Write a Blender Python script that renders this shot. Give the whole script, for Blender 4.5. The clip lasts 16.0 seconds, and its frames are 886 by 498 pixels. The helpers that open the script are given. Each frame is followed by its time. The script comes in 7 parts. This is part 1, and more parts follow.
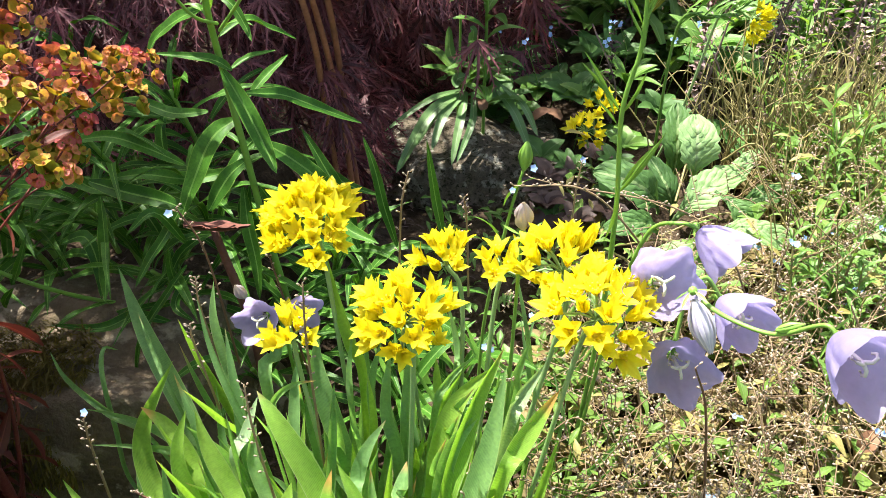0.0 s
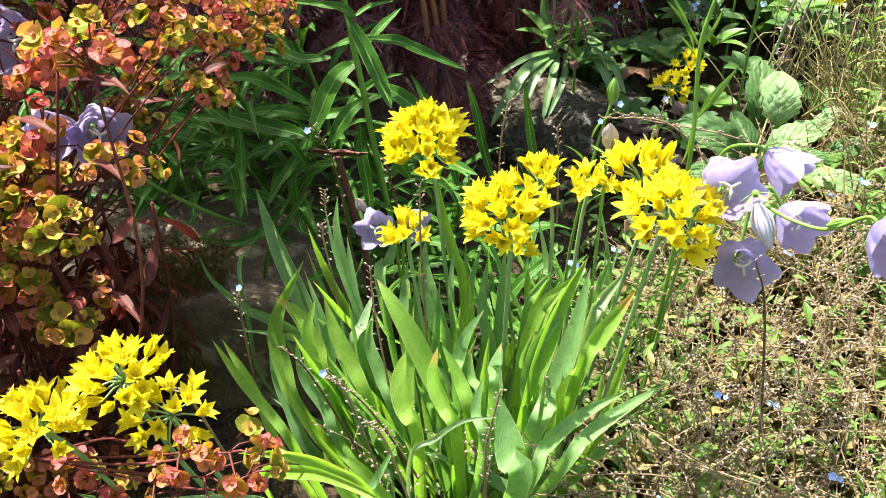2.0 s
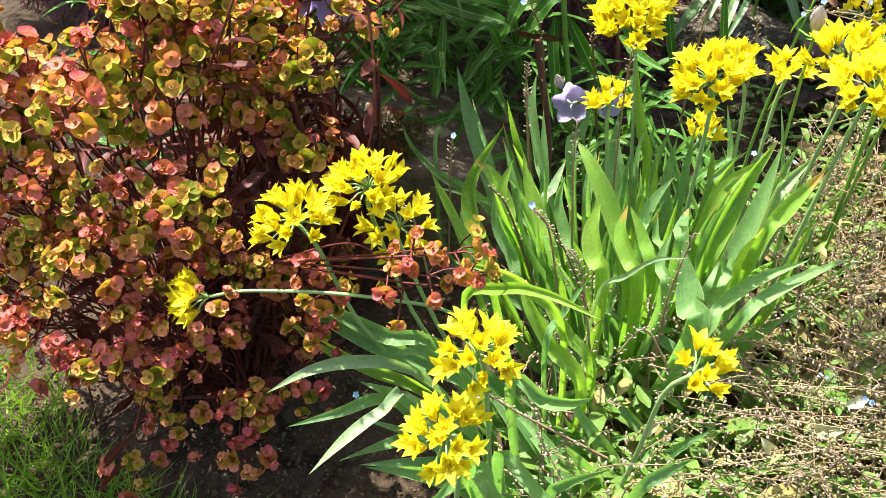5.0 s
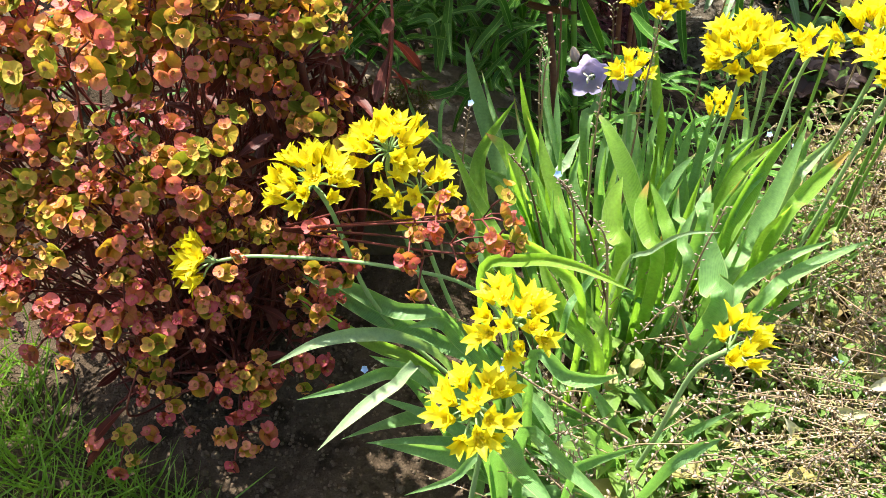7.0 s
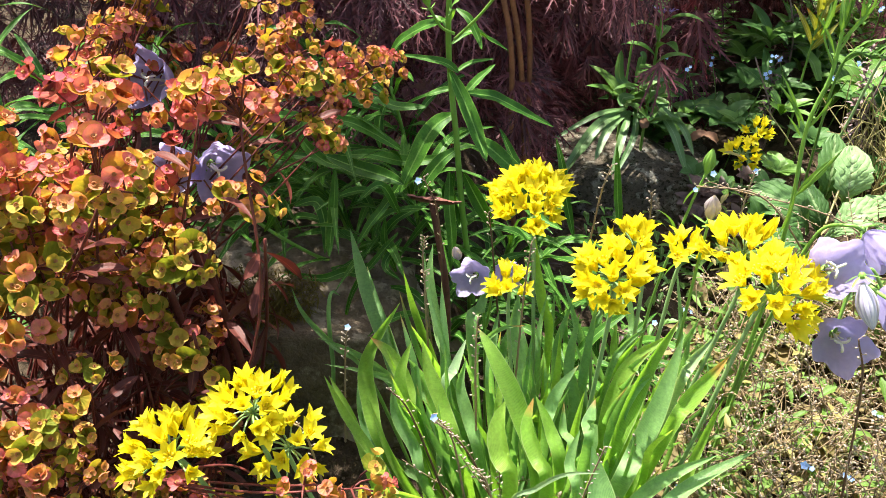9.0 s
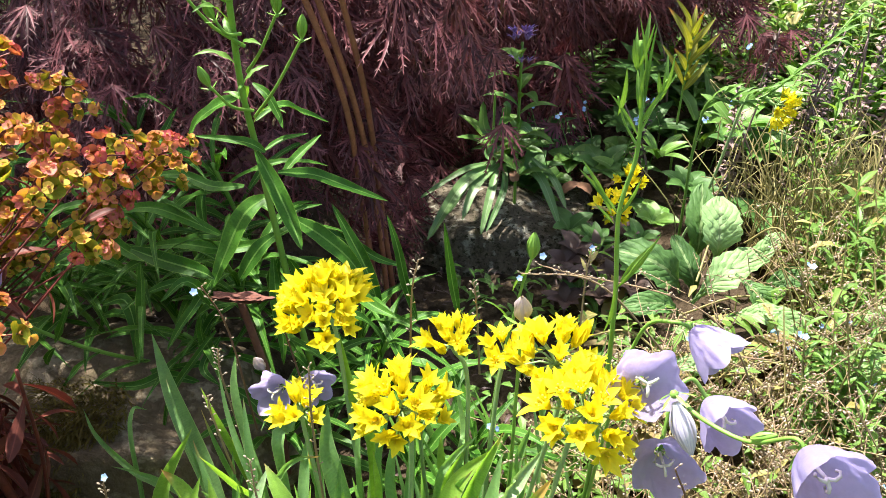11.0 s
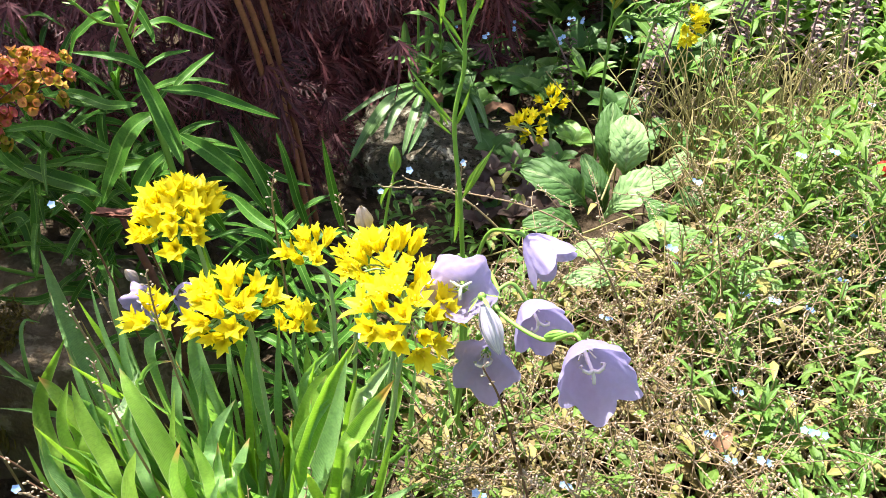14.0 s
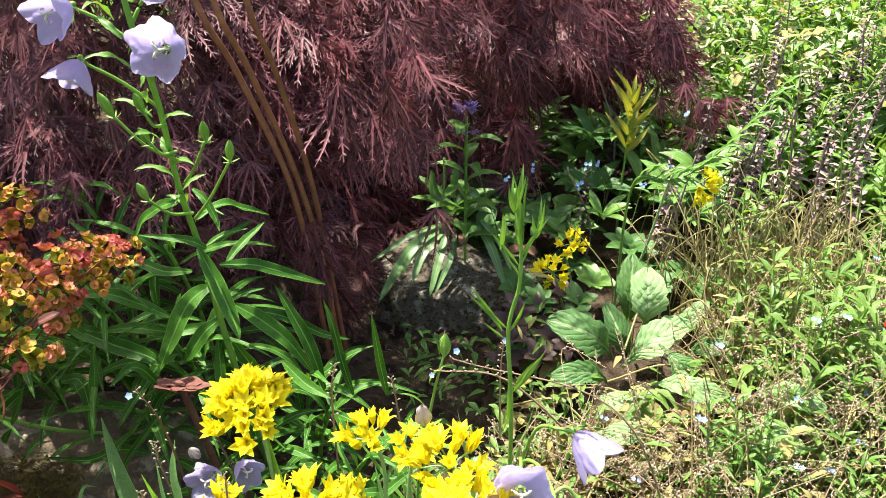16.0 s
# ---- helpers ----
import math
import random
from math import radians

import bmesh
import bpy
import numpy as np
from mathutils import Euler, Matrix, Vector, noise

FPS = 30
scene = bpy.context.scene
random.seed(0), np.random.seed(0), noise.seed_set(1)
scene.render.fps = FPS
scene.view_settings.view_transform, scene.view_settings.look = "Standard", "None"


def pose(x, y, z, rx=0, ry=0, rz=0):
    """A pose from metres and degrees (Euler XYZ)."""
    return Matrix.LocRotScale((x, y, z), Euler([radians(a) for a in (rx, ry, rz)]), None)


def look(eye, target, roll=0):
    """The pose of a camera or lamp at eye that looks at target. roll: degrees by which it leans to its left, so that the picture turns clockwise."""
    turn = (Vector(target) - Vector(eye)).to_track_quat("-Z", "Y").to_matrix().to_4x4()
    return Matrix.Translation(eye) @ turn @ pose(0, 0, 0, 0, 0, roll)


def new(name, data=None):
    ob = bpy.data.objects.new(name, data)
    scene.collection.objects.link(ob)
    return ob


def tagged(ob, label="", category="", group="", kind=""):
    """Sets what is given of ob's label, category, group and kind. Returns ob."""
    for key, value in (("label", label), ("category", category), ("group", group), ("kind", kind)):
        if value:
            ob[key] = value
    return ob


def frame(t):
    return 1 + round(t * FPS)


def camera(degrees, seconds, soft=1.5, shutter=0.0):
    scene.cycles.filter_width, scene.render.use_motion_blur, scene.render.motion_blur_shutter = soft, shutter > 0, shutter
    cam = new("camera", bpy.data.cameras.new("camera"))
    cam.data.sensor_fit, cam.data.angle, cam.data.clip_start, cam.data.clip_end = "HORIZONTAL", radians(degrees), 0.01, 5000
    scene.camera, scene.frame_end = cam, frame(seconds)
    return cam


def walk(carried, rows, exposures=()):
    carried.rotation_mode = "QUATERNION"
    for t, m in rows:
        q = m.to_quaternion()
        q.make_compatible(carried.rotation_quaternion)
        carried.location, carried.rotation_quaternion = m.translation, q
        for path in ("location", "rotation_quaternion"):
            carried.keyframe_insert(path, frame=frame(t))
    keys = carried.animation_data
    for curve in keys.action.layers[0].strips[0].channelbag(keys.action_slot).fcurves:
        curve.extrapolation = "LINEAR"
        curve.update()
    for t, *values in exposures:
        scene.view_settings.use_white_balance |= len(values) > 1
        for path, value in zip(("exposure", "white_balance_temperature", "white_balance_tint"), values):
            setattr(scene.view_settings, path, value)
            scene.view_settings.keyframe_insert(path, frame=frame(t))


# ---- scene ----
cam = camera(57.8, 16.0, soft=0.35)
PATH = [
    (0, (0.016, 0.022, 0.545), (-0.025, 1.708, -0.529), -0.4),
    (0.5, (0.026, 0.007, 0.544), (-0.063, 1.688, -0.535), -0.6),
    (1, (0.03, -0.019, 0.545), (-0.106, 1.659, -0.534), -1.3),
    (1.5, (0.025, -0.047, 0.547), (-0.149, 1.619, -0.545), -1.5),
    (2, (0.011, -0.071, 0.547), (-0.233, 1.581, -0.554), -2.4),
    (2.5, (0.005, -0.083, 0.546), (-0.307, 1.554, -0.559), -3.0),
    (3, (-0.007, -0.102, 0.54), (-0.399, 1.513, -0.573), -3.0),
    (3.5, (-0.013, -0.125, 0.538), (-0.484, 1.46, -0.587), -2.9),
    (4, (-0.009, -0.141, 0.535), (-0.529, 1.418, -0.603), -3.6),
    (4.5, (-0.015, -0.161, 0.525), (-0.553, 1.377, -0.636), -3.8),
    (4.7, (-0.019, -0.167, 0.523), (-0.558, 1.362, -0.649), -3.2),
    (6.8, (-0.067, -0.173, 0.493), (-0.504, 1.39, -0.676), 0.6),
    (7, (-0.065, -0.172, 0.493), (-0.494, 1.381, -0.692), 0.9),
    (7.5, (-0.058, -0.158, 0.506), (-0.49, 1.388, -0.687), 0.7),
    (8, (-0.057, -0.145, 0.535), (-0.48, 1.437, -0.613), 0.1),
    (8.5, (-0.05, -0.119, 0.558), (-0.443, 1.518, -0.521), 0.0),
    (9, (-0.045, -0.093, 0.571), (-0.341, 1.596, -0.458), 0.8),
    (9.5, (-0.035, -0.073, 0.588), (-0.236, 1.659, -0.392), 0.4),
    (9.7, (-0.03, -0.059, 0.601), (-0.187, 1.684, -0.368), -0.2),
    (11.8, (0.099, 0.039, 0.565), (-0.117, 1.756, -0.438), -1.1),
    (12, (0.11, 0.042, 0.563), (-0.12, 1.744, -0.461), -1.4),
    (12.5, (0.135, 0.033, 0.566), (-0.098, 1.714, -0.493), -2.0),
    (13, (0.145, 0.026, 0.58), (-0.079, 1.698, -0.495), -1.6),
    (13.5, (0.146, 0.022, 0.569), (-0.045, 1.685, -0.525), -0.8),
    (14, (0.145, 0.006, 0.576), (-0.027, 1.653, -0.546), -0.8),
    (14.5, (0.144, 0.002, 0.593), (-0.034, 1.657, -0.515), -1.1),
    (15, (0.147, -0.001, 0.613), (-0.033, 1.674, -0.464), -1.0),
    (15.5, (0.134, 0.006, 0.634), (-0.018, 1.712, -0.399), -0.3),
    (16, (0.106, 0.009, 0.669), (-0.06, 1.752, -0.297), -0.5),
]
walk(cam, [(t, look(eye, target, roll)) for t, eye, target, roll in PATH])


# ---- light ----
SUN_TO = Vector((-0.26, 0.17, 0.93)).normalized()
world = bpy.data.worlds.new("garden_sky")
scene.world = world
world.use_nodes = True
wn = world.node_tree
sky = wn.nodes.new("ShaderNodeTexSky")
sky.sky_type = 'NISHITA'
sky.sun_disc = False
sky.dust_density = 4.0
sky.ozone_density = 0.5
sky.sun_elevation = math.asin(SUN_TO.z)
sky.sun_rotation = math.atan2(SUN_TO.x, SUN_TO.y)
wn.links.new(sky.outputs[0], wn.nodes["Background"].inputs[0])
wn.nodes["Background"].inputs[1].default_value = 0.081
sun = new("sun", bpy.data.lights.new("sun", 'SUN'))
sun.data.energy, sun.data.angle, sun.data.color = 4.1, radians(0.6), (1.0, 0.95, 0.87)
sun.matrix_basis = look(SUN_TO * 3, (0, 0, 0))
scene.view_settings.exposure = 1.98


# ---- materials ----
def new_mat(name):
    m = bpy.data.materials.new(name)
    m.use_nodes = True
    return m, m.node_tree, m.node_tree.nodes["Principled BSDF"], m.node_tree.nodes["Material Output"]


def node(nt, kind, **values):
    n = nt.nodes.new("ShaderNode" + kind)
    for k, v in values.items():
        if k in n.inputs:
            n.inputs[k].default_value = v
        elif k == "operation":
            n.operation = v
        elif k == "blend":
            n.blend_type = v
    return n


def ramp(nt, fac, stops):
    r = nt.nodes.new("ShaderNodeValToRGB")
    e = r.color_ramp.elements
    while len(e) < len(stops):
        e.new(0.5)
    for el, (p, c) in zip(e, stops):
        el.position, el.color = p, (*c, 1)
    nt.links.new(fac, r.inputs[0])
    return r.outputs[0]


def mix(nt, fac, a, b, blend='MIX'):
    m = nt.nodes.new("ShaderNodeMix")
    m.data_type, m.blend_type = 'RGBA', blend
    for sock, v in ((m.inputs[0], fac), (m.inputs[6], a), (m.inputs[7], b)):
        if isinstance(v, bpy.types.NodeSocket):
            nt.links.new(v, sock)
        elif isinstance(v, (int, float)):
            sock.default_value = v
        else:
            sock.default_value = (*v, 1)
    return m.outputs[2]


def calc(nt, op, a, b=0.0):
    m = nt.nodes.new("ShaderNodeMath")
    m.operation = op
    for sock, v in zip(m.inputs, (a, b)):
        if isinstance(v, (int, float)):
            sock.default_value = v
        else:
            nt.links.new(v, sock)
    return m.outputs[0]


def noise_fac(nt, scale, detail=3.0, rough=0.55, coord='POS'):
    n = node(nt, "TexNoise", Scale=scale, Detail=detail, Roughness=rough)
    if coord == 'POS':
        g = nt.nodes.new("ShaderNodeNewGeometry")
        nt.links.new(g.outputs["Position"], n.inputs["Vector"])
    return n.outputs[0]


def petal_mat(name, dark, light, tip=None, trans=0.35, rough=0.45, veins=0.0, vein_depth=0.25, spread=0.25,
              grain=520.0, relief=0.18, edge=None, tip_at=0.86, tip_odds=0.5, glow=(1.0, 1.0, 0.6), rib=None, patches=None, spec=0.4, vary=0.5, nerves=0.0):
    """A thin leaf or petal that lets some light through; UV: u across, v from base to tip."""
    m, nt, p, out = new_mat(name)
    big = noise_fac(nt, 22.0, 2.0)
    fine = calc(nt, 'ADD', calc(nt, 'MULTIPLY', noise_fac(nt, grain, 4.0, 0.65), 0.6), calc(nt, 'MULTIPLY', noise_fac(nt, 120.0, 3.0), 0.4))
    fine = ramp(nt, fine, [(0.36, (0, 0, 0)), (0.64, (1, 1, 1))])
    info = nt.nodes.new("ShaderNodeObjectInfo")
    geo = nt.nodes.new("ShaderNodeNewGeometry")
    rnd = calc(nt, 'FRACT', calc(nt, 'ADD', info.outputs["Random"], geo.outputs["Random Per Island"]))
    f = calc(nt, 'ADD', calc(nt, 'MULTIPLY', big, 1 - vary), calc(nt, 'MULTIPLY', rnd, vary))
    col = mix(nt, f, dark, light)
    uv = nt.nodes.new("ShaderNodeUVMap")
    sep = nt.nodes.new("ShaderNodeSeparateXYZ")
    nt.links.new(uv.outputs[0], sep.inputs[0])
    u, v = sep.outputs[0], sep.outputs[1]
    if patches:
        f = calc(nt, 'ADD', calc(nt, 'MULTIPLY', noise_fac(nt, patches[0], 2.0), 0.44), calc(nt, 'MULTIPLY', rnd, 0.56))
        rim = calc(nt, 'MAXIMUM', calc(nt, 'ABSOLUTE', calc(nt, 'SUBTRACT', calc(nt, 'MULTIPLY', u, 2.0), 1.0)), v)
        f = calc(nt, 'ADD', f, calc(nt, 'SUBTRACT', calc(nt, 'MULTIPLY', calc(nt, 'POWER', rim, 3.0), 0.16), 0.06))
        high = nt.nodes.new("ShaderNodeSeparateXYZ")
        nt.links.new(geo.outputs["Position"], high.inputs[0])
        age = ramp(nt, high.outputs[2], [(0.06, (0.56, 0.56, 0.56)), (0.17, (0.5, 0.5, 0.5)), (0.23, (0.1, 0.1, 0.1)), (0.29, (0.05, 0.05, 0.05)), (0.35, (0.28, 0.28, 0.28)), (0.42, (0.34, 0.34, 0.34))])
        f = calc(nt, 'ADD', f, calc(nt, 'MULTIPLY', calc(nt, 'SUBTRACT', age, 0.38), 0.36))
        col = ramp(nt, f, patches[1])
    col = mix(nt, calc(nt, 'MULTIPLY', fine, spread), col, tuple(c * 0.45 for c in dark))
    height = fine
    if veins:
        w = calc(nt, 'SINE', calc(nt, 'MULTIPLY', u, veins * 6.2832))
        w = calc(nt, 'ADD', calc(nt, 'MULTIPLY', w, 0.5), 0.5)
        col = mix(nt, calc(nt, 'MULTIPLY', w, vein_depth), col, light)
        height = calc(nt, 'ADD', calc(nt, 'MULTIPLY', fine, 0.4), w)
    if nerves:
        bent = calc(nt, 'SUBTRACT', calc(nt, 'MULTIPLY', v, nerves), calc(nt, 'MULTIPLY', calc(nt, 'ABSOLUTE', calc(nt, 'SUBTRACT', u, 0.5)), nerves * 0.7))
        w = calc(nt, 'ABSOLUTE', calc(nt, 'SINE', calc(nt, 'MULTIPLY', calc(nt, 'ADD', bent, calc(nt, 'MULTIPLY', noise_fac(nt, 160.0, 2.0), 0.25)), 3.1416)))
        w = calc(nt, 'POWER', w, 0.45)
        col = mix(nt, calc(nt, 'MULTIPLY', calc(nt, 'SUBTRACT', 1.0, w), 0.14), col, tuple(min(1, c * 1.5) for c in light))
        height = calc(nt, 'ADD', calc(nt, 'MULTIPLY', w, 3.0), fine)
    if rib:
        mid = calc(nt, 'ABSOLUTE', calc(nt, 'SUBTRACT', u, 0.5))
        col = mix(nt, calc(nt, 'MULTIPLY', calc(nt, 'LESS_THAN', mid, 0.045), 0.7), col, rib)
    if edge:
        far = calc(nt, 'ABSOLUTE', calc(nt, 'SUBTRACT', u, 0.5))
        col = mix(nt, calc(nt, 'MULTIPLY', calc(nt, 'GREATER_THAN', far, 0.462), 0.6), col, edge)
    if tip:
        edge = calc(nt, 'ADD', v, calc(nt, 'MULTIPLY', calc(nt, 'SUBTRACT', big, 0.5), 0.25))
        edge = calc(nt, 'MULTIPLY', calc(nt, 'GREATER_THAN', info.outputs["Random"], 1 - tip_odds), edge)
        e = nt.nodes.new("ShaderNodeMapRange")
        nt.links.new(edge, e.inputs[0])
        e.inputs[1].default_value, e.inputs[2].default_value = tip_at, tip_at + 0.1
        col = mix(nt, e.outputs[0], col, tip)
    nt.links.new(col, p.inputs["Base Color"])
    p.inputs["Roughness"].default_value = rough
    p.inputs["Specular IOR Level"].default_value = spec
    b = node(nt, "Bump", Strength=relief, Distance=0.0006)
    nt.links.new(height, b.inputs["Height"])
    nt.links.new(b.outputs[0], p.inputs["Normal"])
    t = nt.nodes.new("ShaderNodeBsdfTranslucent")
    nt.links.new(mix(nt, 1.0, col, glow, 'MULTIPLY'), t.inputs[0])
    s = nt.nodes.new("ShaderNodeMixShader")
    s.inputs[0].default_value = trans
    nt.links.new(p.outputs[0], s.inputs[1])
    nt.links.new(t.outputs[0], s.inputs[2])
    nt.links.new(s.outputs[0], out.inputs[0])
    return m


def solid_mat(name, dark, light, scale=60.0, rough=0.7, bump=0.4, dist=0.002, stains=None, stain_scale=9.0, spec=0.3):
    m, nt, p, out = new_mat(name)
    a, c = noise_fac(nt, scale, 6.0, 0.65), noise_fac(nt, scale * 7, 4.0, 0.6)
    info = nt.nodes.new("ShaderNodeObjectInfo")
    geo = nt.nodes.new("ShaderNodeNewGeometry")
    f = calc(nt, 'ADD', calc(nt, 'MULTIPLY', a, 0.7), calc(nt, 'MULTIPLY', c, 0.3))
    f = ramp(nt, f, [(0.32, (0, 0, 0)), (0.68, (1, 1, 1))])
    col = mix(nt, f, dark, light)
    r = calc(nt, 'FRACT', calc(nt, 'ADD', info.outputs["Random"], geo.outputs["Random Per Island"]))
    col = mix(nt, calc(nt, 'MULTIPLY', r, 0.35), col, dark)
    if stains:
        for i, colour in enumerate(stains):
            k = ramp(nt, noise_fac(nt, stain_scale * (1 + i * 1.7), 5.0, 0.6), [(0.54, (0, 0, 0)), (0.62, (1, 1, 1))])
            col = mix(nt, k, col, colour)
    nt.links.new(col, p.inputs["Base Color"])
    p.inputs["Roughness"].default_value = rough
    p.inputs["Specular IOR Level"].default_value = spec
    b = node(nt, "Bump", Strength=bump, Distance=dist)
    nt.links.new(calc(nt, 'ADD', a, calc(nt, 'MULTIPLY', c, 0.5)), b.inputs["Height"])
    nt.links.new(b.outputs[0], p.inputs["Normal"])
    return m


def blade_mat(name, dark, light, trans, tip=None, tip_at=0.9, glow=(0.9, 1.0, 0.4), spec=0.5):
    return petal_mat(name, dark, light, tip=tip, trans=trans, rough=0.40, veins=17, vein_depth=0.34, relief=0.4, edge=(0.46, 0.60, 0.26), spread=0.5, grain=380.0, spec=spec, vary=0.7, tip_odds=1.0, tip_at=tip_at, glow=glow)


M_ALLIUM_LEAF = blade_mat("allium_leaf", (0.15, 0.35, 0.13), (0.35, 0.60, 0.20), 0.53)
M_BLADE_TIP = blade_mat("allium_leaf_browned", (0.15, 0.35, 0.13), (0.35, 0.60, 0.20), 0.53, (0.50, 0.36, 0.18), 0.92)
M_BLADE_WITHERED = blade_mat("allium_leaf_withered", (0.15, 0.35, 0.12), (0.35, 0.59, 0.18), 0.53, (0.60, 0.40, 0.16), 0.84)
# Brighter copies: the sun shining through some blades is put into their colour.
M_BACKLIT_BLADE = blade_mat("backlit_allium_leaf", (0.25, 0.50, 0.075), (0.46, 0.72, 0.12), 0.60)
M_BACKLIT_TIP = blade_mat("backlit_allium_leaf_browned", (0.25, 0.50, 0.075), (0.46, 0.72, 0.12), 0.60, (0.55, 0.40, 0.2), 0.92)
M_BACKLIT_WITHERED = blade_mat("backlit_allium_leaf_withered", (0.25, 0.50, 0.075), (0.46, 0.72, 0.12), 0.60, (0.68, 0.42, 0.13), 0.82)
M_ALLIUM_PALE = blade_mat("pale_allium_leaf", (0.26, 0.42, 0.20), (0.42, 0.58, 0.30), 0.4, spec=0.6)
M_YELLOW = petal_mat("yellow_petal", (0.84, 0.73, 0.014), (0.90, 0.84, 0.05), trans=0.60, rough=0.5, veins=3, vein_depth=0.2, spread=0.09, glow=(1, 0.98, 0.55))
M_STAMEN = solid_mat("stamen_yellow", (0.8, 0.6, 0.02), (0.85, 0.72, 0.05))
M_STALK = petal_mat("flower_stalk", (0.19, 0.32, 0.12), (0.32, 0.46, 0.19), trans=0.1, rough=0.4)
M_BELL = petal_mat("bell_petal", (0.44, 0.385, 0.645), (0.57, 0.51, 0.765), trans=0.64, rough=0.4, spread=0.16, relief=0.55, glow=(0.92, 0.87, 1.0), spec=0.45, grain=260.0)
M_BELL_BUD = petal_mat("furled_bell", (0.36, 0.30, 0.58), (0.80, 0.78, 0.86), trans=0.3, rough=0.45, veins=4, vein_depth=0.7, spread=0.2)
M_WHITE = petal_mat("bell_style", (0.72, 0.68, 0.58), (0.8, 0.78, 0.7), trans=0.2, rough=0.5)
M_BUD = petal_mat("pale_bud", (0.42, 0.36, 0.42), (0.62, 0.52, 0.5), trans=0.25, veins=6, rough=0.6)
M_CAMP_LEAF = petal_mat("bellflower_leaf", (0.024, 0.095, 0.011), (0.095, 0.255, 0.028), trans=0.30, rough=0.45, rib=(0.19, 0.36, 0.08), spread=0.5, glow=(1, 1, 0.3), spec=0.2, edge=(0.20, 0.34, 0.06))
M_GREEN_STEM = petal_mat("green_stem", (0.14, 0.30, 0.04), (0.24, 0.42, 0.08), trans=0.08, rough=0.45)
M_BRACT = petal_mat("spurge_bract", (0.2, 0.1, 0.02), (0.42, 0.34, 0.06), trans=0.5, rough=0.6, veins=15, vein_depth=0.16, spread=0.3, relief=0.3, glow=(1, 0.9, 0.45), spec=0.15,
                    patches=(6.5, [(0.30, (0.22, 0.30, 0.03)), (0.42, (0.50, 0.45, 0.05)), (0.53, (0.66, 0.42, 0.06)), (0.61, (0.70, 0.29, 0.10)), (0.70, (0.62, 0.17, 0.12)), (0.84, (0.46, 0.08, 0.09))]))
M_BRACT_INNER = petal_mat("spurge_inner_bract", (0.2, 0.08, 0.02), (0.5, 0.25, 0.08), trans=0.42, rough=0.6, veins=11, vein_depth=0.10, spread=0.25, relief=0.3, glow=(1, 0.85, 0.5), spec=0.15,
                          patches=(6.5, [(0.24, (0.56, 0.44, 0.07)), (0.38, (0.74, 0.38, 0.11)), (0.50, (0.78, 0.31, 0.19)), (0.60, (0.73, 0.22, 0.21)), (0.76, (0.58, 0.10, 0.14))]))
M_CUP = petal_mat("spurge_cup", (0.44, 0.16, 0.06), (0.60, 0.30, 0.08), trans=0.3, rough=0.5)
M_RED_STEM = solid_mat("spurge_stem", (0.06, 0.014, 0.012), (0.20, 0.045, 0.036), rough=0.5)
M_RED_LEAF = petal_mat("spurge_leaf", (0.06, 0.016, 0.014), (0.20, 0.058, 0.04), trans=0.3, rough=0.5, glow=(1, 0.6, 0.5), rib=(0.2, 0.06, 0.045), spec=0.25)
M_MAPLE = petal_mat("maple_leaf", (0.026, 0.009, 0.011), (0.38, 0.138, 0.155), trans=0.34, rough=0.45, spread=0.35, vary=0.8, glow=(1, 0.45, 0.48), spec=0.28)
M_BARK = solid_mat("maple_bark", (0.12, 0.055, 0.032), (0.28, 0.14, 0.085), scale=40, rough=0.7)
M_CANE = solid_mat("cane_bark", (0.15, 0.05, 0.028), (0.36, 0.14, 0.075), scale=60, rough=0.6)
M_SOIL = solid_mat("dark_soil", (0.036, 0.025, 0.015), (0.13, 0.095, 0.063), scale=70, rough=0.95, bump=1.0, dist=0.006, spec=0.1, stains=[(0.028, 0.02, 0.012)], stain_scale=30)
turf_nt = M_SOIL.node_tree
turf_pos = turf_nt.nodes.new("ShaderNodeNewGeometry")
turf_far = turf_nt.nodes.new("ShaderNodeVectorMath")
turf_far.operation = 'DISTANCE'
turf_far.inputs[1].default_value = (0.1, 0.85, 0.0)
turf_nt.links.new(turf_pos.outputs["Position"], turf_far.inputs[0])
turf_edge = calc(turf_nt, 'ADD', turf_far.outputs["Value"], calc(turf_nt, 'MULTIPLY', noise_fac(turf_nt, 3.0), 0.5))
turf_mask = ramp(turf_nt, calc(turf_nt, 'SUBTRACT', turf_edge, 1.0), [(0.45, (0, 0, 0)), (0.6, (1, 1, 1))])
turf_soil = turf_nt.nodes["Principled BSDF"].inputs["Base Color"].links[0].from_socket
turf_green = mix(turf_nt, noise_fac(turf_nt, 90.0, 4.0), (0.03, 0.07, 0.012), (0.11, 0.19, 0.03))
turf_nt.links.new(mix(turf_nt, turf_mask, turf_soil, turf_green), turf_nt.nodes["Principled BSDF"].inputs["Base Color"])
M_CLOD = solid_mat("soil_crumb", (0.05, 0.035, 0.022), (0.20, 0.15, 0.10), scale=160, rough=0.95, spec=0.1)
M_STONE = solid_mat("grey_stone", (0.055, 0.045, 0.032), (0.26, 0.215, 0.155), scale=75, rough=0.92, spec=0.15, bump=1.0, dist=0.008, stains=[(0.36, 0.34, 0.27), (0.05, 0.045, 0.025)], stain_scale=62)
M_BROWN_STONE = solid_mat("brown_stone", (0.072, 0.055, 0.035), (0.24, 0.185, 0.125), scale=32, rough=0.95, spec=0.1, bump=0.8, dist=0.006, stains=[(0.13, 0.11, 0.06), (0.28, 0.23, 0.165)], stain_scale=14)
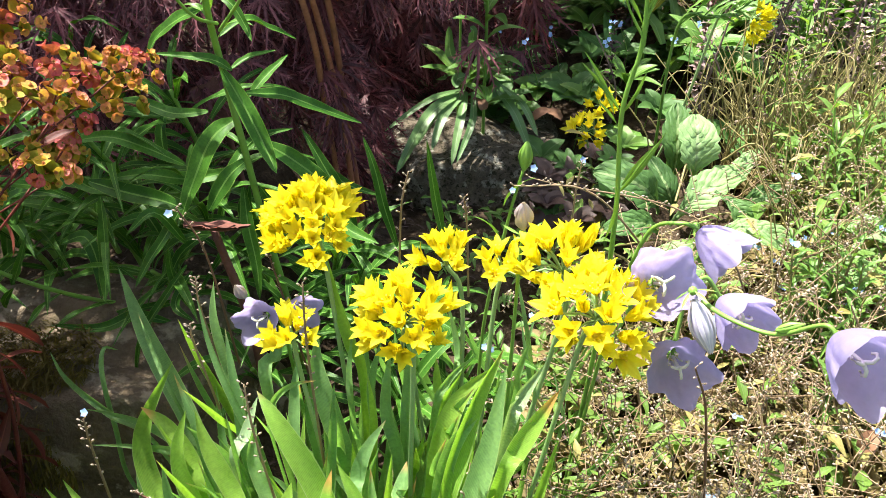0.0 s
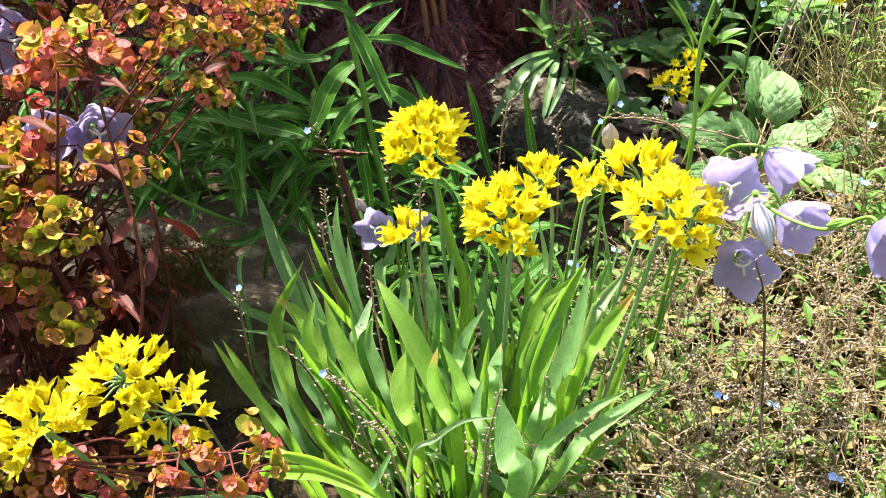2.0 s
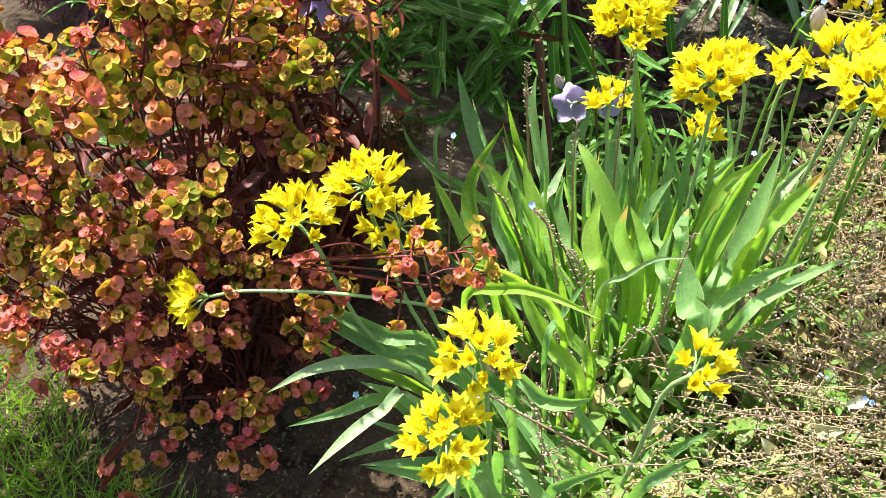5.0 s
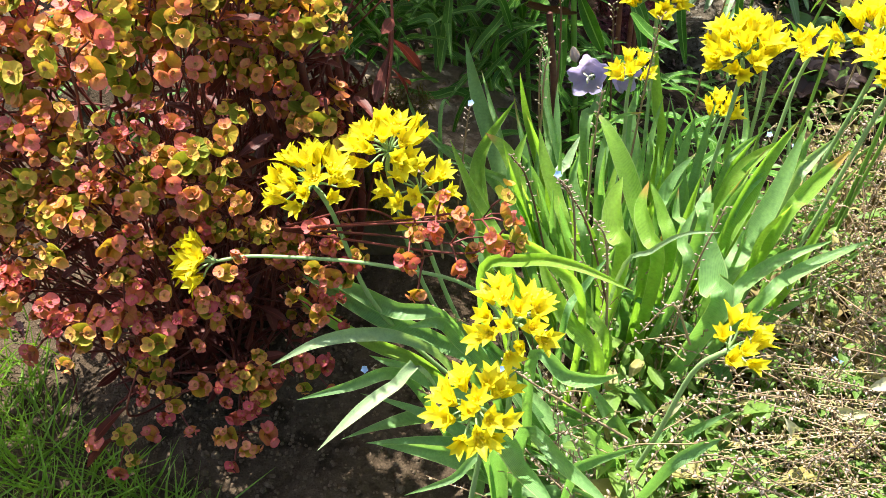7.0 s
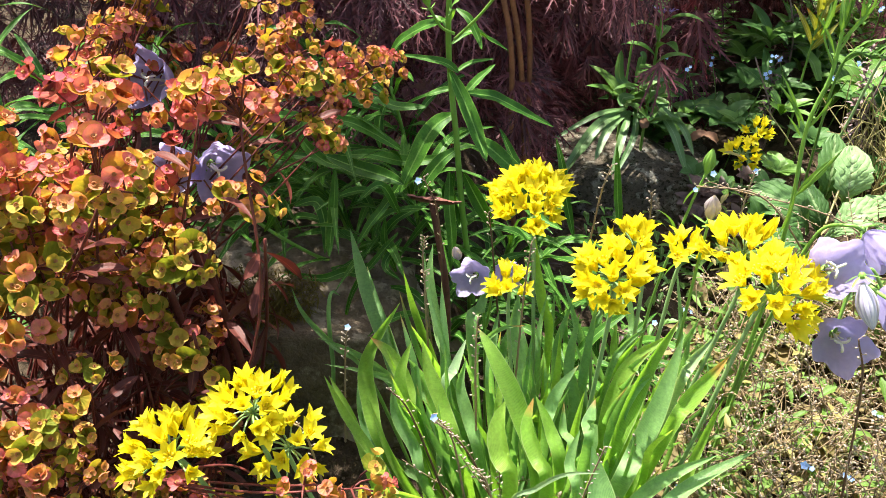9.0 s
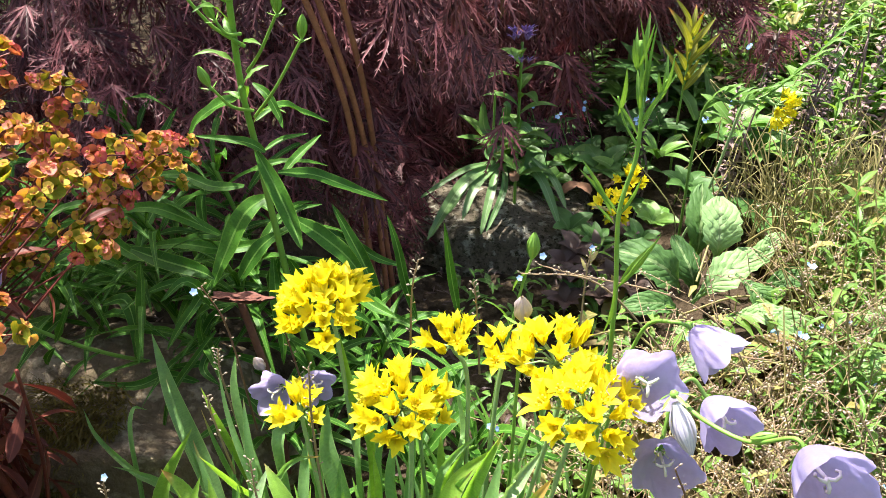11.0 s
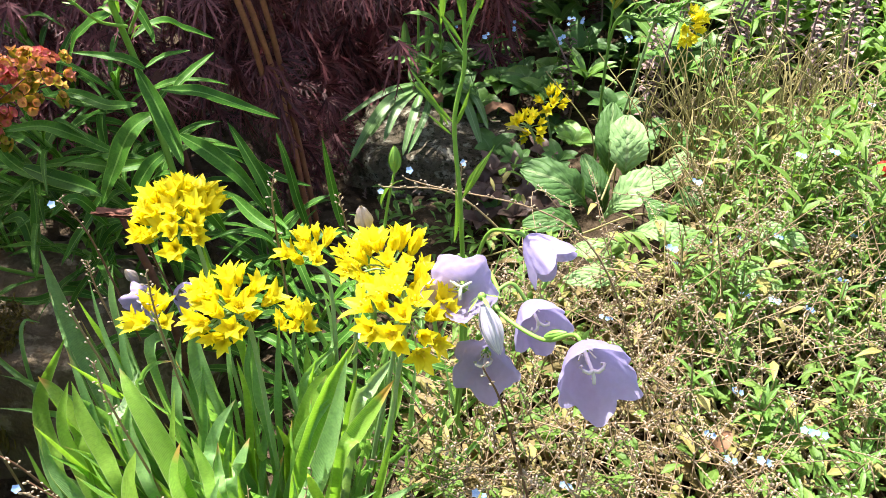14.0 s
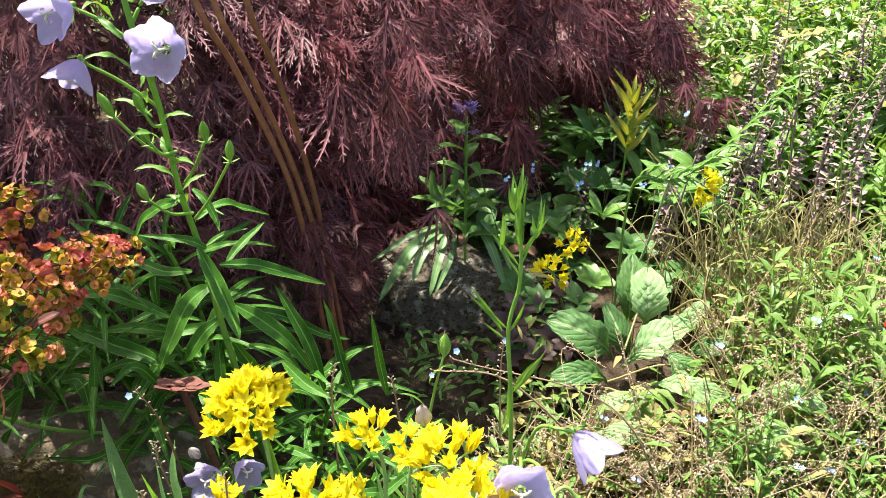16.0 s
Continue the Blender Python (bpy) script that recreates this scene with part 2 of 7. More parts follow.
M_PALE = solid_mat("pale_stone", (0.30, 0.22, 0.15), (0.48, 0.38, 0.28), scale=30, rough=0.9)
M_MOSS = petal_mat("moss", (0.065, 0.050, 0.008), (0.19, 0.15, 0.026), trans=0.2, rough=0.8)
M_DRY = petal_mat("dry_stalk", (0.20, 0.13, 0.075), (0.48, 0.35, 0.21), trans=0.12, rough=0.7, spread=0.3)
M_STRAW = petal_mat("straw", (0.20, 0.18, 0.06), (0.44, 0.37, 0.16), trans=0.15, rough=0.6, spread=0.3)
M_POD = petal_mat("seed_pod", (0.36, 0.28, 0.21), (0.64, 0.54, 0.44), trans=0.35, rough=0.6)
M_POD_GREEN = petal_mat("green_pod", (0.22, 0.22, 0.09), (0.42, 0.40, 0.18), trans=0.3, rough=0.6)
M_BROWN_STALK = petal_mat("brown_stalk", (0.10, 0.045, 0.03), (0.22, 0.12, 0.07), trans=0.1, rough=0.6)
M_BLUE = petal_mat("blue_petal", (0.28, 0.45, 0.85), (0.42, 0.60, 0.92), trans=0.3, rough=0.5, spread=0.05)
M_LOW_LEAF = petal_mat("small_leaf", (0.075, 0.18, 0.025), (0.27, 0.42, 0.09), trans=0.48, rough=0.48, rib=(0.2, 0.31, 0.10), glow=(1, 1, 0.4), spec=0.3)
M_YELLOW_LEAF = petal_mat("yellowing_leaf", (0.28, 0.25, 0.07), (0.46, 0.40, 0.15), trans=0.4, rough=0.5, rib=(0.4, 0.4, 0.15))
M_DARK_LEAF = petal_mat("dark_green_leaf", (0.045, 0.125, 0.028), (0.13, 0.27, 0.065), trans=0.3, rough=0.5, rib=(0.12, 0.22, 0.08), spec=0.3)
M_ROCKET = petal_mat("rocket_leaf", (0.10, 0.22, 0.065), (0.20, 0.34, 0.115), trans=0.3, rough=0.4, rib=(0.26, 0.38, 0.17), spec=0.45)
M_FRESH_LEAF = petal_mat("fresh_leaf", (0.085, 0.21, 0.035), (0.20, 0.36, 0.07), trans=0.38, rough=0.42, rib=(0.24, 0.38, 0.13), glow=(1, 1, 0.35), spec=0.4)
# Shaded and lit copies of one leaf: sunlight is put into the second colour.
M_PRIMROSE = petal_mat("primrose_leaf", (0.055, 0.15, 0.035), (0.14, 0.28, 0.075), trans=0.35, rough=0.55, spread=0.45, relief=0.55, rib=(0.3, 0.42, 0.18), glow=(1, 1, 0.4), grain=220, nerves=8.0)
M_PRIMROSE_SUN = petal_mat("sunlit_primrose_leaf", (0.24, 0.44, 0.15), (0.40, 0.60, 0.26), trans=0.35, rough=0.55, spread=0.4, relief=0.55, rib=(0.38, 0.5, 0.26), glow=(1, 1, 0.4), grain=220, nerves=8.0)
M_GOLD_LEAF = petal_mat("golden_leaf", (0.22, 0.25, 0.03), (0.42, 0.38, 0.06), trans=0.4, rough=0.5, tip=(0.5, 0.22, 0.05), tip_at=0.8, rib=(0.5, 0.48, 0.2), glow=(1, 1, 0.3))
M_BUGLE = petal_mat("bugle_leaf", (0.05, 0.03, 0.028), (0.14, 0.09, 0.075), trans=0.25, rough=0.5)
M_BUGLE_PINK = petal_mat("dusty_purple", (0.20, 0.13, 0.13), (0.40, 0.29, 0.27), trans=0.25, rough=0.6)
M_PURPLE = petal_mat("purple_petal", (0.32, 0.18, 0.70), (0.48, 0.32, 0.82), trans=0.35, rough=0.5)
M_RED_FRUIT = petal_mat("red_fruit", (0.42, 0.02, 0.015), (0.6, 0.05, 0.03), trans=0.1, rough=0.25, spread=0.1)
M_THATCH = petal_mat("matted_leaf", (0.13, 0.10, 0.035), (0.34, 0.26, 0.11), trans=0.3, rough=0.7, spread=0.2, vary=0.8)
M_SWEPT = petal_mat("swept_stalk", (0.26, 0.19, 0.09), (0.48, 0.37, 0.20), trans=0.12, rough=0.6, spread=0.2)
M_RUST = solid_mat("rusted_metal", (0.07, 0.025, 0.018), (0.19, 0.08, 0.06), scale=55, rough=0.75, stains=[(0.16, 0.06, 0.04)], stain_scale=30)
M_GRASS = petal_mat("grass_blade", (0.14, 0.29, 0.03), (0.30, 0.50, 0.07), trans=0.45, rough=0.4, glow=(1, 1, 0.35))
M_PALE_LEAF = petal_mat("bleached_leaf", (0.40, 0.40, 0.20), (0.62, 0.60, 0.42), trans=0.3, rough=0.6, spread=0.35)
M_CREAM_LEAF = petal_mat("cream_leaf", (0.36, 0.38, 0.18), (0.56, 0.54, 0.34), trans=0.35, rough=0.6, spread=0.2)
M_LEAF_DEAD = petal_mat("dead_leaf", (0.22, 0.10, 0.05), (0.42, 0.24, 0.14), trans=0.25, rough=0.7, spread=0.4)


# ---- mesh helpers ----
class Build:
    """Collects vertices, faces and uvs of one mesh."""

    def __init__(self):
        self.v, self.f, self.uv = [], [], []

    def grid(self, pts, uvs, rows, cols, closed=False):
        n = len(self.v)
        self.v += pts
        self.first = n
        self.uv += uvs
        for i in range(rows - 1):
            for j in range(cols if closed else cols - 1):
                a, b = n + i * cols + j, n + i * cols + (j + 1) % cols
                self.f.append((a, b, b + cols, a + cols))

    def tie(self, ids):
        """Joins the feet of several pieces at their common hub."""
        for k in range(1, len(ids) - 1):
            self.f.append((ids[0], ids[k], ids[k + 1]))

    def add(self, other, m):
        n = len(self.v)
        self.v += [tuple(m @ Vector(p)) for p in other.v]
        self.uv += other.uv
        self.f += [tuple(n + i for i in f) for f in other.f]

    def mesh(self, name, material, smooth=True):
        me = bpy.data.meshes.new(name)
        me.from_pydata([tuple(p) for p in self.v], [], self.f)
        layer = me.uv_layers.new(name="UVMap")
        idx = np.empty(len(me.loops), dtype=np.int32)
        me.loops.foreach_get("vertex_index", idx)
        layer.data.foreach_set("uv", np.array(self.uv, dtype=np.float32)[idx].ravel())
        me.polygons.foreach_set("use_smooth", np.full(len(me.polygons), smooth))
        me.materials.append(material)
        return me


def bez(a, c, b, t):
    return a * ((1 - t) ** 2) + c * (2 * t * (1 - t)) + b * (t * t)


def strap(v):
    return (0.62 + 0.38 * math.sin(min(v * 1.9, 1.57))) * max(0.0, 1 - max(0.0, (v - 0.5) / 0.5) ** 2.0) + 0.004


def lance(v):
    return 0.10 + 0.90 * math.sin(math.pi * min(1, v * 0.97 + 0.01) ** 0.85) ** 1.1 if v < 0.98 else 0.02


def ovate(v):
    return 0.06 + 0.94 * math.sin(math.pi * min(1.0, (v * 0.94 + 0.06)) ** 0.75) ** 0.75 if v < 0.99 else 0.05


def spoon(v):
    return 0.14 + 0.86 * max(0.0, math.sin(math.pi * min(1, v) ** 1.7)) ** 0.8 if v < 0.99 else 0.15


def thread(v):
    return max(0.03, 1 - v ** 2)


def leaf(b, base, tip, width, arch=0.0, up=(0, 0, 1), shape=lance, n=9, fold=0.35, wave=0.0, twist=0.0, seed=0.0, side_bend=0.0, droop=None):
    """A leaf from base to tip; arch lifts its middle (share of its length), fold keels it."""
    base, tip, up = Vector(base), Vector(tip), Vector(up)
    if droop:
        tip = tip - Vector(droop)
    along = tip - base
    length = along.length
    side = along.cross(up)
    if side.length < 1e-6:
        side = along.cross(Vector((1, 0.3, 0)))
    side.normalize()
    nrm = side.cross(along).normalized()
    ctrl = (base + tip) / 2 + nrm * (arch * 2 * length) + side * (side_bend * 2 * length)
    pts, uvs = [], []
    for i in range(n + 1):
        t = i / n
        p = bez(base, ctrl, tip, t)
        if droop:
            p = p + Vector(droop) * t ** 3.5
        d = (ctrl - base) * (1 - t) + (tip - ctrl) * t
        if droop:
            d = d + Vector(droop) * (1.75 * t ** 2.5)
        s = d.cross(nrm if abs(d.normalized().dot(nrm)) < 0.9 else side.cross(d))
        s = s.normalized() if s.length > 1e-7 else side
        k = s.cross(d).normalized()
        if twist:
            q = Matrix.Rotation(twist * t, 3, d.normalized())
            s, k = q @ s, q @ k
        w = width * 0.5 * shape(t)
        for j, u in enumerate((-1, -0.5, 0, 0.5, 1)):
            lift = abs(u) * fold * w - 0.12 * fold * w
            if wave:
                lift += wave * w * math.sin(t * 17 + seed + u * 2.1) * abs(u)
            pts.append(p + s * (u * w) + k * lift)
            uvs.append((u / 2 + 0.5, t))
    b.grid(pts, uvs, n + 1, 5)


def tube(b, path, r0, r1, sides=6, cap=True):
    """A tapering tube along points."""
    path = [Vector(p) for p in path]
    pts, uvs = [], []
    n = len(path)
    ref = Vector((0.31, 0.17, 0.93))
    for i, p in enumerate(path):
        d = path[min(i + 1, n - 1)] - path[max(i - 1, 0)]
        if d.length < 1e-9:
            d = Vector((0, 0, 1))
        d.normalize()
        a = d.cross(ref if abs(d.dot(ref)) < 0.97 else Vector((1, 0, 0))).normalized()
        c = d.cross(a)
        r = r0 + (r1 - r0) * i / (n - 1)
        for j in range(sides):
            g = 6.28318 * j / sides
            pts.append(p + a * (r * math.cos(g)) + c * (r * math.sin(g)))
            uvs.append((j / sides, i / (n - 1)))
    b.grid(pts, uvs, n, sides, closed=True)
    if cap:
        k = len(b.v)
        b.f.append(tuple(range(k - sides, k)))


def curve(points, n=10):
    """Catmull-Rom through points."""
    p = [Vector(q) for q in points]
    p = [p[0] * 2 - p[1]] + p + [p[-1] * 2 - p[-2]]
    out = []
    for i in range(1, len(p) - 2):
        for k in range(n):
            t = k / n
            out.append(0.5 * ((2 * p[i]) + (p[i + 1] - p[i - 1]) * t + (2 * p[i - 1] - 5 * p[i] + 4 * p[i + 1] - p[i + 2]) * t * t
                              + (3 * p[i] - p[i - 1] - 3 * p[i + 1] + p[i + 2]) * t ** 3))
    out.append(p[-2])
    return out


def ball(b, c, r, stretch=1.0, axis=(0, 0, 1), seg=6, rings=4):
    q = Vector((0, 0, 1)).rotation_difference(Vector(axis)).to_matrix()
    c = Vector(c)
    pts, uvs = [], []
    for i in range(rings + 1):
        a = math.pi * i / rings
        for j in range(seg):
            g = 6.28318 * j / seg
            pts.append(c + q @ Vector((r * math.sin(a) * math.cos(g), r * math.sin(a) * math.sin(g), -r * stretch * math.cos(a))))
            uvs.append((j / seg, i / rings))
    b.grid(pts, uvs, rings + 1, seg, closed=True)


def aim(p, axis, spin=0.0, size=1.0):
    """A pose whose z points along axis."""
    q = Vector((0, 0, 1)).rotation_difference(Vector(axis)) @ Euler((0, 0, spin)).to_quaternion()
    return Matrix.LocRotScale(Vector(p), q, (size, size, size))


PLACED = {}


def thing(name, origin, label, category, group=""):
    e = new(name)
    e.empty_display_size = 0.02
    e.matrix_basis = Matrix.Translation(origin)
    PLACED[e.name] = e.matrix_basis.copy()
    return tagged(e, label, category, group)


def part(name, me, parent, label="", m=None):
    """One mesh under a thing or a part; the mesh or the pose m is in world metres."""
    ob = new(name, me)
    ob.parent = parent
    ob.matrix_parent_inverse = PLACED[parent.name].inverted()
    ob.matrix_basis = m if m is not None else Matrix()
    PLACED[ob.name] = ob.matrix_basis.copy()
    return tagged(ob, label)


def single(name, me, label, category, kind="", group="", m=None):
    ob = new(name, me)
    if m is not None:
        ob.matrix_basis = m
    PLACED[ob.name] = ob.matrix_basis.copy()
    return tagged(ob, label, category, group, kind)


def step(a, b, x):
    t = min(1, max(0, (x - a) / (b - a)))
    return t * t * (3 - 2 * t)


def ground_z(x, y):
    z = -0.045 + 0.04 * step(0.22, 0.42, y) + 0.06 * step(0.5, 0.95, y)
    z += step(-0.12, -0.22, x) * (0.10 * step(0.50, 0.58, y))
    z += step(0.08, 0.35, x) * (0.05 * step(0.15, 0.6, y))
    z += 0.10 * step(0.95, 1.6, y)
    return z


R = random.Random(7)


def rnd(a, b):
    return R.uniform(a, b)


def rvec(s=1.0):
    return Vector((R.gauss(0, s), R.gauss(0, s), R.gauss(0, s)))


# ---- ground and stones ----
def build_ground():
    b = Build()
    xs = [-60, -20, -6, -2.5] + [-1.4 + 0.02 * i for i in range(146)] + [2.2, 3.5, 8, 22, 60]
    ys = [-40, -12, -4, -1.5, -0.6] + [-0.3 + 0.02 * i for i in range(116)] + [2.3, 3.0, 5, 12, 30, 80]
    pts, uvs = [], []
    for y in ys:
        for x in xs:
            z = ground_z(x, y)
            if -1.5 < x < 1.6 and -0.5 < y < 2.1:
                z += 0.012 * noise.noise(Vector((x * 14, y * 14, 0))) + 0.005 * noise.noise(Vector((x * 45, y * 45, 3)))
            pts.append((x, y, z))
            uvs.append((x, y))
    b.grid(pts, uvs, len(ys), len(xs))
    single("ground", b.mesh("ground", M_SOIL), "dark crumbly garden soil under the plants", "soil", "structure")


build_ground()


def stone(name, centre, size, seed, material, label, squash=0.55):
    """A weathered rock: a rounded box with lumps, chips and pits."""
    b = Build()
    bm = bmesh.new()
    bmesh.ops.create_cube(bm, size=2.0)
    bmesh.ops.subdivide_edges(bm, edges=bm.edges[:], cuts=17, use_grid_fill=True)
    for v in bm.verts:
        p = v.co.copy()
        r = p.normalized() * 1.25
        p = p.lerp(r, squash)
        q = p + Vector((seed * 3.1, seed * 1.7, 0))
        d = 0.16 * noise.noise(q * 1.3) + 0.07 * noise.noise(q * 3.7) + 0.03 * noise.noise(q * 11) + 0.012 * noise.noise(q * 26)
        p *= 1 + d
        v.co = Vector((p.x * size[0], p.y * size[1], p.z * size[2])) + Vector(centre)
    bm.verts.index_update()
    b.v = [tuple(v.co) for v in bm.verts]
    b.uv = [(v.co.x, v.co.z) for v in bm.verts]
    b.f = [tuple(v.index for v in f.verts) for f in bm.faces]
    bm.free()
    t = single(name, b.mesh(name, material), label, "stone")
    return t


stone("rockery_stone", (0.035, 0.995, 0.022), (0.118, 0.10, 0.088), 1, M_STONE, "lichen-speckled grey rockery stone set into the bed")
stone("rockery_stone", (-0.365, 0.555, 0.015), (0.19, 0.088, 0.110), 4, M_BROWN_STONE, "shaded brown rockery stone with moss hanging over it", 0.4)

# moss cushion over the brown stone
moss = thing("moss_cushion", (-0.31, 0.49, 0.10), "yellow-brown moss hanging over the shaded stone", "moss")
b = Build()
for i in range(2600):
    u, t = rnd(-1, 1), rnd(0, 1)
    x = -0.318 + 0.044 * u * (1 - 0.45 * t) + 0.012 * math.sin(t * 7)
    y = 0.520 - 0.062 * math.sin(t * 1.5708) + rnd(-0.004, 0.004)
    z = 0.150 - 0.105 * t ** 1.6 + rnd(-0.004, 0.006)
    d = Vector((rnd(-0.6, 0.6), rnd(-0.9, -0.1), 0.5 - 1.6 * t + rnd(-0.4, 0.4))).normalized() * rnd(0.006, 0.016)
    p = Vector((x, y, z))
    leaf(b, p, p + d, rnd(0.0012, 0.0024), rnd(-0.2, 0.2), shape=lance, n=2)
for i in range(1500):
    d = Vector((rnd(-1, 1), rnd(-1, 0.6), rnd(-0.3, 1))).normalized()
    p = Vector((-0.318, 0.530, 0.100)) + Vector((d.x * 0.038, d.y * 0.038, d.z * 0.026))
    leaf(b, p, p + (d + Vector((0, -0.3, -0.5)) + rvec(0.3)) * rnd(0.006, 0.013), rnd(0.0012, 0.0024), 0.1, shape=lance, n=2)
tagged(part("moss_fringe", b.mesh("moss_fringe", M_MOSS), moss), kind="stuff")
b = Build()
ball(b, (-0.318, 0.530, 0.100), 0.037, 0.66, seg=16, rings=8)
part("cushion", b.mesh("cushion", M_MOSS), moss)

# crumbs and pebbles of the soil
b = Build()
for i in range(8000):
    x, y = rnd(-0.62, 0.0), rnd(0.0, 0.32) if i % 3 else rnd(0.3, 0.5)
    r = rnd(0.0007, 0.0022) * (1.9 if R.random() < 0.04 else 1)
    ball(b, (x, y, ground_z(x, y) + 0.012 * noise.noise(Vector((x * 14, y * 14, 0))) + r * 0.3), r, rnd(0.5, 1), rvec(), 5, 3)
single("soil_crumbs", b.mesh("soil_crumbs", M_CLOD, False), "loose crumbs and small pebbles on dark soil", "soil", "stuff")

# lawn edge
b = Build()
for i in range(2600):
    x, y = rnd(-0.78, -0.31), rnd(-0.05, 0.175)
    if x < -0.46:
        y += 0.13 * step(-0.46, -0.6, x) * R.random()
    y -= 0.25 * max(0, x + 0.45)
    z = ground_z(x, y)
    h = rnd(0.015, 0.05)
    leaf(b, (x, y, z), (x + R.gauss(0, 0.02), y + R.gauss(0, 0.02), z + h), rnd(0.0014, 0.0026), rnd(-0.15, 0.15), up=(R.gauss(0, 1), -1, 0.2), shape=thread, n=3)
single("lawn_grass", b.mesh("lawn_grass", M_GRASS), "short bright green lawn grass beside the bed", "grass", "stuff")


# ---- yellow alliums ----
def make_floret(openness, seed):
    """Six pointed petals round a small cup, z towards the viewer of the flower."""
    b = Build()
    r = random.Random(seed)
    feet = []
    for k in range(6):
        a = k * 1.0472 + r.uniform(-0.12, 0.12)
        flare = openness * (1.0 if k % 2 else 0.86) + r.uniform(-0.08, 0.08)
        out = Vector((math.cos(a), math.sin(a), 0))
        ln = 0.0138 * r.uniform(0.88, 1.12)
        tip = out * (ln * math.sin(flare)) + Vector((0, 0, ln * math.cos(flare)))
        leaf(b, out * 0.0006, tip, 0.0057, 0.11, up=-out + Vector((0, 0, 0.3)), shape=lance, n=6, fold=0.3, wave=0.12, seed=k)
        feet.append(b.first + 2)
    b.tie(feet)
    return b


def make_core():
    b = Build()
    ball(b, (0, 0, 0.0022), 0.0014, 1.2, seg=6, rings=4)
    feet = [b.first]
    for k in range(6):
        a = k * 1.0472 + 0.5
        o = Vector((math.cos(a) * 0.0022, math.sin(a) * 0.0022, 0.0058))
        tube(b, [(0, 0, 0.001), o * 0.6, o * 0.93, o, o * 1.13], 0.0003, 0.0006, 4)
        feet.append(b.first)
    b.tie(feet)
    return b


FLORETS = []
for k, op in enumerate((0.74, 0.58, 0.46, 0.35, 0.2)):
    FLORETS.append(make_floret(op, k).mesh("floret", M_YELLOW))
CORE = make_core().mesh("stamen", M_STAMEN)


def allium(centre, axis, radius, count, base, bend=0.0, spread=1.45, seed=1, group="yellow alliums", label="", open_bias=0, stalk=0.0015, via=(), fs=1.0):
    """An umbel of yellow stars on its stalk; centre is the middle of the flower head."""
    r = random.Random(seed)
    axis, centre, base = Vector(axis).normalized(), Vector(centre), Vector(base)
    count = int(count * 1.02)
    hub = centre - axis * (radius * 0.6)
    t = thing("allium", base, label or "yellow allium with a rounded head of star-shaped flowers", "flower", group)
    b = Build()
    mid = (base + hub) / 2 + Vector((bend, 0, 0.0)) - axis * 0.01
    low = hub - axis * 0.03
    tube(b, curve([base, *(via or (mid,)), low, hub], 6), stalk * 1.15, stalk, 7)
    part("stalk", b.mesh("stalk", M_STALK), t)
    b = Build()
    spots, feet = [], []
    for i in range(count):
        # spiral over the cap of the head
        c = 1 - (1 - math.cos(spread)) * (i + 0.5) / count
        s, g = math.sqrt(1 - c * c), i * 2.39996 + r.uniform(-0.25, 0.25)
        d = Vector((s * math.cos(g), s * math.sin(g), c + r.uniform(-0.1, 0.1))).normalized()
        q = Vector((0, 0, 1)).rotation_difference(axis)
        d = q @ d
        ln = radius * r.uniform(0.85, 1.15) * 0.98
        p = hub + d * ln + Vector((0, 0, -0.12 * ln * s))
        bend_pt = hub + d * (ln * 0.5) + axis * (0.1 * ln)
        tube(b, [hub, bend_pt, p], 0.0007, 0.0006, 5, cap=False)
        feet.append(b.first)
        spots.append((p, (d + axis * 0.35 + Vector((r.gauss(0, 0.18), r.gauss(0, 0.18), 0.32))).normalized()))
    b.tie(feet)
    part("umbel", b.mesh("umbel", M_STALK), t)
    for p, d in spots:
        k = min(4, max(0, int(r.triangular(0, 4.9, 1.9 + open_bias))))
        m = aim(p, d, r.uniform(0, 6), fs * r.uniform(0.92, 1.2))
        fl = part("floret", FLORETS[k], t, "", m)
        if k < 3:
            part("stamen", CORE, fl, "", m)
    return t


allium((-0.073, 0.432, 0.304), (-0.10, -0.30, 1), 0.0225, 46, (-0.05, 0.44, 0.0), seed=1, fs=1.10, spread=1.28, label="full yellow allium head standing tall above its leaves")
allium((-0.013, 0.347, 0.298), (-0.1, -0.45, 0.9), 0.0165, 24, (-0.02, 0.40, 0.0), seed=2, fs=1.14, spread=1.5)
allium((0.005, 0.452, 0.266), (-0.35, 0.0, 0.95), 0.0125, 12, (0.02, 0.43, 0.0), seed=3, spread=1.5)
allium((0.044, 0.44, 0.268), (0.15, 0.0, 1), 0.0115, 9, (0.02, 0.42, 0.0), seed=4, spread=1.4)
allium((0.072, 0.392, 0.303), (-0.15, -0.2, 1), 0.0175, 20, (0.03, 0.40, 0.0), seed=5, fs=1.14, spread=1.6)
allium((0.089, 0.350, 0.300), (0.15, -0.45, 0.9), 0.0195, 25, (0.04, 0.38, 0.0), seed=6, fs=1.12, spread=1.6)
allium((-0.080, 0.384, 0.256), (0.0, -0.2, 1), 0.0100, 8, (-0.06, 0.40, 0.0), seed=7, spread=1.2, stalk=0.0014, label="small yellow allium head just opening")
allium((-0.009, 0.445, 0.206), (0.2, -0.2, 1), 0.0100, 8, (0.0, 0.43, 0.0), seed=8, spread=1.2, stalk=0.0014, label="small yellow allium head low among leaves")
allium((-0.252, 0.200, 0.246), (-0.2, -0.35, 0.9), 0.0170, 22, (-0.14, 0.27, 0.0), seed=9, spread=1.6, bend=-0.03, open_bias=0.4)
allium((-0.210, 0.226, 0.262), (0.05, -0.25, 1), 0.0160, 21, (-0.13, 0.28, 0.0), seed=10, spread=1.6, bend=-0.02)
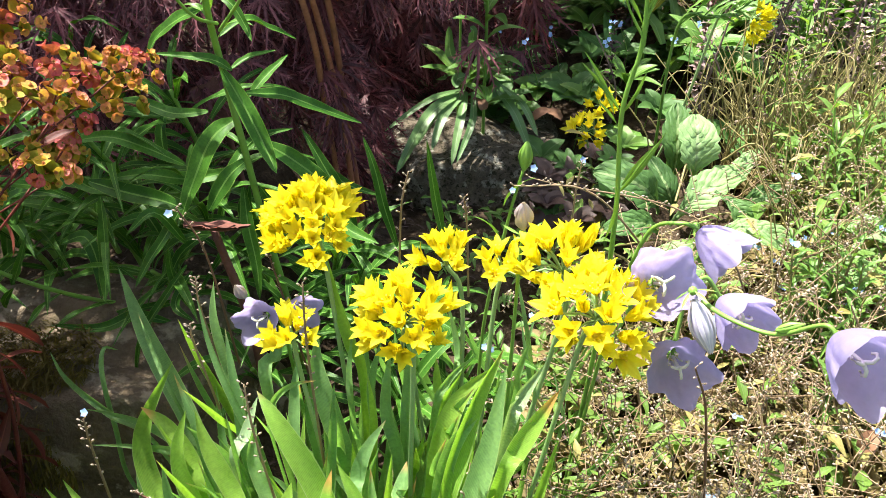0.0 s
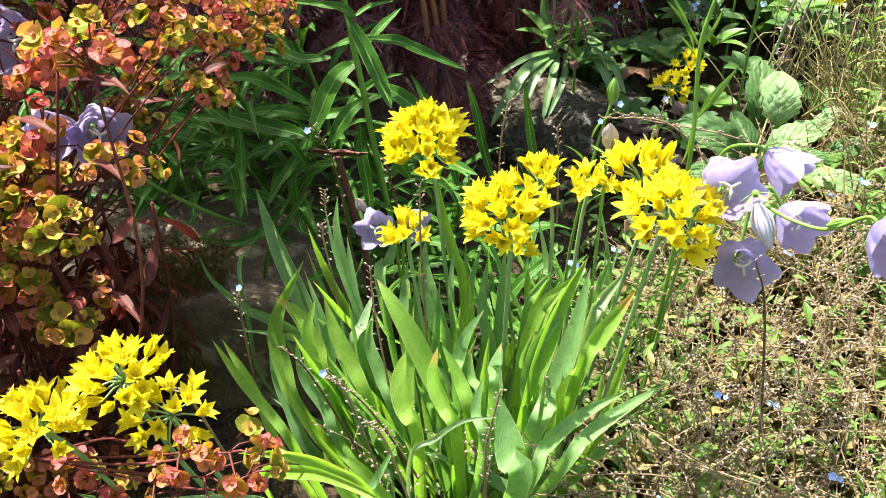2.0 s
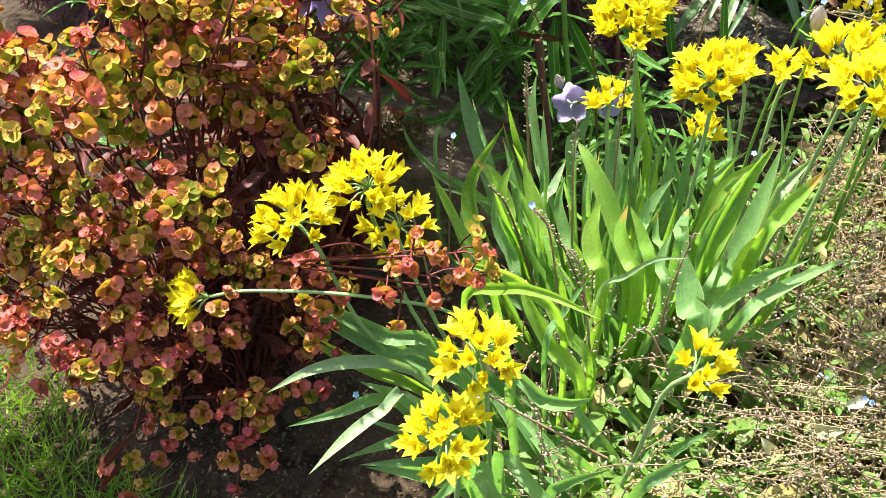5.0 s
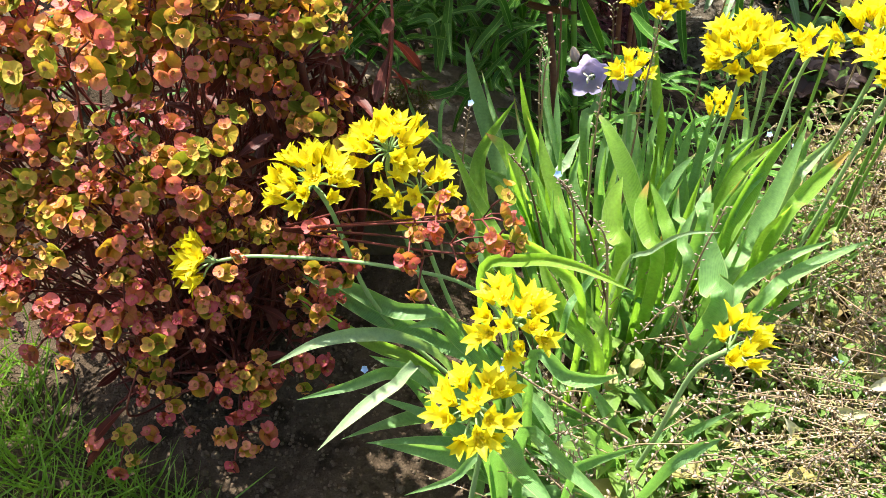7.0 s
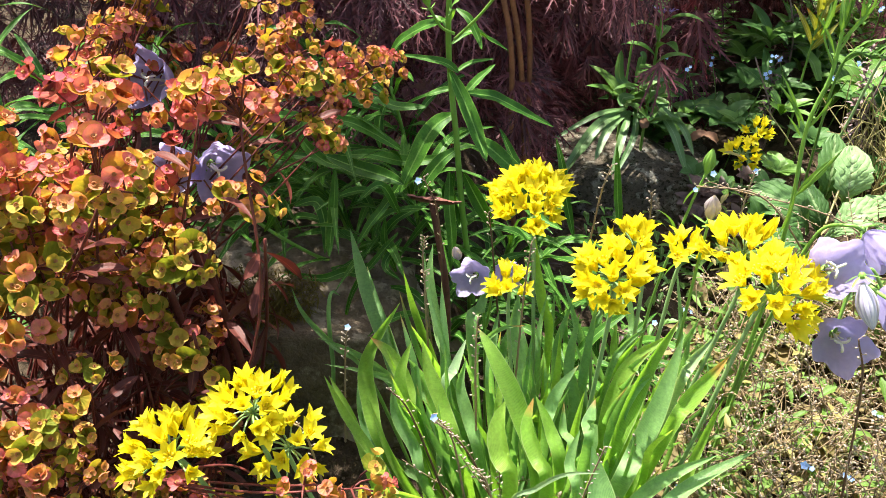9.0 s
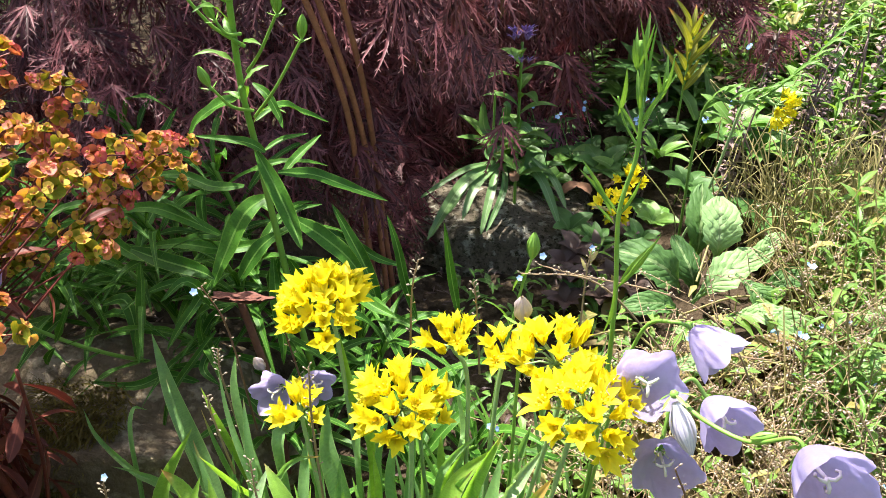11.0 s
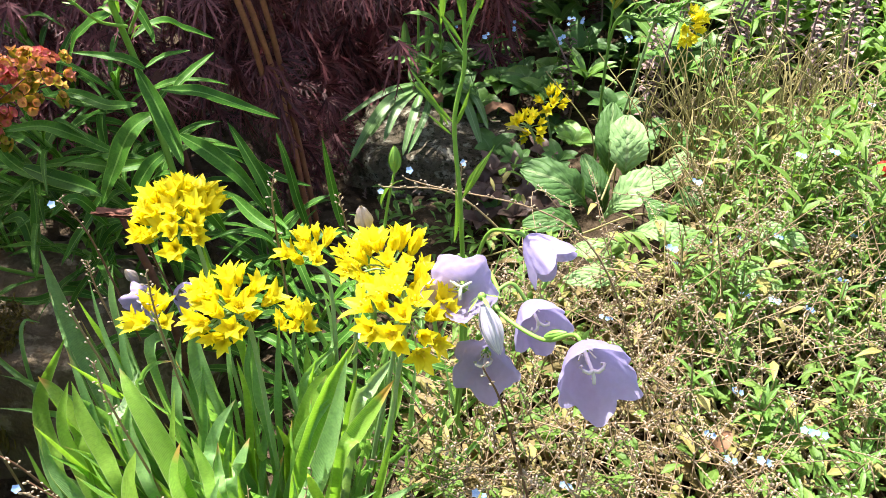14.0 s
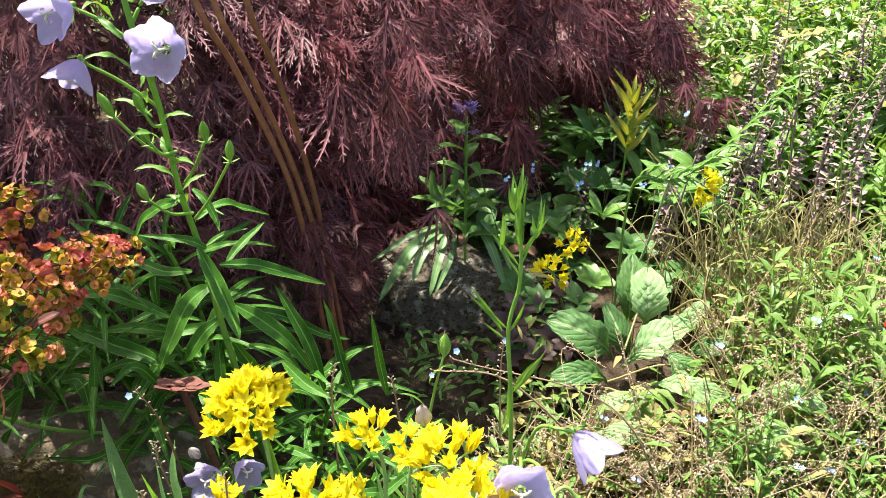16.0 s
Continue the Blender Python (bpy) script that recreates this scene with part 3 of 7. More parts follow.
allium((-0.190, 0.228, 0.232), (0.25, -0.5, 0.85), 0.0145, 14, (-0.13, 0.28, 0.0), seed=11, spread=1.7, bend=-0.01)
allium((-0.312, 0.166, 0.192), (-0.86, -0.50, 0.05), 0.0135, 15, (-0.12, 0.28, 0.03), seed=12, spread=1.15, stalk=0.0012, via=((-0.15, 0.245, 0.14), (-0.205, 0.205, 0.184)), label="yellow allium head lying sideways on a bent stalk")
allium((-0.112, 0.128, 0.230), (0.0, -0.5, 0.9), 0.0140, 17, (-0.12, 0.20, -0.02), seed=13, spread=1.55, open_bias=-0.5)
allium((-0.124, 0.103, 0.190), (-0.1, -0.5, 0.9), 0.0145, 19, (-0.135, 0.13, -0.03), seed=14, spread=1.55, open_bias=-0.5)
allium((0.004, 0.180, 0.197), (0.45, -0.15, 0.85), 0.0135, 9, (-0.04, 0.21, 0.0), seed=15, spread=1.3, open_bias=0.8)
allium((0.157, 0.860, 0.172), (-0.2, -0.7, 0.7), 0.0135, 12, (0.19, 0.92, 0.05), seed=16, spread=1.6, label="distant yellow allium head leaning out of green leaves")
allium((0.185, 0.930, 0.175), (0.1, -0.5, 0.8), 0.0115, 9, (0.2, 0.95, 0.05), seed=17, spread=1.5, label="distant yellow allium head leaning out of green leaves")
allium((0.318, 0.842, 0.300), (0.75, -0.55, -0.15), 0.0125, 12, (0.24, 0.90, 0.08), seed=18, spread=1.5, label="yellow allium head turned sideways above dry stalks")

# ---- allium leaves ----
clump = thing("allium_clump", (-0.05, 0.38, 0.0), "dense clump of strap-shaped blue-green allium leaves", "plant")


def blade_leaf(base, tip, width, arch):
    b = Build()
    base, tip = Vector(base), Vector(tip)
    base.z = ground_z(base.x, base.y) - 0.004
    out = Vector((tip.x - base.x, tip.y - base.y, 0))
    reach = out.length
    out = out.normalized() if reach > 0.02 else Vector((rnd(-1, 1), rnd(-1, 0.6), 0)).normalized()
    high = (tip - base).length
    up = Vector((0.25 * rnd(-1, 1), -0.5, 0.85)) if reach > 0.1 else Vector((0.7 * rnd(-1, 1), -1, 0.5))
    sag = (rnd(0.05, 0.25) if R.random() < 0.75 else rnd(0.35, 0.6)) * high
    leaf(b, base, tip, width * (1.34 if high > 0.16 else 1.3), arch * 0.5 + 0.03, up=up, shape=strap, n=16, fold=rnd(0.25, 0.8), wave=0.14, twist=rnd(-1.0, 1.0) if high > 0.16 else rnd(-1.7, 1.7), seed=rnd(0, 6),
         side_bend=rnd(-0.06, 0.06) if high > 0.16 else rnd(-0.13, 0.13), droop=out * (0.55 * sag) + Vector((rnd(-0.3, 0.3) * sag, -0.25 * sag, -0.35 * sag)))
    part("leaf", b.mesh("leaf", M_ALLIUM_LEAF), clump)


def hero_blade(line, width, tip=0, bright=0, pale=0):
    """A long blade through the given points, rooted in the clump; old tips wither."""
    line = [Vector(p) for p in line]
    foot = line[0]
    if foot.y > 0.3:
        root = Vector((foot.x + (-0.05 - foot.x) * 0.35, 0.5 * foot.y + 0.5 * 0.40, 0))
    else:
        root = Vector((foot.x + (-0.10 - foot.x) * 0.35, foot.y + 0.045, 0))
    root.z = ground_z(root.x, root.y) - 0.004
    path = curve([root] + line, 5)
    n = len(path) - 1
    face = Vector((0.55 * rnd(-1, 1), -0.85, 0.5)).normalized()
    fold, turn, ph = rnd(0.3, 0.9), rnd(-0.4, 0.4), rnd(0, 6)
    b = Build()
    pts, uvs = [], []
    for i, p in enumerate(path):
        t = i / n
        d = (path[min(i + 1, n)] - path[max(i - 1, 0)]).normalized()
        q = Matrix.Rotation(turn * (t - 0.5), 3, d)
        s = q @ d.cross(face).normalized()
        k = s.cross(d).normalized()
        w = width * 0.385 * (0.55 + 0.45 * min(1.0, t * 2.2)) * (max(0.0, 1 - max(0.0, (t - 0.55) / 0.45) ** 1.9) + 0.01)
        w *= 1 + 0.05 * math.sin(9 * t + ph)
        for u in (-1, -0.5, 0, 0.5, 1):
            lift = abs(u) ** 1.4 * fold * w + 0.10 * w * math.sin(t * 15 + ph + u * 2) * abs(u)
            pts.append(p + s * (u * w) + k * lift)
            uvs.append((u / 2 + 0.5, t))
    b.grid(pts, uvs, n + 1, 5)
    mats = (M_ALLIUM_PALE,) * 3 if pale else (M_BACKLIT_BLADE, M_BACKLIT_TIP, M_BACKLIT_WITHERED) if bright else (M_ALLIUM_LEAF, M_BLADE_TIP, M_BLADE_WITHERED)
    part("leaf", b.mesh("leaf", mats[tip]), clump, ("", "leaf with a browned tip", "leaf with an orange withered tip")[tip])


hero_blade(((-0.166, 0.440, 0.065), (-0.190, 0.463, 0.119), (-0.217, 0.487, 0.171), (-0.236, 0.510, 0.216)), 0.0200)
hero_blade(((-0.176, 0.430, 0.147), (-0.195, 0.450, 0.181), (-0.210, 0.470, 0.204)), 0.0058, tip=1)
hero_blade(((-0.172, 0.370, 0.092), (-0.187, 0.385, 0.126), (-0.192, 0.400, 0.161), (-0.168, 0.415, 0.208)), 0.0172, bright=1)
hero_blade(((-0.199, 0.430, 0.114), (-0.234, 0.440, 0.137), (-0.263, 0.450, 0.160), (-0.276, 0.460, 0.178)), 0.0070)
hero_blade(((-0.231, 0.440, 0.056), (-0.240, 0.452, 0.112), (-0.245, 0.464, 0.153), (-0.245, 0.476, 0.167), (-0.242, 0.488, 0.156)), 0.0052)
hero_blade(((-0.167, 0.360, 0.064), (-0.182, 0.373, 0.094), (-0.194, 0.387, 0.118), (-0.201, 0.400, 0.139)), 0.0150)
hero_blade(((-0.143, 0.280, 0.146), (-0.157, 0.283, 0.177), (-0.175, 0.287, 0.204), (-0.189, 0.290, 0.233)), 0.0092, bright=1)
hero_blade(((-0.159, 0.290, 0.139), (-0.170, 0.297, 0.174), (-0.181, 0.303, 0.198), (-0.193, 0.310, 0.216)), 0.0088, bright=1)
hero_blade(((-0.147, 0.370, 0.120), (-0.155, 0.380, 0.152), (-0.170, 0.390, 0.175), (-0.189, 0.400, 0.182)), 0.0158, tip=2, bright=1)
hero_blade(((-0.134, 0.350, 0.092), (-0.148, 0.360, 0.134), (-0.157, 0.370, 0.170), (-0.151, 0.380, 0.199)), 0.0170, bright=1)
hero_blade(((-0.106, 0.340, 0.129), (-0.121, 0.350, 0.163), (-0.134, 0.360, 0.188), (-0.141, 0.370, 0.209)), 0.0140, bright=1)
hero_blade(((-0.111, 0.400, 0.112), (-0.132, 0.413, 0.174), (-0.146, 0.427, 0.208), (-0.154, 0.440, 0.241)), 0.0067)
hero_blade(((-0.128, 0.430, 0.134), (-0.139, 0.443, 0.165), (-0.150, 0.457, 0.206), (-0.152, 0.470, 0.233)), 0.0140)
hero_blade(((-0.122, 0.370, 0.152), (-0.118, 0.385, 0.174), (-0.112, 0.400, 0.192)), 0.0105, pale=1)
hero_blade(((-0.109, 0.420, 0.178), (-0.106, 0.435, 0.195), (-0.100, 0.450, 0.216)), 0.0127)
hero_blade(((-0.048, 0.320, 0.134), (-0.066, 0.334, 0.187), (-0.085, 0.348, 0.219), (-0.099, 0.362, 0.232)), 0.0175, tip=1, bright=1)
hero_blade(((-0.100, 0.380, 0.180), (-0.095, 0.377, 0.208), (-0.082, 0.373, 0.226), (-0.066, 0.370, 0.233)), 0.0049, tip=2)
hero_blade(((-0.057, 0.400, 0.119), (-0.069, 0.410, 0.167), (-0.077, 0.420, 0.197), (-0.076, 0.430, 0.222)), 0.0173)
hero_blade(((-0.049, 0.440, 0.165), (-0.056, 0.443, 0.200), (-0.064, 0.447, 0.233), (-0.069, 0.450, 0.268)), 0.0108, bright=1)
hero_blade(((-0.062, 0.290, 0.155), (-0.071, 0.298, 0.176), (-0.075, 0.307, 0.194), (-0.073, 0.315, 0.210)), 0.0205, bright=1)
hero_blade(((-0.038, 0.300, 0.149), (-0.048, 0.311, 0.168), (-0.056, 0.323, 0.183), (-0.055, 0.334, 0.199)), 0.0168, tip=2, bright=1)
hero_blade(((-0.032, 0.320, 0.142), (-0.041, 0.332, 0.172), (-0.054, 0.345, 0.192)), 0.0127, bright=1)
hero_blade(((-0.044, 0.340, 0.154), (-0.043, 0.347, 0.178), (-0.037, 0.353, 0.196), (-0.026, 0.360, 0.212)), 0.0112, tip=1)
hero_blade(((-0.014, 0.310, 0.179), (-0.015, 0.326, 0.188), (-0.013, 0.341, 0.199)), 0.0145, tip=2)
hero_blade(((0.002, 0.270, 0.144), (-0.003, 0.280, 0.159), (-0.007, 0.290, 0.173), (-0.014, 0.300, 0.195)), 0.0232)
hero_blade(((-0.025, 0.320, 0.159), (-0.033, 0.330, 0.175), (-0.034, 0.340, 0.194)), 0.0082, tip=2)
hero_blade(((0.003, 0.360, 0.121), (0.014, 0.377, 0.164), (0.027, 0.393, 0.199), (0.044, 0.410, 0.225)), 0.0181, bright=1, tip=1)
hero_blade(((0.010, 0.330, 0.122), (0.022, 0.347, 0.147), (0.035, 0.363, 0.187), (0.044, 0.380, 0.236)), 0.0207)
hero_blade(((-0.002, 0.380, 0.114), (0.004, 0.393, 0.152), (0.016, 0.407, 0.184), (0.042, 0.420, 0.204)), 0.0179, bright=1)
hero_blade(((0.041, 0.350, 0.168), (0.050, 0.357, 0.188), (0.062, 0.365, 0.206), (0.075, 0.372, 0.226)), 0.0151, tip=2, bright=1)
hero_blade(((0.044, 0.380, 0.180), (0.053, 0.395, 0.196), (0.072, 0.410, 0.215)), 0.0127, pale=1)
hero_blade(((0.009, 0.420, 0.151), (0.002, 0.426, 0.176), (0.001, 0.433, 0.198)), 0.0101, tip=1, bright=1)
hero_blade(((-0.020, 0.410, 0.133), (-0.018, 0.420, 0.176), (-0.015, 0.430, 0.223)), 0.0100)
hero_blade(((-0.041, 0.420, 0.134), (-0.041, 0.425, 0.181), (-0.034, 0.430, 0.216)), 0.0092)
hero_blade(((-0.055, 0.420, 0.144), (-0.057, 0.430, 0.182), (-0.054, 0.440, 0.217)), 0.0076)
hero_blade(((-0.023, 0.400, 0.129), (-0.031, 0.410, 0.171), (-0.028, 0.420, 0.214)), 0.0132)
hero_blade(((-0.002, 0.410, 0.158), (0.007, 0.420, 0.186), (0.027, 0.430, 0.203)), 0.0074)
hero_blade(((-0.091, 0.400, 0.132), (-0.093, 0.415, 0.172), (-0.091, 0.430, 0.200)), 0.0101)
hero_blade(((0.013, 0.440, 0.160), (0.017, 0.455, 0.183), (0.007, 0.470, 0.221)), 0.0087)
hero_blade(((-0.065, 0.260, 0.163), (-0.047, 0.259, 0.192), (-0.030, 0.257, 0.210), (-0.010, 0.256, 0.216)), 0.0042, pale=1)
hero_blade(((-0.143, 0.250, 0.068), (-0.181, 0.247, 0.089), (-0.224, 0.244, 0.105), (-0.257, 0.241, 0.121), (-0.284, 0.238, 0.135)), 0.0186)
hero_blade(((-0.191, 0.250, 0.057), (-0.232, 0.240, 0.081), (-0.266, 0.230, 0.109), (-0.286, 0.220, 0.139)), 0.0132, bright=1)
hero_blade(((-0.168, 0.230, 0.083), (-0.196, 0.213, 0.118), (-0.222, 0.196, 0.130), (-0.247, 0.178, 0.131), (-0.273, 0.161, 0.119)), 0.0120, pale=1)
hero_blade(((-0.184, 0.200, 0.085), (-0.197, 0.180, 0.117), (-0.216, 0.159, 0.120), (-0.245, 0.139, 0.118)), 0.0109)
hero_blade(((-0.173, 0.190, 0.114), (-0.189, 0.167, 0.117), (-0.207, 0.143, 0.110), (-0.224, 0.120, 0.099)), 0.0122, pale=1)
hero_blade(((-0.135, 0.200, 0.077), (-0.163, 0.197, 0.094), (-0.190, 0.193, 0.110), (-0.215, 0.190, 0.118)), 0.0135)
hero_blade(((-0.137, 0.220, 0.095), (-0.156, 0.210, 0.131), (-0.168, 0.200, 0.151), (-0.189, 0.190, 0.150)), 0.0149)
hero_blade(((-0.066, 0.240, 0.102), (-0.090, 0.247, 0.132), (-0.107, 0.253, 0.157), (-0.118, 0.260, 0.174)), 0.0171, bright=1)
hero_blade(((-0.063, 0.260, 0.101), (-0.085, 0.263, 0.132), (-0.099, 0.267, 0.153), (-0.113, 0.270, 0.160)), 0.0124, bright=1)
hero_blade(((-0.107, 0.190, 0.143), (-0.085, 0.187, 0.140), (-0.068, 0.183, 0.146), (-0.053, 0.180, 0.157)), 0.0124)
hero_blade(((-0.093, 0.240, 0.131), (-0.086, 0.255, 0.151), (-0.072, 0.270, 0.176)), 0.0079)
hero_blade(((-0.120, 0.130, 0.115), (-0.137, 0.115, 0.110), (-0.161, 0.100, 0.105)), 0.0063)
hero_blade(((-0.114, 0.130, 0.129), (-0.094, 0.100, 0.153), (-0.072, 0.070, 0.164)), 0.0166)
hero_blade(((-0.103, 0.140, 0.132), (-0.074, 0.110, 0.150), (-0.046, 0.080, 0.163)), 0.0116)
hero_blade(((-0.023, 0.150, 0.108), (-0.008, 0.155, 0.132), (0.008, 0.160, 0.144)), 0.0116)
hero_blade(((-0.071, 0.140, 0.102), (-0.063, 0.135, 0.127), (-0.036, 0.130, 0.156)), 0.0088)
hero_blade(((0.010, 0.290, 0.124), (0.020, 0.300, 0.148), (0.040, 0.310, 0.167), (0.070, 0.320, 0.183)), 0.0131)
hero_blade(((0.029, 0.290, 0.138), (0.045, 0.303, 0.156), (0.066, 0.317, 0.167), (0.097, 0.330, 0.183)), 0.0126)
hero_blade(((0.006, 0.360, 0.104), (0.005, 0.370, 0.141), (0.013, 0.380, 0.171), (0.031, 0.390, 0.192)), 0.0159)
hero_blade(((-0.020, 0.290, 0.151), (-0.026, 0.300, 0.176), (-0.022, 0.310, 0.198)), 0.0107)
hero_blade(((-0.154, 0.250, 0.148), (-0.122, 0.230, 0.189), (-0.089, 0.210, 0.207), (-0.054, 0.190, 0.211)), 0.0103, bright=1)
hero_blade(((-0.082, 0.250, 0.139), (-0.104, 0.240, 0.182), (-0.125, 0.230, 0.202), (-0.152, 0.220, 0.212)), 0.0102, bright=1)
hero_blade(((-0.175, 0.250, 0.105), (-0.214, 0.245, 0.113), (-0.243, 0.241, 0.128), (-0.277, 0.236, 0.145)), 0.0169)
hero_blade(((-0.131, 0.330, 0.105), (-0.140, 0.337, 0.133), (-0.155, 0.343, 0.158), (-0.159, 0.350, 0.185)), 0.0119)
hero_blade(((-0.092, 0.350, 0.116), (-0.103, 0.360, 0.146), (-0.112, 0.370, 0.170), (-0.109, 0.380, 0.189)), 0.0120)
hero_blade(((-0.079, 0.410, 0.126), (-0.084, 0.420, 0.164), (-0.083, 0.430, 0.184)), 0.0110)
for k in range(7):
    bx, by = rnd(-0.16, -0.03), rnd(0.22, 0.34)
    ln, g = rnd(0.09, 0.17), rnd(2.6, 4.3)
    blade_leaf((bx, by, 0), (bx + ln * math.cos(g), by + 0.7 * ln * math.sin(g), rnd(0.02, 0.10)), rnd(0.010, 0.016), rnd(0.04, 0.14))
for k in range(5):
    bx, by = rnd(-0.15, -0.08), rnd(0.36, 0.45)
    ln, g = rnd(0.07, 0.15), rnd(2.3, 3.9)
    blade_leaf((bx, by, 0), (bx + ln * math.cos(g), by + 0.6 * ln * math.sin(g), rnd(0.06, 0.20)), rnd(0.007, 0.013), rnd(0.02, 0.12))
for i in range(20):
    g, r = rnd(0, 6.28), math.sqrt(rnd(0, 1))
    bx, by = -0.045 + 0.075 * r * math.cos(g), 0.395 + 0.065 * r * math.sin(g)
    h = rnd(0.07, 0.17) - 0.04 * r
    blade_leaf((bx, by, 0), (bx + 0.06 * r * math.cos(g) + rnd(-0.03, 0.03), by + 0.05 * r * math.sin(g) + rnd(-0.02, 0.02), h), rnd(0.006, 0.013), rnd(-0.03, 0.08))
for i in range(95):
    bx, by = rnd(-0.13, 0.04), rnd(0.34, 0.45)
    lean = 0.55 * (bx + 0.045) + rnd(-0.03, 0.03)
    top = Vector((bx + lean, by + rnd(-0.06, 0.04), rnd(0.13, 0.22)))
    mid = Vector((bx + 0.4 * lean, by, 0.5 * top.z))
    hero_blade((mid, mid.lerp(top, 0.55) + rvec(0.003), top), rnd(0.005, 0.011), tip=R.choice((0, 0, 0, 1)) or (2 if i % 6 == 0 else 0), bright=R.choice((0, 0, 1)))
for i in range(46):
    bx, by = rnd(-0.15, 0.07), rnd(0.19, 0.34)
    g = rnd(0, 6.28)
    ln = rnd(0.06, 0.14)
    blade_leaf((bx, by, 0), (bx + ln * math.cos(g), by + 0.6 * ln * math.sin(g), rnd(0.02, 0.11)), rnd(0.005, 0.012), rnd(0.02, 0.2))
for i in range(60):
    bx, by = rnd(-0.03, 0.14), rnd(0.45, 0.62)
    g = rnd(0, 6.28)
    b = Build()
    z = ground_z(bx, by)
    leaf(b, (bx, by, z), (bx + 0.07 * math.cos(g), by + 0.04 * math.sin(g) - 0.02, z + rnd(0.06, 0.17)), rnd(0.003, 0.006), rnd(0.02, 0.12), up=(rnd(-0.3, 0.3), -1, 0.4), shape=strap, n=8)
    part("leaf", b.mesh("leaf", M_ALLIUM_LEAF), clump)


# ---- bellflowers ----
def make_bell(seed, flare=1.0, length=0.030, mouth=0.0195, cut=0.22):
    """Five-lobed bell; z points out of the mouth."""
    b = Build()
    r = random.Random(seed)
    rows, cols = 18, 80
    ph = r.uniform(0, 6)
    pts, uvs = [], []
    for i in range(rows):
        t = i / (rows - 1)
        for j in range(cols):
            g = 6.28318 * j / cols
            lobe = abs(math.cos(2.5 * g)) ** 0.8
            s = t * (0.83 + cut * lobe ** 1.3 + 0.03 * math.sin(g + ph))
            rad = mouth * (0.20 + 0.72 * math.sin(min(1.0, s * 1.25) * 1.5708) ** 0.75 + 0.22 * flare * max(0, s - 0.55) * 2.2)
            rad *= 1 + 0.035 * math.cos(5 * g) * t + 0.05 * t * math.sin(2 * g + ph) + 0.022 * t * t * math.sin(11 * g + ph) + 0.10 * t * noise.noise(Vector((3 * math.cos(g), 3 * math.sin(g), 4 * t + seed))) + 0.045 * t * noise.noise(Vector((7 * math.cos(g), 7 * math.sin(g), 3 * t + seed * 2))) + 0.02 * noise.noise(Vector((11 * math.cos(g), 11 * math.sin(g), 9 * t + seed))) + 0.045 * t * abs(math.cos(2.5 * g)) ** 12 - 0.05 * t * abs(math.sin(2.5 * g)) ** 14
            z = length * s * (1 - 0.10 * flare * max(0, s - 0.7) * (1 - lobe))
            pts.append((rad * math.cos(g), rad * math.sin(g), z))
            uvs.append((j / cols, t))
    b.grid(pts, uvs, rows, cols, closed=True)
    return b


def make_style():
    b = Build()
    tube(b, [(0, 0, 0.001), (0.0006, 0, 0.012), (0, 0, 0.021)], 0.0012, 0.0010, 7)
    for k in range(3):
        a = k * 2.094
        o = Vector((math.cos(a), math.sin(a), 0))
        tube(b, [Vector((0, 0, 0.0205)), Vector((0, 0, 0.024)) + o * 0.003, Vector((0, 0, 0.0235)) + o * 0.0062, Vector((0, 0, 0.021)) + o * 0.0075, Vector((0, 0, 0.019)) + o * 0.006], 0.0012, 0.0008, 6)
    for k in range(5):
        a = k * 1.2566
        o = Vector((math.cos(a), math.sin(a), 0))
        tube(b, [o * 0.002, o * 0.004 + Vector((0, 0, 0.006)), o * 0.005 + Vector((0, 0, 0.008))], 0.0005, 0.0006, 4)
    return b


def make_calyx():
    b = Build()
    for k in range(5):
        a = k * 1.2566 + 0.4
        o = Vector((math.cos(a), math.sin(a), 0))
        leaf(b, o * 0.0025 + Vector((0, 0, -0.004)), o * 0.0140 + Vector((0, 0, 0.002)), 0.0030, -0.05, up=o * -1 + Vector((0, 0, 0.5)), n=4)
    ball(b, (0, 0, -0.0036), 0.0030, 1.0, seg=8, rings=5)
    return b


BELLS = [make_bell(s, f, l, w).mesh("corolla", M_BELL) for s, f, l, w in ((1, 1.25, 0.027, 0.0195), (2, 0.85, 0.032, 0.0175), (3, 1.0, 0.033, 0.019), (4, 1.5, 0.024, 0.020))]
BELLS.append(make_bell(6, 0.9, 0.026, 0.0205, 0.15).mesh("corolla", M_BELL))
STYLE = make_style().mesh("style", M_WHITE)
CALYX = make_calyx().mesh("calyx", M_GREEN_STEM)


def bell(parent, centre, axis, kind, size=1.0, spin=0.0, label=""):
    axis = Vector(axis).normalized()
    p = Vector(centre) - axis * 0.016 * size
    m = aim(p, axis, spin, size)
    c = part("corolla", BELLS[kind], parent, label, m)
    part("style", STYLE, c, "", m)
    part("calyx", CALYX, parent, "", m)
    return p


def stem_part(parent, pts, r0, r1, name="stem", material=None, n=8):
    b = Build()
    tube(b, curve(pts, n), r0, r1, 7)
    return part(name, b.mesh(name, material or M_GREEN_STEM), parent)


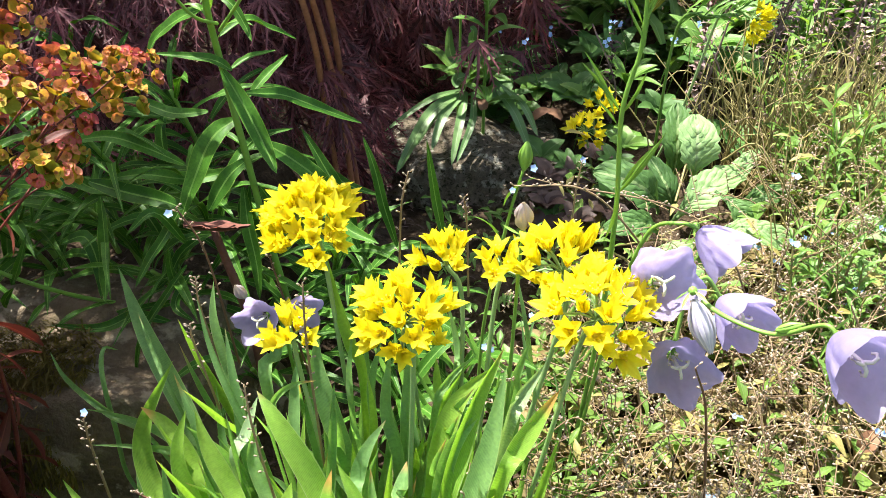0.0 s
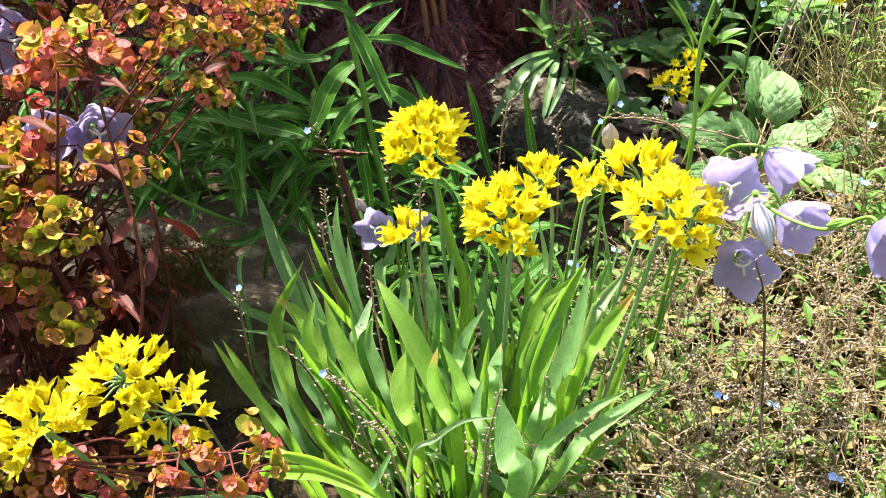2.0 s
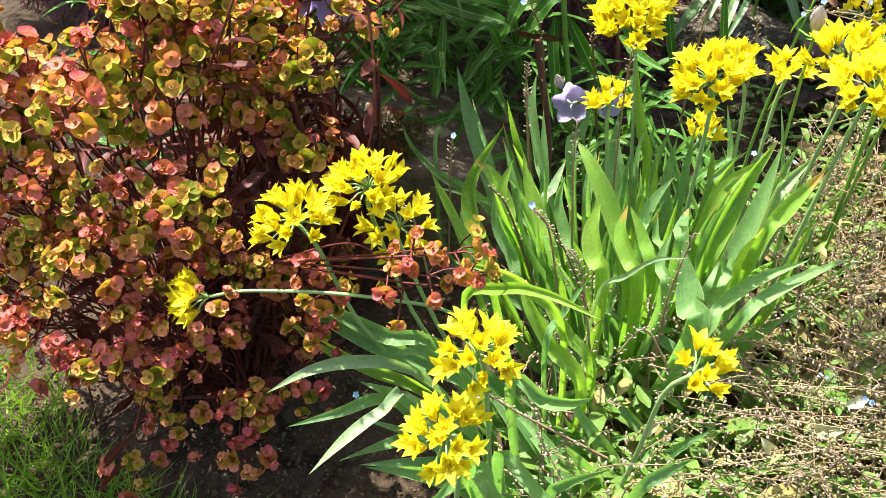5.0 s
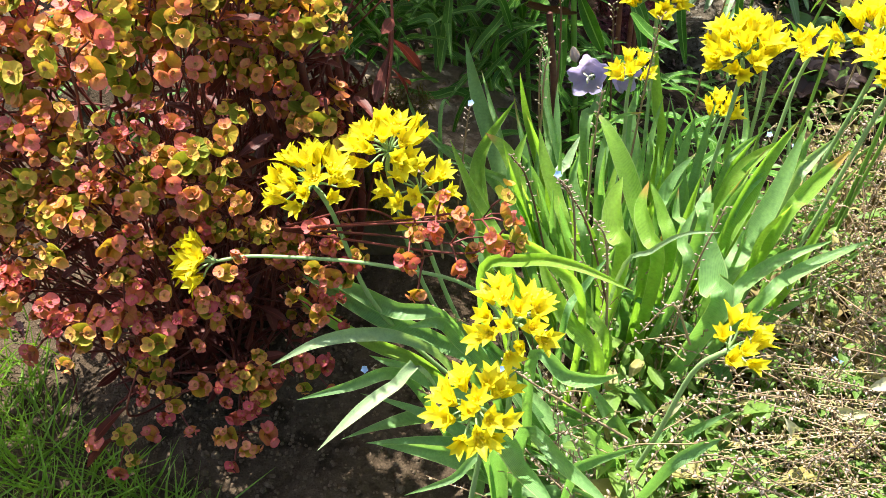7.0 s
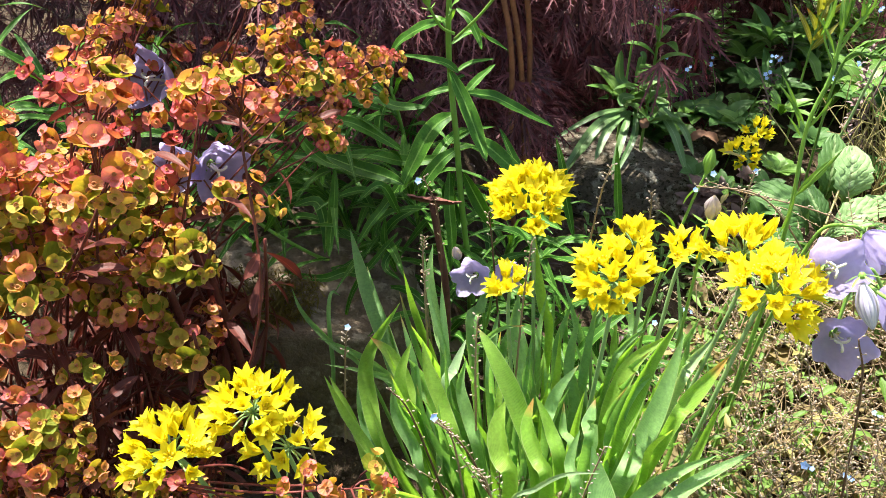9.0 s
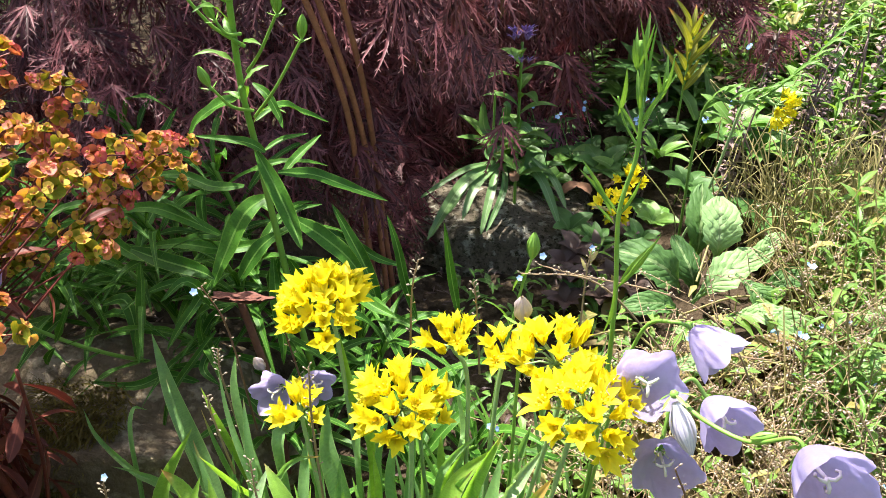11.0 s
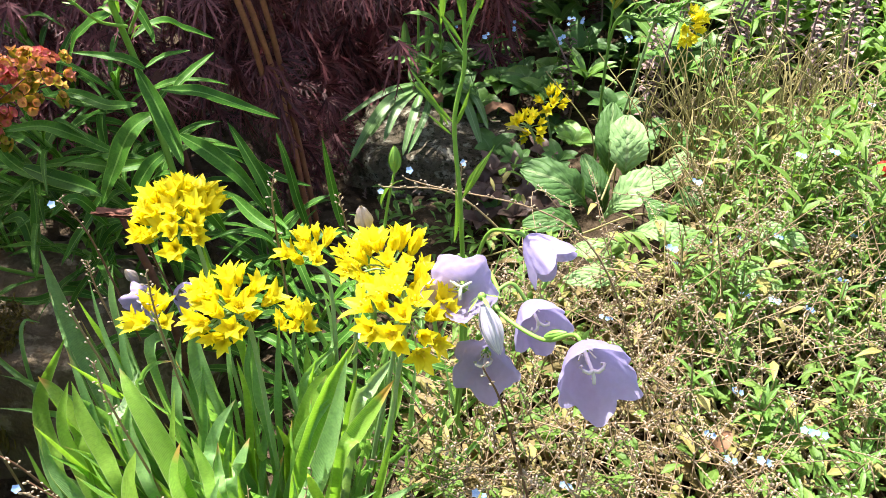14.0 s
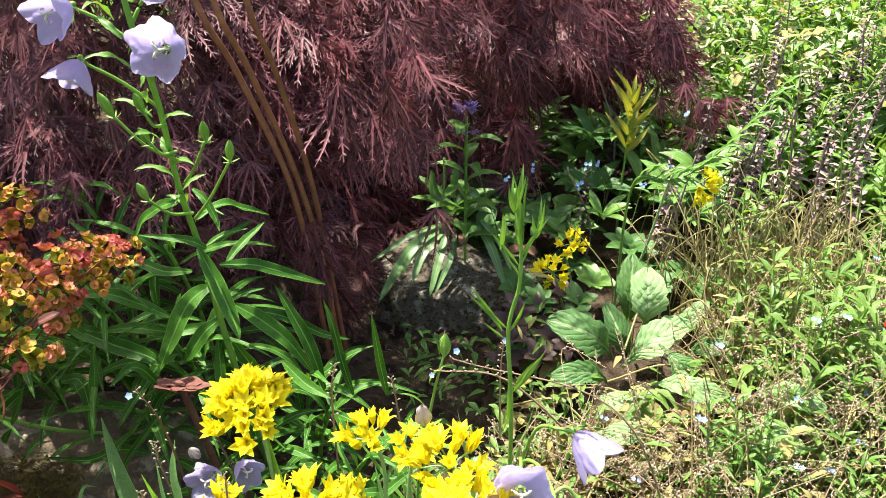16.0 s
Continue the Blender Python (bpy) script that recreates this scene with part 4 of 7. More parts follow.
spray = thing("bellflower_spray", (0.10, 0.46, 0.03), "leaning stem of open pale violet bellflowers", "flower", "bellflowers")
ends = [bell(spray, (0.118, 0.357, 0.312), (0.02, -0.80, 0.58), 4, 0.84, -1.57, "wide open pale violet bell"),
        bell(spray, (0.163, 0.412, 0.300), (0.66, -0.55, -0.42), 1, 0.84, 0.9),
        bell(spray, (0.160, 0.358, 0.292), (0.30, -0.90, 0.02), 1, 0.82, 0.2),
        bell(spray, (0.132, 0.350, 0.264), (-0.02, -0.93, 0.28), 0, 0.80, -1.4),
        bell(spray, (0.183, 0.285, 0.325), (0.16, -0.94, 0.10), 2, 0.86, -1.3, "large pale violet bell nodding forward")]
stem_part(spray, [(0.10, 0.46, 0.02), (0.112, 0.455, 0.16), (0.118, 0.42, 0.27), (0.128, 0.398, 0.298), (0.1375, 0.37, 0.303), (0.138, 0.346, 0.308), (0.149, 0.334, 0.306), (0.164, 0.320, 0.309), (0.176, 0.304, 0.327), ends[4]], 0.0015, 0.0010)
stem_part(spray, [(0.117, 0.43, 0.255), (0.118, 0.40, 0.30), ends[0]], 0.0012, 0.0012, "flower_stalk")
stem_part(spray, [(0.116, 0.435, 0.25), (0.128, 0.43, 0.298), (0.142, 0.418, 0.311), ends[1]], 0.0013, 0.0012, "flower_stalk")
stem_part(spray, [(0.1375, 0.368, 0.303), (0.146, 0.372, 0.305), ends[2]], 0.0012, 0.0012, "flower_stalk")
stem_part(spray, [(0.1375, 0.368, 0.303), (0.136, 0.370, 0.288), ends[3]], 0.0012, 0.0012, "flower_stalk")


def bell_bud(parent, base, tip, width, material, label):
    b = Build()
    base, tip = Vector(base), Vector(tip)
    d = tip - base
    for k in range(5):
        a = k * 1.2566
        q = Vector((0, 0, 1)).rotation_difference(d.normalized())
        o = q @ Vector((math.cos(a), math.sin(a), 0))
        leaf(b, base + o * width * 0.15, tip + o * width * 0.08, width * 0.95, 0.14, up=o, n=8, fold=-0.4, shape=lance)
    return part("bud", b.mesh("bud", material), parent, label)


bell_bud(spray, (0.131, 0.343, 0.312), (0.141, 0.332, 0.287), 0.0115, M_BELL_BUD, "closed violet and white bell still furled")
bell_bud(spray, (0.163, 0.319, 0.312), (0.174, 0.316, 0.318), 0.005, M_GREEN_STEM, "green closed bud")
part("calyx", CALYX, spray, "", aim((0.131, 0.343, 0.314), (0.35, -0.3, -0.9), 0, 0.8))

low_bells = thing("bellflower_spray", (-0.10, 0.47, 0.0), "two violet bells half hidden among allium leaves", "flower", "bellflowers")
e1 = bell(low_bells, (-0.114, 0.437, 0.225), (-0.15, -0.90, 0.35), 0, 0.66, 0.4)
e2 = bell(low_bells, (-0.090, 0.450, 0.224), (0.6, -0.6, 0.1), 1, 0.62, 1.0)
bell_bud(low_bells, (-0.128, 0.457, 0.228), (-0.131, 0.45, 0.243), 0.008, M_BUD, "pale furled bud")
stem_part(low_bells, [(-0.10, 0.47, -0.01), (-0.105, 0.475, 0.12), (-0.11, 0.47, 0.20), e1], 0.0016, 0.0012)
stem_part(low_bells, [(-0.105, 0.475, 0.15), e2], 0.0012, 0.001)

# faded bud and green bud on thin leafy stems
faded = thing("budding_bellflower", (0.045, 0.45, 0.02), "thin green stem with a faded pinkish bell", "flower", "bellflowers")
stem_part(faded, [(0.045, 0.45, 0.0), (0.05, 0.435, 0.17), (0.052, 0.427, 0.27), (0.053, 0.423, 0.304)], 0.0015, 0.001)
bell_bud(faded, (0.053, 0.423, 0.304), (0.052, 0.418, 0.324), 0.012, M_BUD, "withered pinkish bell")
part("calyx", CALYX, faded, "", aim((0.053, 0.423, 0.303), (0, -0.2, 1), 0, 0.9))
budstem = thing("budding_bellflower", (0.03, 0.52, 0.03), "thin green stem with a single closed bud", "flower", "bellflowers")
stem_part(budstem, [(0.03, 0.52, 0.02), (0.035, 0.515, 0.16), (0.05, 0.508, 0.26), (0.059, 0.506, 0.302)], 0.0016, 0.001)
bell_bud(budstem, (0.059, 0.506, 0.300), (0.060, 0.504, 0.322), 0.009, M_GREEN_STEM, "closed green bud")
for z, s in ((0.20, 1), (0.24, -1), (0.27, 1)):
    b = Build()
    p = Vector((0.04 + 0.06 * (z - 0.16), 0.51, z))
    leaf(b, p, p + Vector((0.02 * s, -0.015, 0.03)), 0.006, 0.1)
    part("leaf", b.mesh("leaf", M_FRESH_LEAF), budstem)


# ---- tall leafy bellflower with its spike ----
def camp_leaf_mesh(base, tip, width, arch, material):
    b = Build()
    base, tip = Vector(base), Vector(tip)
    d = tip - base
    up = Vector((-d.x * 0.4, -0.25 - d.y * 0.5, 1.0)) if abs(d.z) < 0.8 * d.length else Vector((d.x, -1.0, 0.3))
    leaf(b, base, tip, width, arch, up=up, shape=lance, n=13, fold=0.32, wave=0.3, seed=rnd(0, 6), twist=rnd(-0.6, 0.6), side_bend=rnd(-0.07, 0.07), droop=Vector((0, 0, -rnd(0.05, 0.25) * d.length)) if abs(d.z) < 0.5 * d.length else None)
    return b.mesh("leaf", material)


spike = thing("bellflower_plant", (-0.135, 0.61, 0.10), "tall leafy bellflower with pale violet bells on a green stem", "plant", "bellflower plants")
stem_part(spike, [(-0.135, 0.61, 0.08), (-0.148, 0.60, 0.20), (-0.155, 0.595, 0.28), (-0.162, 0.597, 0.338), (-0.160, 0.575, 0.40), (-0.150, 0.545, 0.482), (-0.150, 0.53, 0.53), (-0.155, 0.525, 0.60)], 0.0032, 0.0020)


def camp_path(line, width):
    """A long lance-shaped leaf through the given points."""
    path = curve([Vector(p) for p in line], 5)
    n = len(path) - 1
    face = Vector((rnd(-0.35, 0.35), -0.62, 0.75)).normalized()
    fold, ph = rnd(0.25, 0.5), rnd(0, 6)
    b = Build()
    pts, uvs = [], []
    for i, p in enumerate(path):
        t = i / n
        d = (path[min(i + 1, n)] - path[max(i - 1, 0)]).normalized()
        s = d.cross(face).normalized()
        k = s.cross(d).normalized()
        w = width * 0.41 * (0.12 + 0.88 * math.sin(math.pi * min(1, t * 0.97 + 0.02) ** 0.8) ** 0.9 if t < 0.99 else 0.02)
        for u in (-1, -0.55, 0, 0.55, 1):
            pts.append(p + s * (u * w) + k * (abs(u) * fold * w + 0.16 * w * math.sin(t * 19 + ph + u * 3) * abs(u)))
            uvs.append((u / 2 + 0.5, t))
    b.grid(pts, uvs, n + 1, 5)
    part("leaf", b.mesh("leaf", M_CAMP_LEAF), spike)


camp_path(((-0.160, 0.590, 0.339), (-0.143, 0.577, 0.313), (-0.129, 0.565, 0.287), (-0.120, 0.552, 0.273)), 0.0168)
camp_path(((-0.148, 0.600, 0.317), (-0.123, 0.616, 0.309), (-0.098, 0.633, 0.291), (-0.067, 0.649, 0.271)), 0.0139)
camp_path(((-0.161, 0.600, 0.361), (-0.145, 0.617, 0.368), (-0.132, 0.633, 0.357), (-0.115, 0.650, 0.343)), 0.0116)
camp_path(((-0.165, 0.590, 0.385), (-0.186, 0.594, 0.376), (-0.208, 0.599, 0.360), (-0.225, 0.603, 0.334)), 0.0135)
camp_path(((-0.156, 0.590, 0.395), (-0.144, 0.583, 0.389), (-0.135, 0.577, 0.376), (-0.130, 0.570, 0.367)), 0.0081)
camp_path(((-0.153, 0.590, 0.339), (-0.167, 0.585, 0.349), (-0.206, 0.580, 0.355)), 0.0093)
camp_path(((-0.157, 0.600, 0.336), (-0.144, 0.610, 0.342), (-0.125, 0.620, 0.344)), 0.0067)
camp_path(((-0.154, 0.630, 0.302), (-0.145, 0.655, 0.310), (-0.130, 0.680, 0.320)), 0.0102)
camp_path(((-0.158, 0.600, 0.296), (-0.175, 0.585, 0.286), (-0.190, 0.570, 0.257), (-0.201, 0.555, 0.230)), 0.0208)
camp_path(((-0.193, 0.570, 0.250), (-0.211, 0.557, 0.222), (-0.228, 0.543, 0.199), (-0.237, 0.530, 0.184)), 0.0124)
camp_path(((-0.140, 0.600, 0.276), (-0.118, 0.600, 0.261), (-0.094, 0.600, 0.238), (-0.074, 0.600, 0.203)), 0.0189)
camp_path(((-0.145, 0.630, 0.251), (-0.114, 0.650, 0.232), (-0.082, 0.670, 0.199), (-0.058, 0.690, 0.179)), 0.0120)
camp_path(((-0.076, 0.640, 0.151), (-0.088, 0.647, 0.195), (-0.104, 0.653, 0.230), (-0.121, 0.660, 0.261)), 0.0159)
camp_path(((-0.037, 0.600, 0.179), (-0.047, 0.607, 0.213), (-0.054, 0.613, 0.246), (-0.063, 0.620, 0.272)), 0.0109)
camp_path(((0.003, 0.560, 0.214), (-0.003, 0.565, 0.247), (-0.009, 0.570, 0.293)), 0.0093)
camp_path(((-0.214, 0.620, 0.246), (-0.241, 0.613, 0.265), (-0.268, 0.607, 0.277), (-0.309, 0.600, 0.273)), 0.0148)
camp_path(((-0.158, 0.610, 0.249), (-0.201, 0.600, 0.243), (-0.238, 0.590, 0.252), (-0.272, 0.580, 0.251)), 0.0145)
camp_path(((-0.277, 0.580, 0.251), (-0.246, 0.570, 0.247), (-0.211, 0.560, 0.244), (-0.194, 0.550, 0.243)), 0.0180)
camp_path(((-0.266, 0.570, 0.243), (-0.265, 0.557, 0.212), (-0.266, 0.543, 0.183), (-0.264, 0.530, 0.169)), 0.0138)
camp_path(((-0.193, 0.640, 0.285), (-0.223, 0.643, 0.282), (-0.256, 0.647, 0.291), (-0.287, 0.650, 0.285)), 0.0130)
camp_path(((-0.245, 0.660, 0.228), (-0.248, 0.670, 0.252), (-0.242, 0.680, 0.273)), 0.0135)
camp_path(((-0.202, 0.560, 0.207), (-0.215, 0.545, 0.243), (-0.234, 0.530, 0.232)), 0.0109)
camp_path(((-0.095, 0.580, 0.230), (-0.073, 0.570, 0.214), (-0.048, 0.560, 0.207)), 0.0136)
camp_path(((-0.163, 0.620, 0.258), (-0.143, 0.630, 0.269), (-0.124, 0.640, 0.270)), 0.0061)
camp_path(((-0.311, 0.600, 0.264), (-0.298, 0.593, 0.250), (-0.277, 0.587, 0.240), (-0.252, 0.580, 0.243)), 0.0128)
camp_path(((-0.186, 0.580, 0.225), (-0.169, 0.590, 0.250), (-0.152, 0.600, 0.263)), 0.0171)
camp_path(((-0.151, 0.600, 0.178), (-0.163, 0.600, 0.211), (-0.156, 0.600, 0.237)), 0.0177)
camp_path(((-0.117, 0.600, 0.180), (-0.135, 0.600, 0.213), (-0.148, 0.600, 0.238)), 0.0175)
camp_path(((-0.204, 0.550, 0.148), (-0.214, 0.550, 0.181), (-0.213, 0.550, 0.208)), 0.0104)
camp_path(((-0.393, 0.660, 0.167), (-0.345, 0.660, 0.184), (-0.307, 0.660, 0.215)), 0.0122)
camp_path(((-0.278, 0.660, 0.270), (-0.305, 0.670, 0.301), (-0.330, 0.680, 0.314)), 0.0090)
camp_path(((-0.300, 0.700, 0.279), (-0.290, 0.710, 0.307), (-0.278, 0.720, 0.328)), 0.0104)
camp_path(((-0.161, 0.600, 0.236), (-0.159, 0.590, 0.205), (-0.154, 0.580, 0.172), (-0.153, 0.570, 0.144)), 0.0136)
camp_path(((-0.314, 0.580, 0.193), (-0.286, 0.567, 0.207), (-0.274, 0.553, 0.189), (-0.272, 0.540, 0.165)), 0.0138)
camp_path(((-0.340, 0.620, 0.230), (-0.299, 0.613, 0.231), (-0.255, 0.607, 0.222), (-0.221, 0.600, 0.215)), 0.0123)
camp_path(((-0.274, 0.640, 0.137), (-0.291, 0.627, 0.182), (-0.332, 0.613, 0.195), (-0.370, 0.600, 0.180)), 0.0121)
camp_path(((-0.169, 0.580, 0.216), (-0.207, 0.570, 0.195), (-0.227, 0.560, 0.168), (-0.267, 0.550, 0.140)), 0.0110)
camp_path(((-0.230, 0.560, 0.127), (-0.252, 0.547, 0.143), (-0.275, 0.533, 0.141), (-0.308, 0.520, 0.154)), 0.0121)
camp_path(((-0.201, 0.550, 0.192), (-0.220, 0.537, 0.168), (-0.240, 0.523, 0.138), (-0.249, 0.510, 0.095)), 0.0091)
camp_path(((-0.198, 0.550, 0.186), (-0.211, 0.535, 0.164), (-0.192, 0.520, 0.158)), 0.0089)
camp_path(((-0.410, 0.680, 0.210), (-0.371, 0.673, 0.225), (-0.318, 0.667, 0.240), (-0.271, 0.660, 0.238)), 0.0124)
camp_path(((-0.237, 0.680, 0.261), (-0.274, 0.687, 0.264), (-0.317, 0.693, 0.266), (-0.355, 0.700, 0.250)), 0.0115)
s_ends = [bell(spike, (-0.112, 0.480, 0.540), (0.12, -0.92, 0.22), 4, 0.80, 0.2), bell(spike, (-0.186, 0.505, 0.515), (-0.25, -0.55, -0.75), 0, 0.66, 0.7),
          bell(spike, (-0.190, 0.505, 0.556), (-0.35, -0.75, -0.1), 0, 0.80, 0.1), bell(spike, (-0.126, 0.525, 0.575), (0.3, -0.8, 0.3), 4, 0.8, 0.9),
          bell(spike, (-0.160, 0.520, 0.598), (-0.3, -0.9, 0.3), 0, 0.8, 0.4)]
for (z0, e) in zip(((-0.150, 0.54, 0.50), (-0.150, 0.545, 0.48), (-0.152, 0.53, 0.53), (-0.150, 0.53, 0.545), (-0.155, 0.525, 0.58)), s_ends):
    stem_part(spike, [z0, (Vector(z0) + e) / 2 + Vector((0, 0, 0.003)), e], 0.0014, 0.0011, "flower_stalk")
for p, q in (((-0.178, 0.53, 0.478), (-0.183, 0.525, 0.497)), ((-0.155, 0.53, 0.482), (-0.157, 0.525, 0.497)), ((-0.101, 0.54, 0.443), (-0.098, 0.536, 0.460)), ((-0.170, 0.54, 0.408), (-0.174, 0.535, 0.424)), ((-0.113, 0.53, 0.462), (-0.111, 0.525, 0.478)), ((-0.160, 0.54, 0.455), (-0.164, 0.535, 0.468))):
    bell_bud(spike, p, q, 0.0066, M_GREEN_STEM, "closed green bud")
    part("calyx", CALYX, spike, "", aim(p, Vector(q) - Vector(p), p[0] * 50, 0.5))
for a, c in (((-0.150, 0.565, 0.43), (-0.178, 0.53, 0.478)), ((-0.150, 0.55, 0.465), (-0.155, 0.53, 0.482)), ((-0.156, 0.585, 0.37), (-0.101, 0.54, 0.443)), ((-0.157, 0.585, 0.375), (-0.170, 0.54, 0.408)), ((-0.152, 0.57, 0.41), (-0.113, 0.53, 0.462)), ((-0.15, 0.56, 0.44), (-0.16, 0.54, 0.455))):
    stem_part(spike, [a, (Vector(a) + Vector(c)) / 2 + Vector((0, -0.004, -0.004)), c], 0.0014, 0.001, "flower_stalk")
for i in range(16):
    z = 0.36 + 0.013 * i
    g = i * 2.4
    p = Vector((-0.162 + 0.10 * (z - 0.36), 0.597 - 0.55 * max(0, z - 0.36), z))
    part("leaf", camp_leaf_mesh(p, p + Vector((0.03 * math.cos(g), 0.02 * math.sin(g) - 0.008, 0.012)), 0.005, 0.15, M_FRESH_LEAF), spike)

# leafy shoots without flowers round it
for k, (x, y, h, n, lean) in enumerate(((-0.25, 0.66, 0.16, 20, -0.05), (-0.19, 0.64, 0.14, 22, -0.02), (-0.10, 0.66, 0.12, 16, 0.03), (-0.32, 0.69, 0.15, 18, -0.05), (-0.06, 0.63, 0.09, 14, 0.03), (-0.40, 0.70, 0.16, 16, -0.06), (-0.16, 0.57, 0.06, 12, 0.0), (-0.22, 0.72, 0.16, 20, -0.02), (-0.12, 0.70, 0.12, 16, 0.02), (-0.34, 0.62, 0.10, 16, -0.03), (-0.30, 0.76, 0.18, 18, -0.04), (-0.50, 0.62, 0.16, 16, -0.03), (-0.58, 0.66, 0.18, 16, -0.02), (-0.66, 0.60, 0.18, 16, 0.0), (-0.52, 0.74, 0.18, 16, 0.0), (-0.62, 0.52, 0.14, 14, 0.0), (-0.72, 0.70, 0.2, 16, 0.0), (-0.05, 0.56, 0.07, 12, 0.02), (0.0, 0.60, 0.06, 12, 0.02), (-0.27, 0.64, 0.10, 16, -0.03), (-0.22, 0.60, 0.07, 14, -0.02), (-0.36, 0.66, 0.09, 16, -0.04), (-0.42, 0.63, 0.10, 14, 0.0), (-0.14, 0.63, 0.10, 14, 0.0))):
    sh = thing("bellflower_plant", (x, y, ground_z(x, y)), "leafy green bellflower shoot with long narrow leaves", "plant", "bellflower plants")
    z0 = ground_z(x, y)
    stem_part(sh, [(x, y, z0 - 0.02), (x + lean * 0.4, y - 0.01, z0 + h * 0.5), (x + lean, y - 0.03, z0 + h)], 0.003, 0.002)
    n = int(n * 0.85)
    for i in range(n):
        t = (i + 0.5) / n
        g = i * 2.4 + k
        p = Vector((x + lean * t, y - 0.03 * t, z0 + h * (0.15 + 0.85 * t)))
        ln = rnd(0.09, 0.16) * (1 - 0.35 * t)
        d = Vector((math.cos(g), math.sin(g) * 0.8 - 0.25, rnd(-0.25, 0.35) + 0.4 * t)).normalized() * ln
        part("leaf", camp_leaf_mesh(p, p + d, rnd(0.007, 0.011), rnd(0.10, 0.24), M_CAMP_LEAF), sh)

# a shoot that trails over the mossy stone
trail = thing("bellflower_shoot", (-0.22, 0.60, 0.10), "thin green shoot trailing over the mossy stone", "plant", "bellflower plants")
stem_part(trail, [(-0.200, 0.62, 0.095), (-0.233, 0.60, 0.110), (-0.281, 0.57, 0.140), (-0.300, 0.53, 0.180), (-0.319, 0.50, 0.218), (-0.335, 0.47, 0.262), (-0.338, 0.45, 0.29)], 0.0022, 0.0014)
for a, c in (((-0.317, 0.505, 0.20), (-0.331, 0.51, 0.178)), ((-0.297, 0.53, 0.178), (-0.331, 0.51, 0.136)), ((-0.275, 0.565, 0.145), (-0.326, 0.51, 0.129)), ((-0.259, 0.58, 0.140), (-0.195, 0.55, 0.17)), ((-0.316, 0.505, 0.205), (-0.295, 0.51, 0.248))):
    part("leaf", camp_leaf_mesh(a, c, 0.006, 0.12, M_CAMP_LEAF), trail)
h_ends = [bell(trail, (-0.340, 0.425, 0.305), (-0.2, -0.9, 0.2), 1, 0.95, 0.3), bell(trail, (-0.315, 0.43, 0.303), (0.6, -0.7, 0.1), 0, 0.95, 1.0), bell(trail, (-0.372, 0.46, 0.360), (-0.3, -0.8, 0.3), 0, 1.0, 0.2)]
for e in h_ends:
    stem_part(trail, [(-0.338, 0.452, 0.286), ((Vector((-0.338, 0.452, 0.286)) + e) / 2) + Vector((0, 0.004, 0)), e], 0.0012, 0.001, "flower_stalk")

# ---- tall willowy stem in front of the stone ----
tall = thing("willowherb", (0.10, 0.47, 0.02), "slender green willowherb stem with narrow leaves and buds", "plant")
stem_part(tall, [(0.10, 0.47, 0.0), (0.111, 0.456, 0.20), (0.111, 0.448, 0.30), (0.107, 0.446, 0.367), (0.113, 0.445, 0.405), (0.112, 0.445, 0.44), (0.108, 0.445, 0.470)], 0.0019, 0.0010)
stem_part(tall, [(0.113, 0.445, 0.41), (0.104, 0.444, 0.425), (0.099, 0.443, 0.44)], 0.0008, 0.0005)
stem_part(tall, [(0.112, 0.445, 0.415), (0.119, 0.444, 0.435), (0.124, 0.443, 0.45)], 0.0008, 0.0005)


def willow_leaf(base, tip, width):
    b = Build()
    leaf(b, base, tip, width, 0.08, up=(0.3 if tip[0] > base[0] else -0.3, -1, 0.7), n=9, fold=0.35, wave=0.1, seed=base[2] * 90)
    part("leaf", b.mesh("leaf", M_FRESH_LEAF), tall)


def willow_path(line, width):
    a, m, c = (Vector(p) for p in line)
    b = Build()
    leaf(b, a, c, width * 0.5, 0.06, up=(rnd(-0.6, 0.6), -1, 0.7), n=9, fold=0.5, wave=0.15, seed=a.z * 90)
    part("leaf", b.mesh("leaf", M_FRESH_LEAF), tall)


willow_path(((0.103, 0.449, 0.365), (0.092, 0.444, 0.381), (0.082, 0.440, 0.404)), 0.0062)
willow_path(((0.111, 0.450, 0.313), (0.121, 0.445, 0.335), (0.132, 0.440, 0.358)), 0.0065)
willow_path(((0.106, 0.449, 0.363), (0.111, 0.444, 0.380), (0.117, 0.440, 0.395)), 0.0055)
willow_path(((0.105, 0.449, 0.359), (0.100, 0.445, 0.371), (0.091, 0.440, 0.377)), 0.0035)
willow_path(((0.112, 0.446, 0.417), (0.103, 0.443, 0.430), (0.094, 0.440, 0.443)), 0.0045)
willow_path(((0.112, 0.446, 0.421), (0.119, 0.443, 0.437), (0.129, 0.440, 0.455)), 0.0052)
willow_path(((0.106, 0.450, 0.279), (0.104, 0.445, 0.304), (0.108, 0.440, 0.328)), 0.0060)
willow_path(((0.114, 0.445, 0.434), (0.109, 0.442, 0.454), (0.105, 0.440, 0.485)), 0.0044)
willow_path(((0.114, 0.445, 0.434), (0.115, 0.442, 0.454), (0.115, 0.440, 0.481)), 0.0038)
willow_path(((0.106, 0.449, 0.367), (0.094, 0.444, 0.380), (0.081, 0.440, 0.398)), 0.0054)
willow_path(((0.113, 0.450, 0.318), (0.120, 0.445, 0.335), (0.128, 0.440, 0.351)), 0.0057)
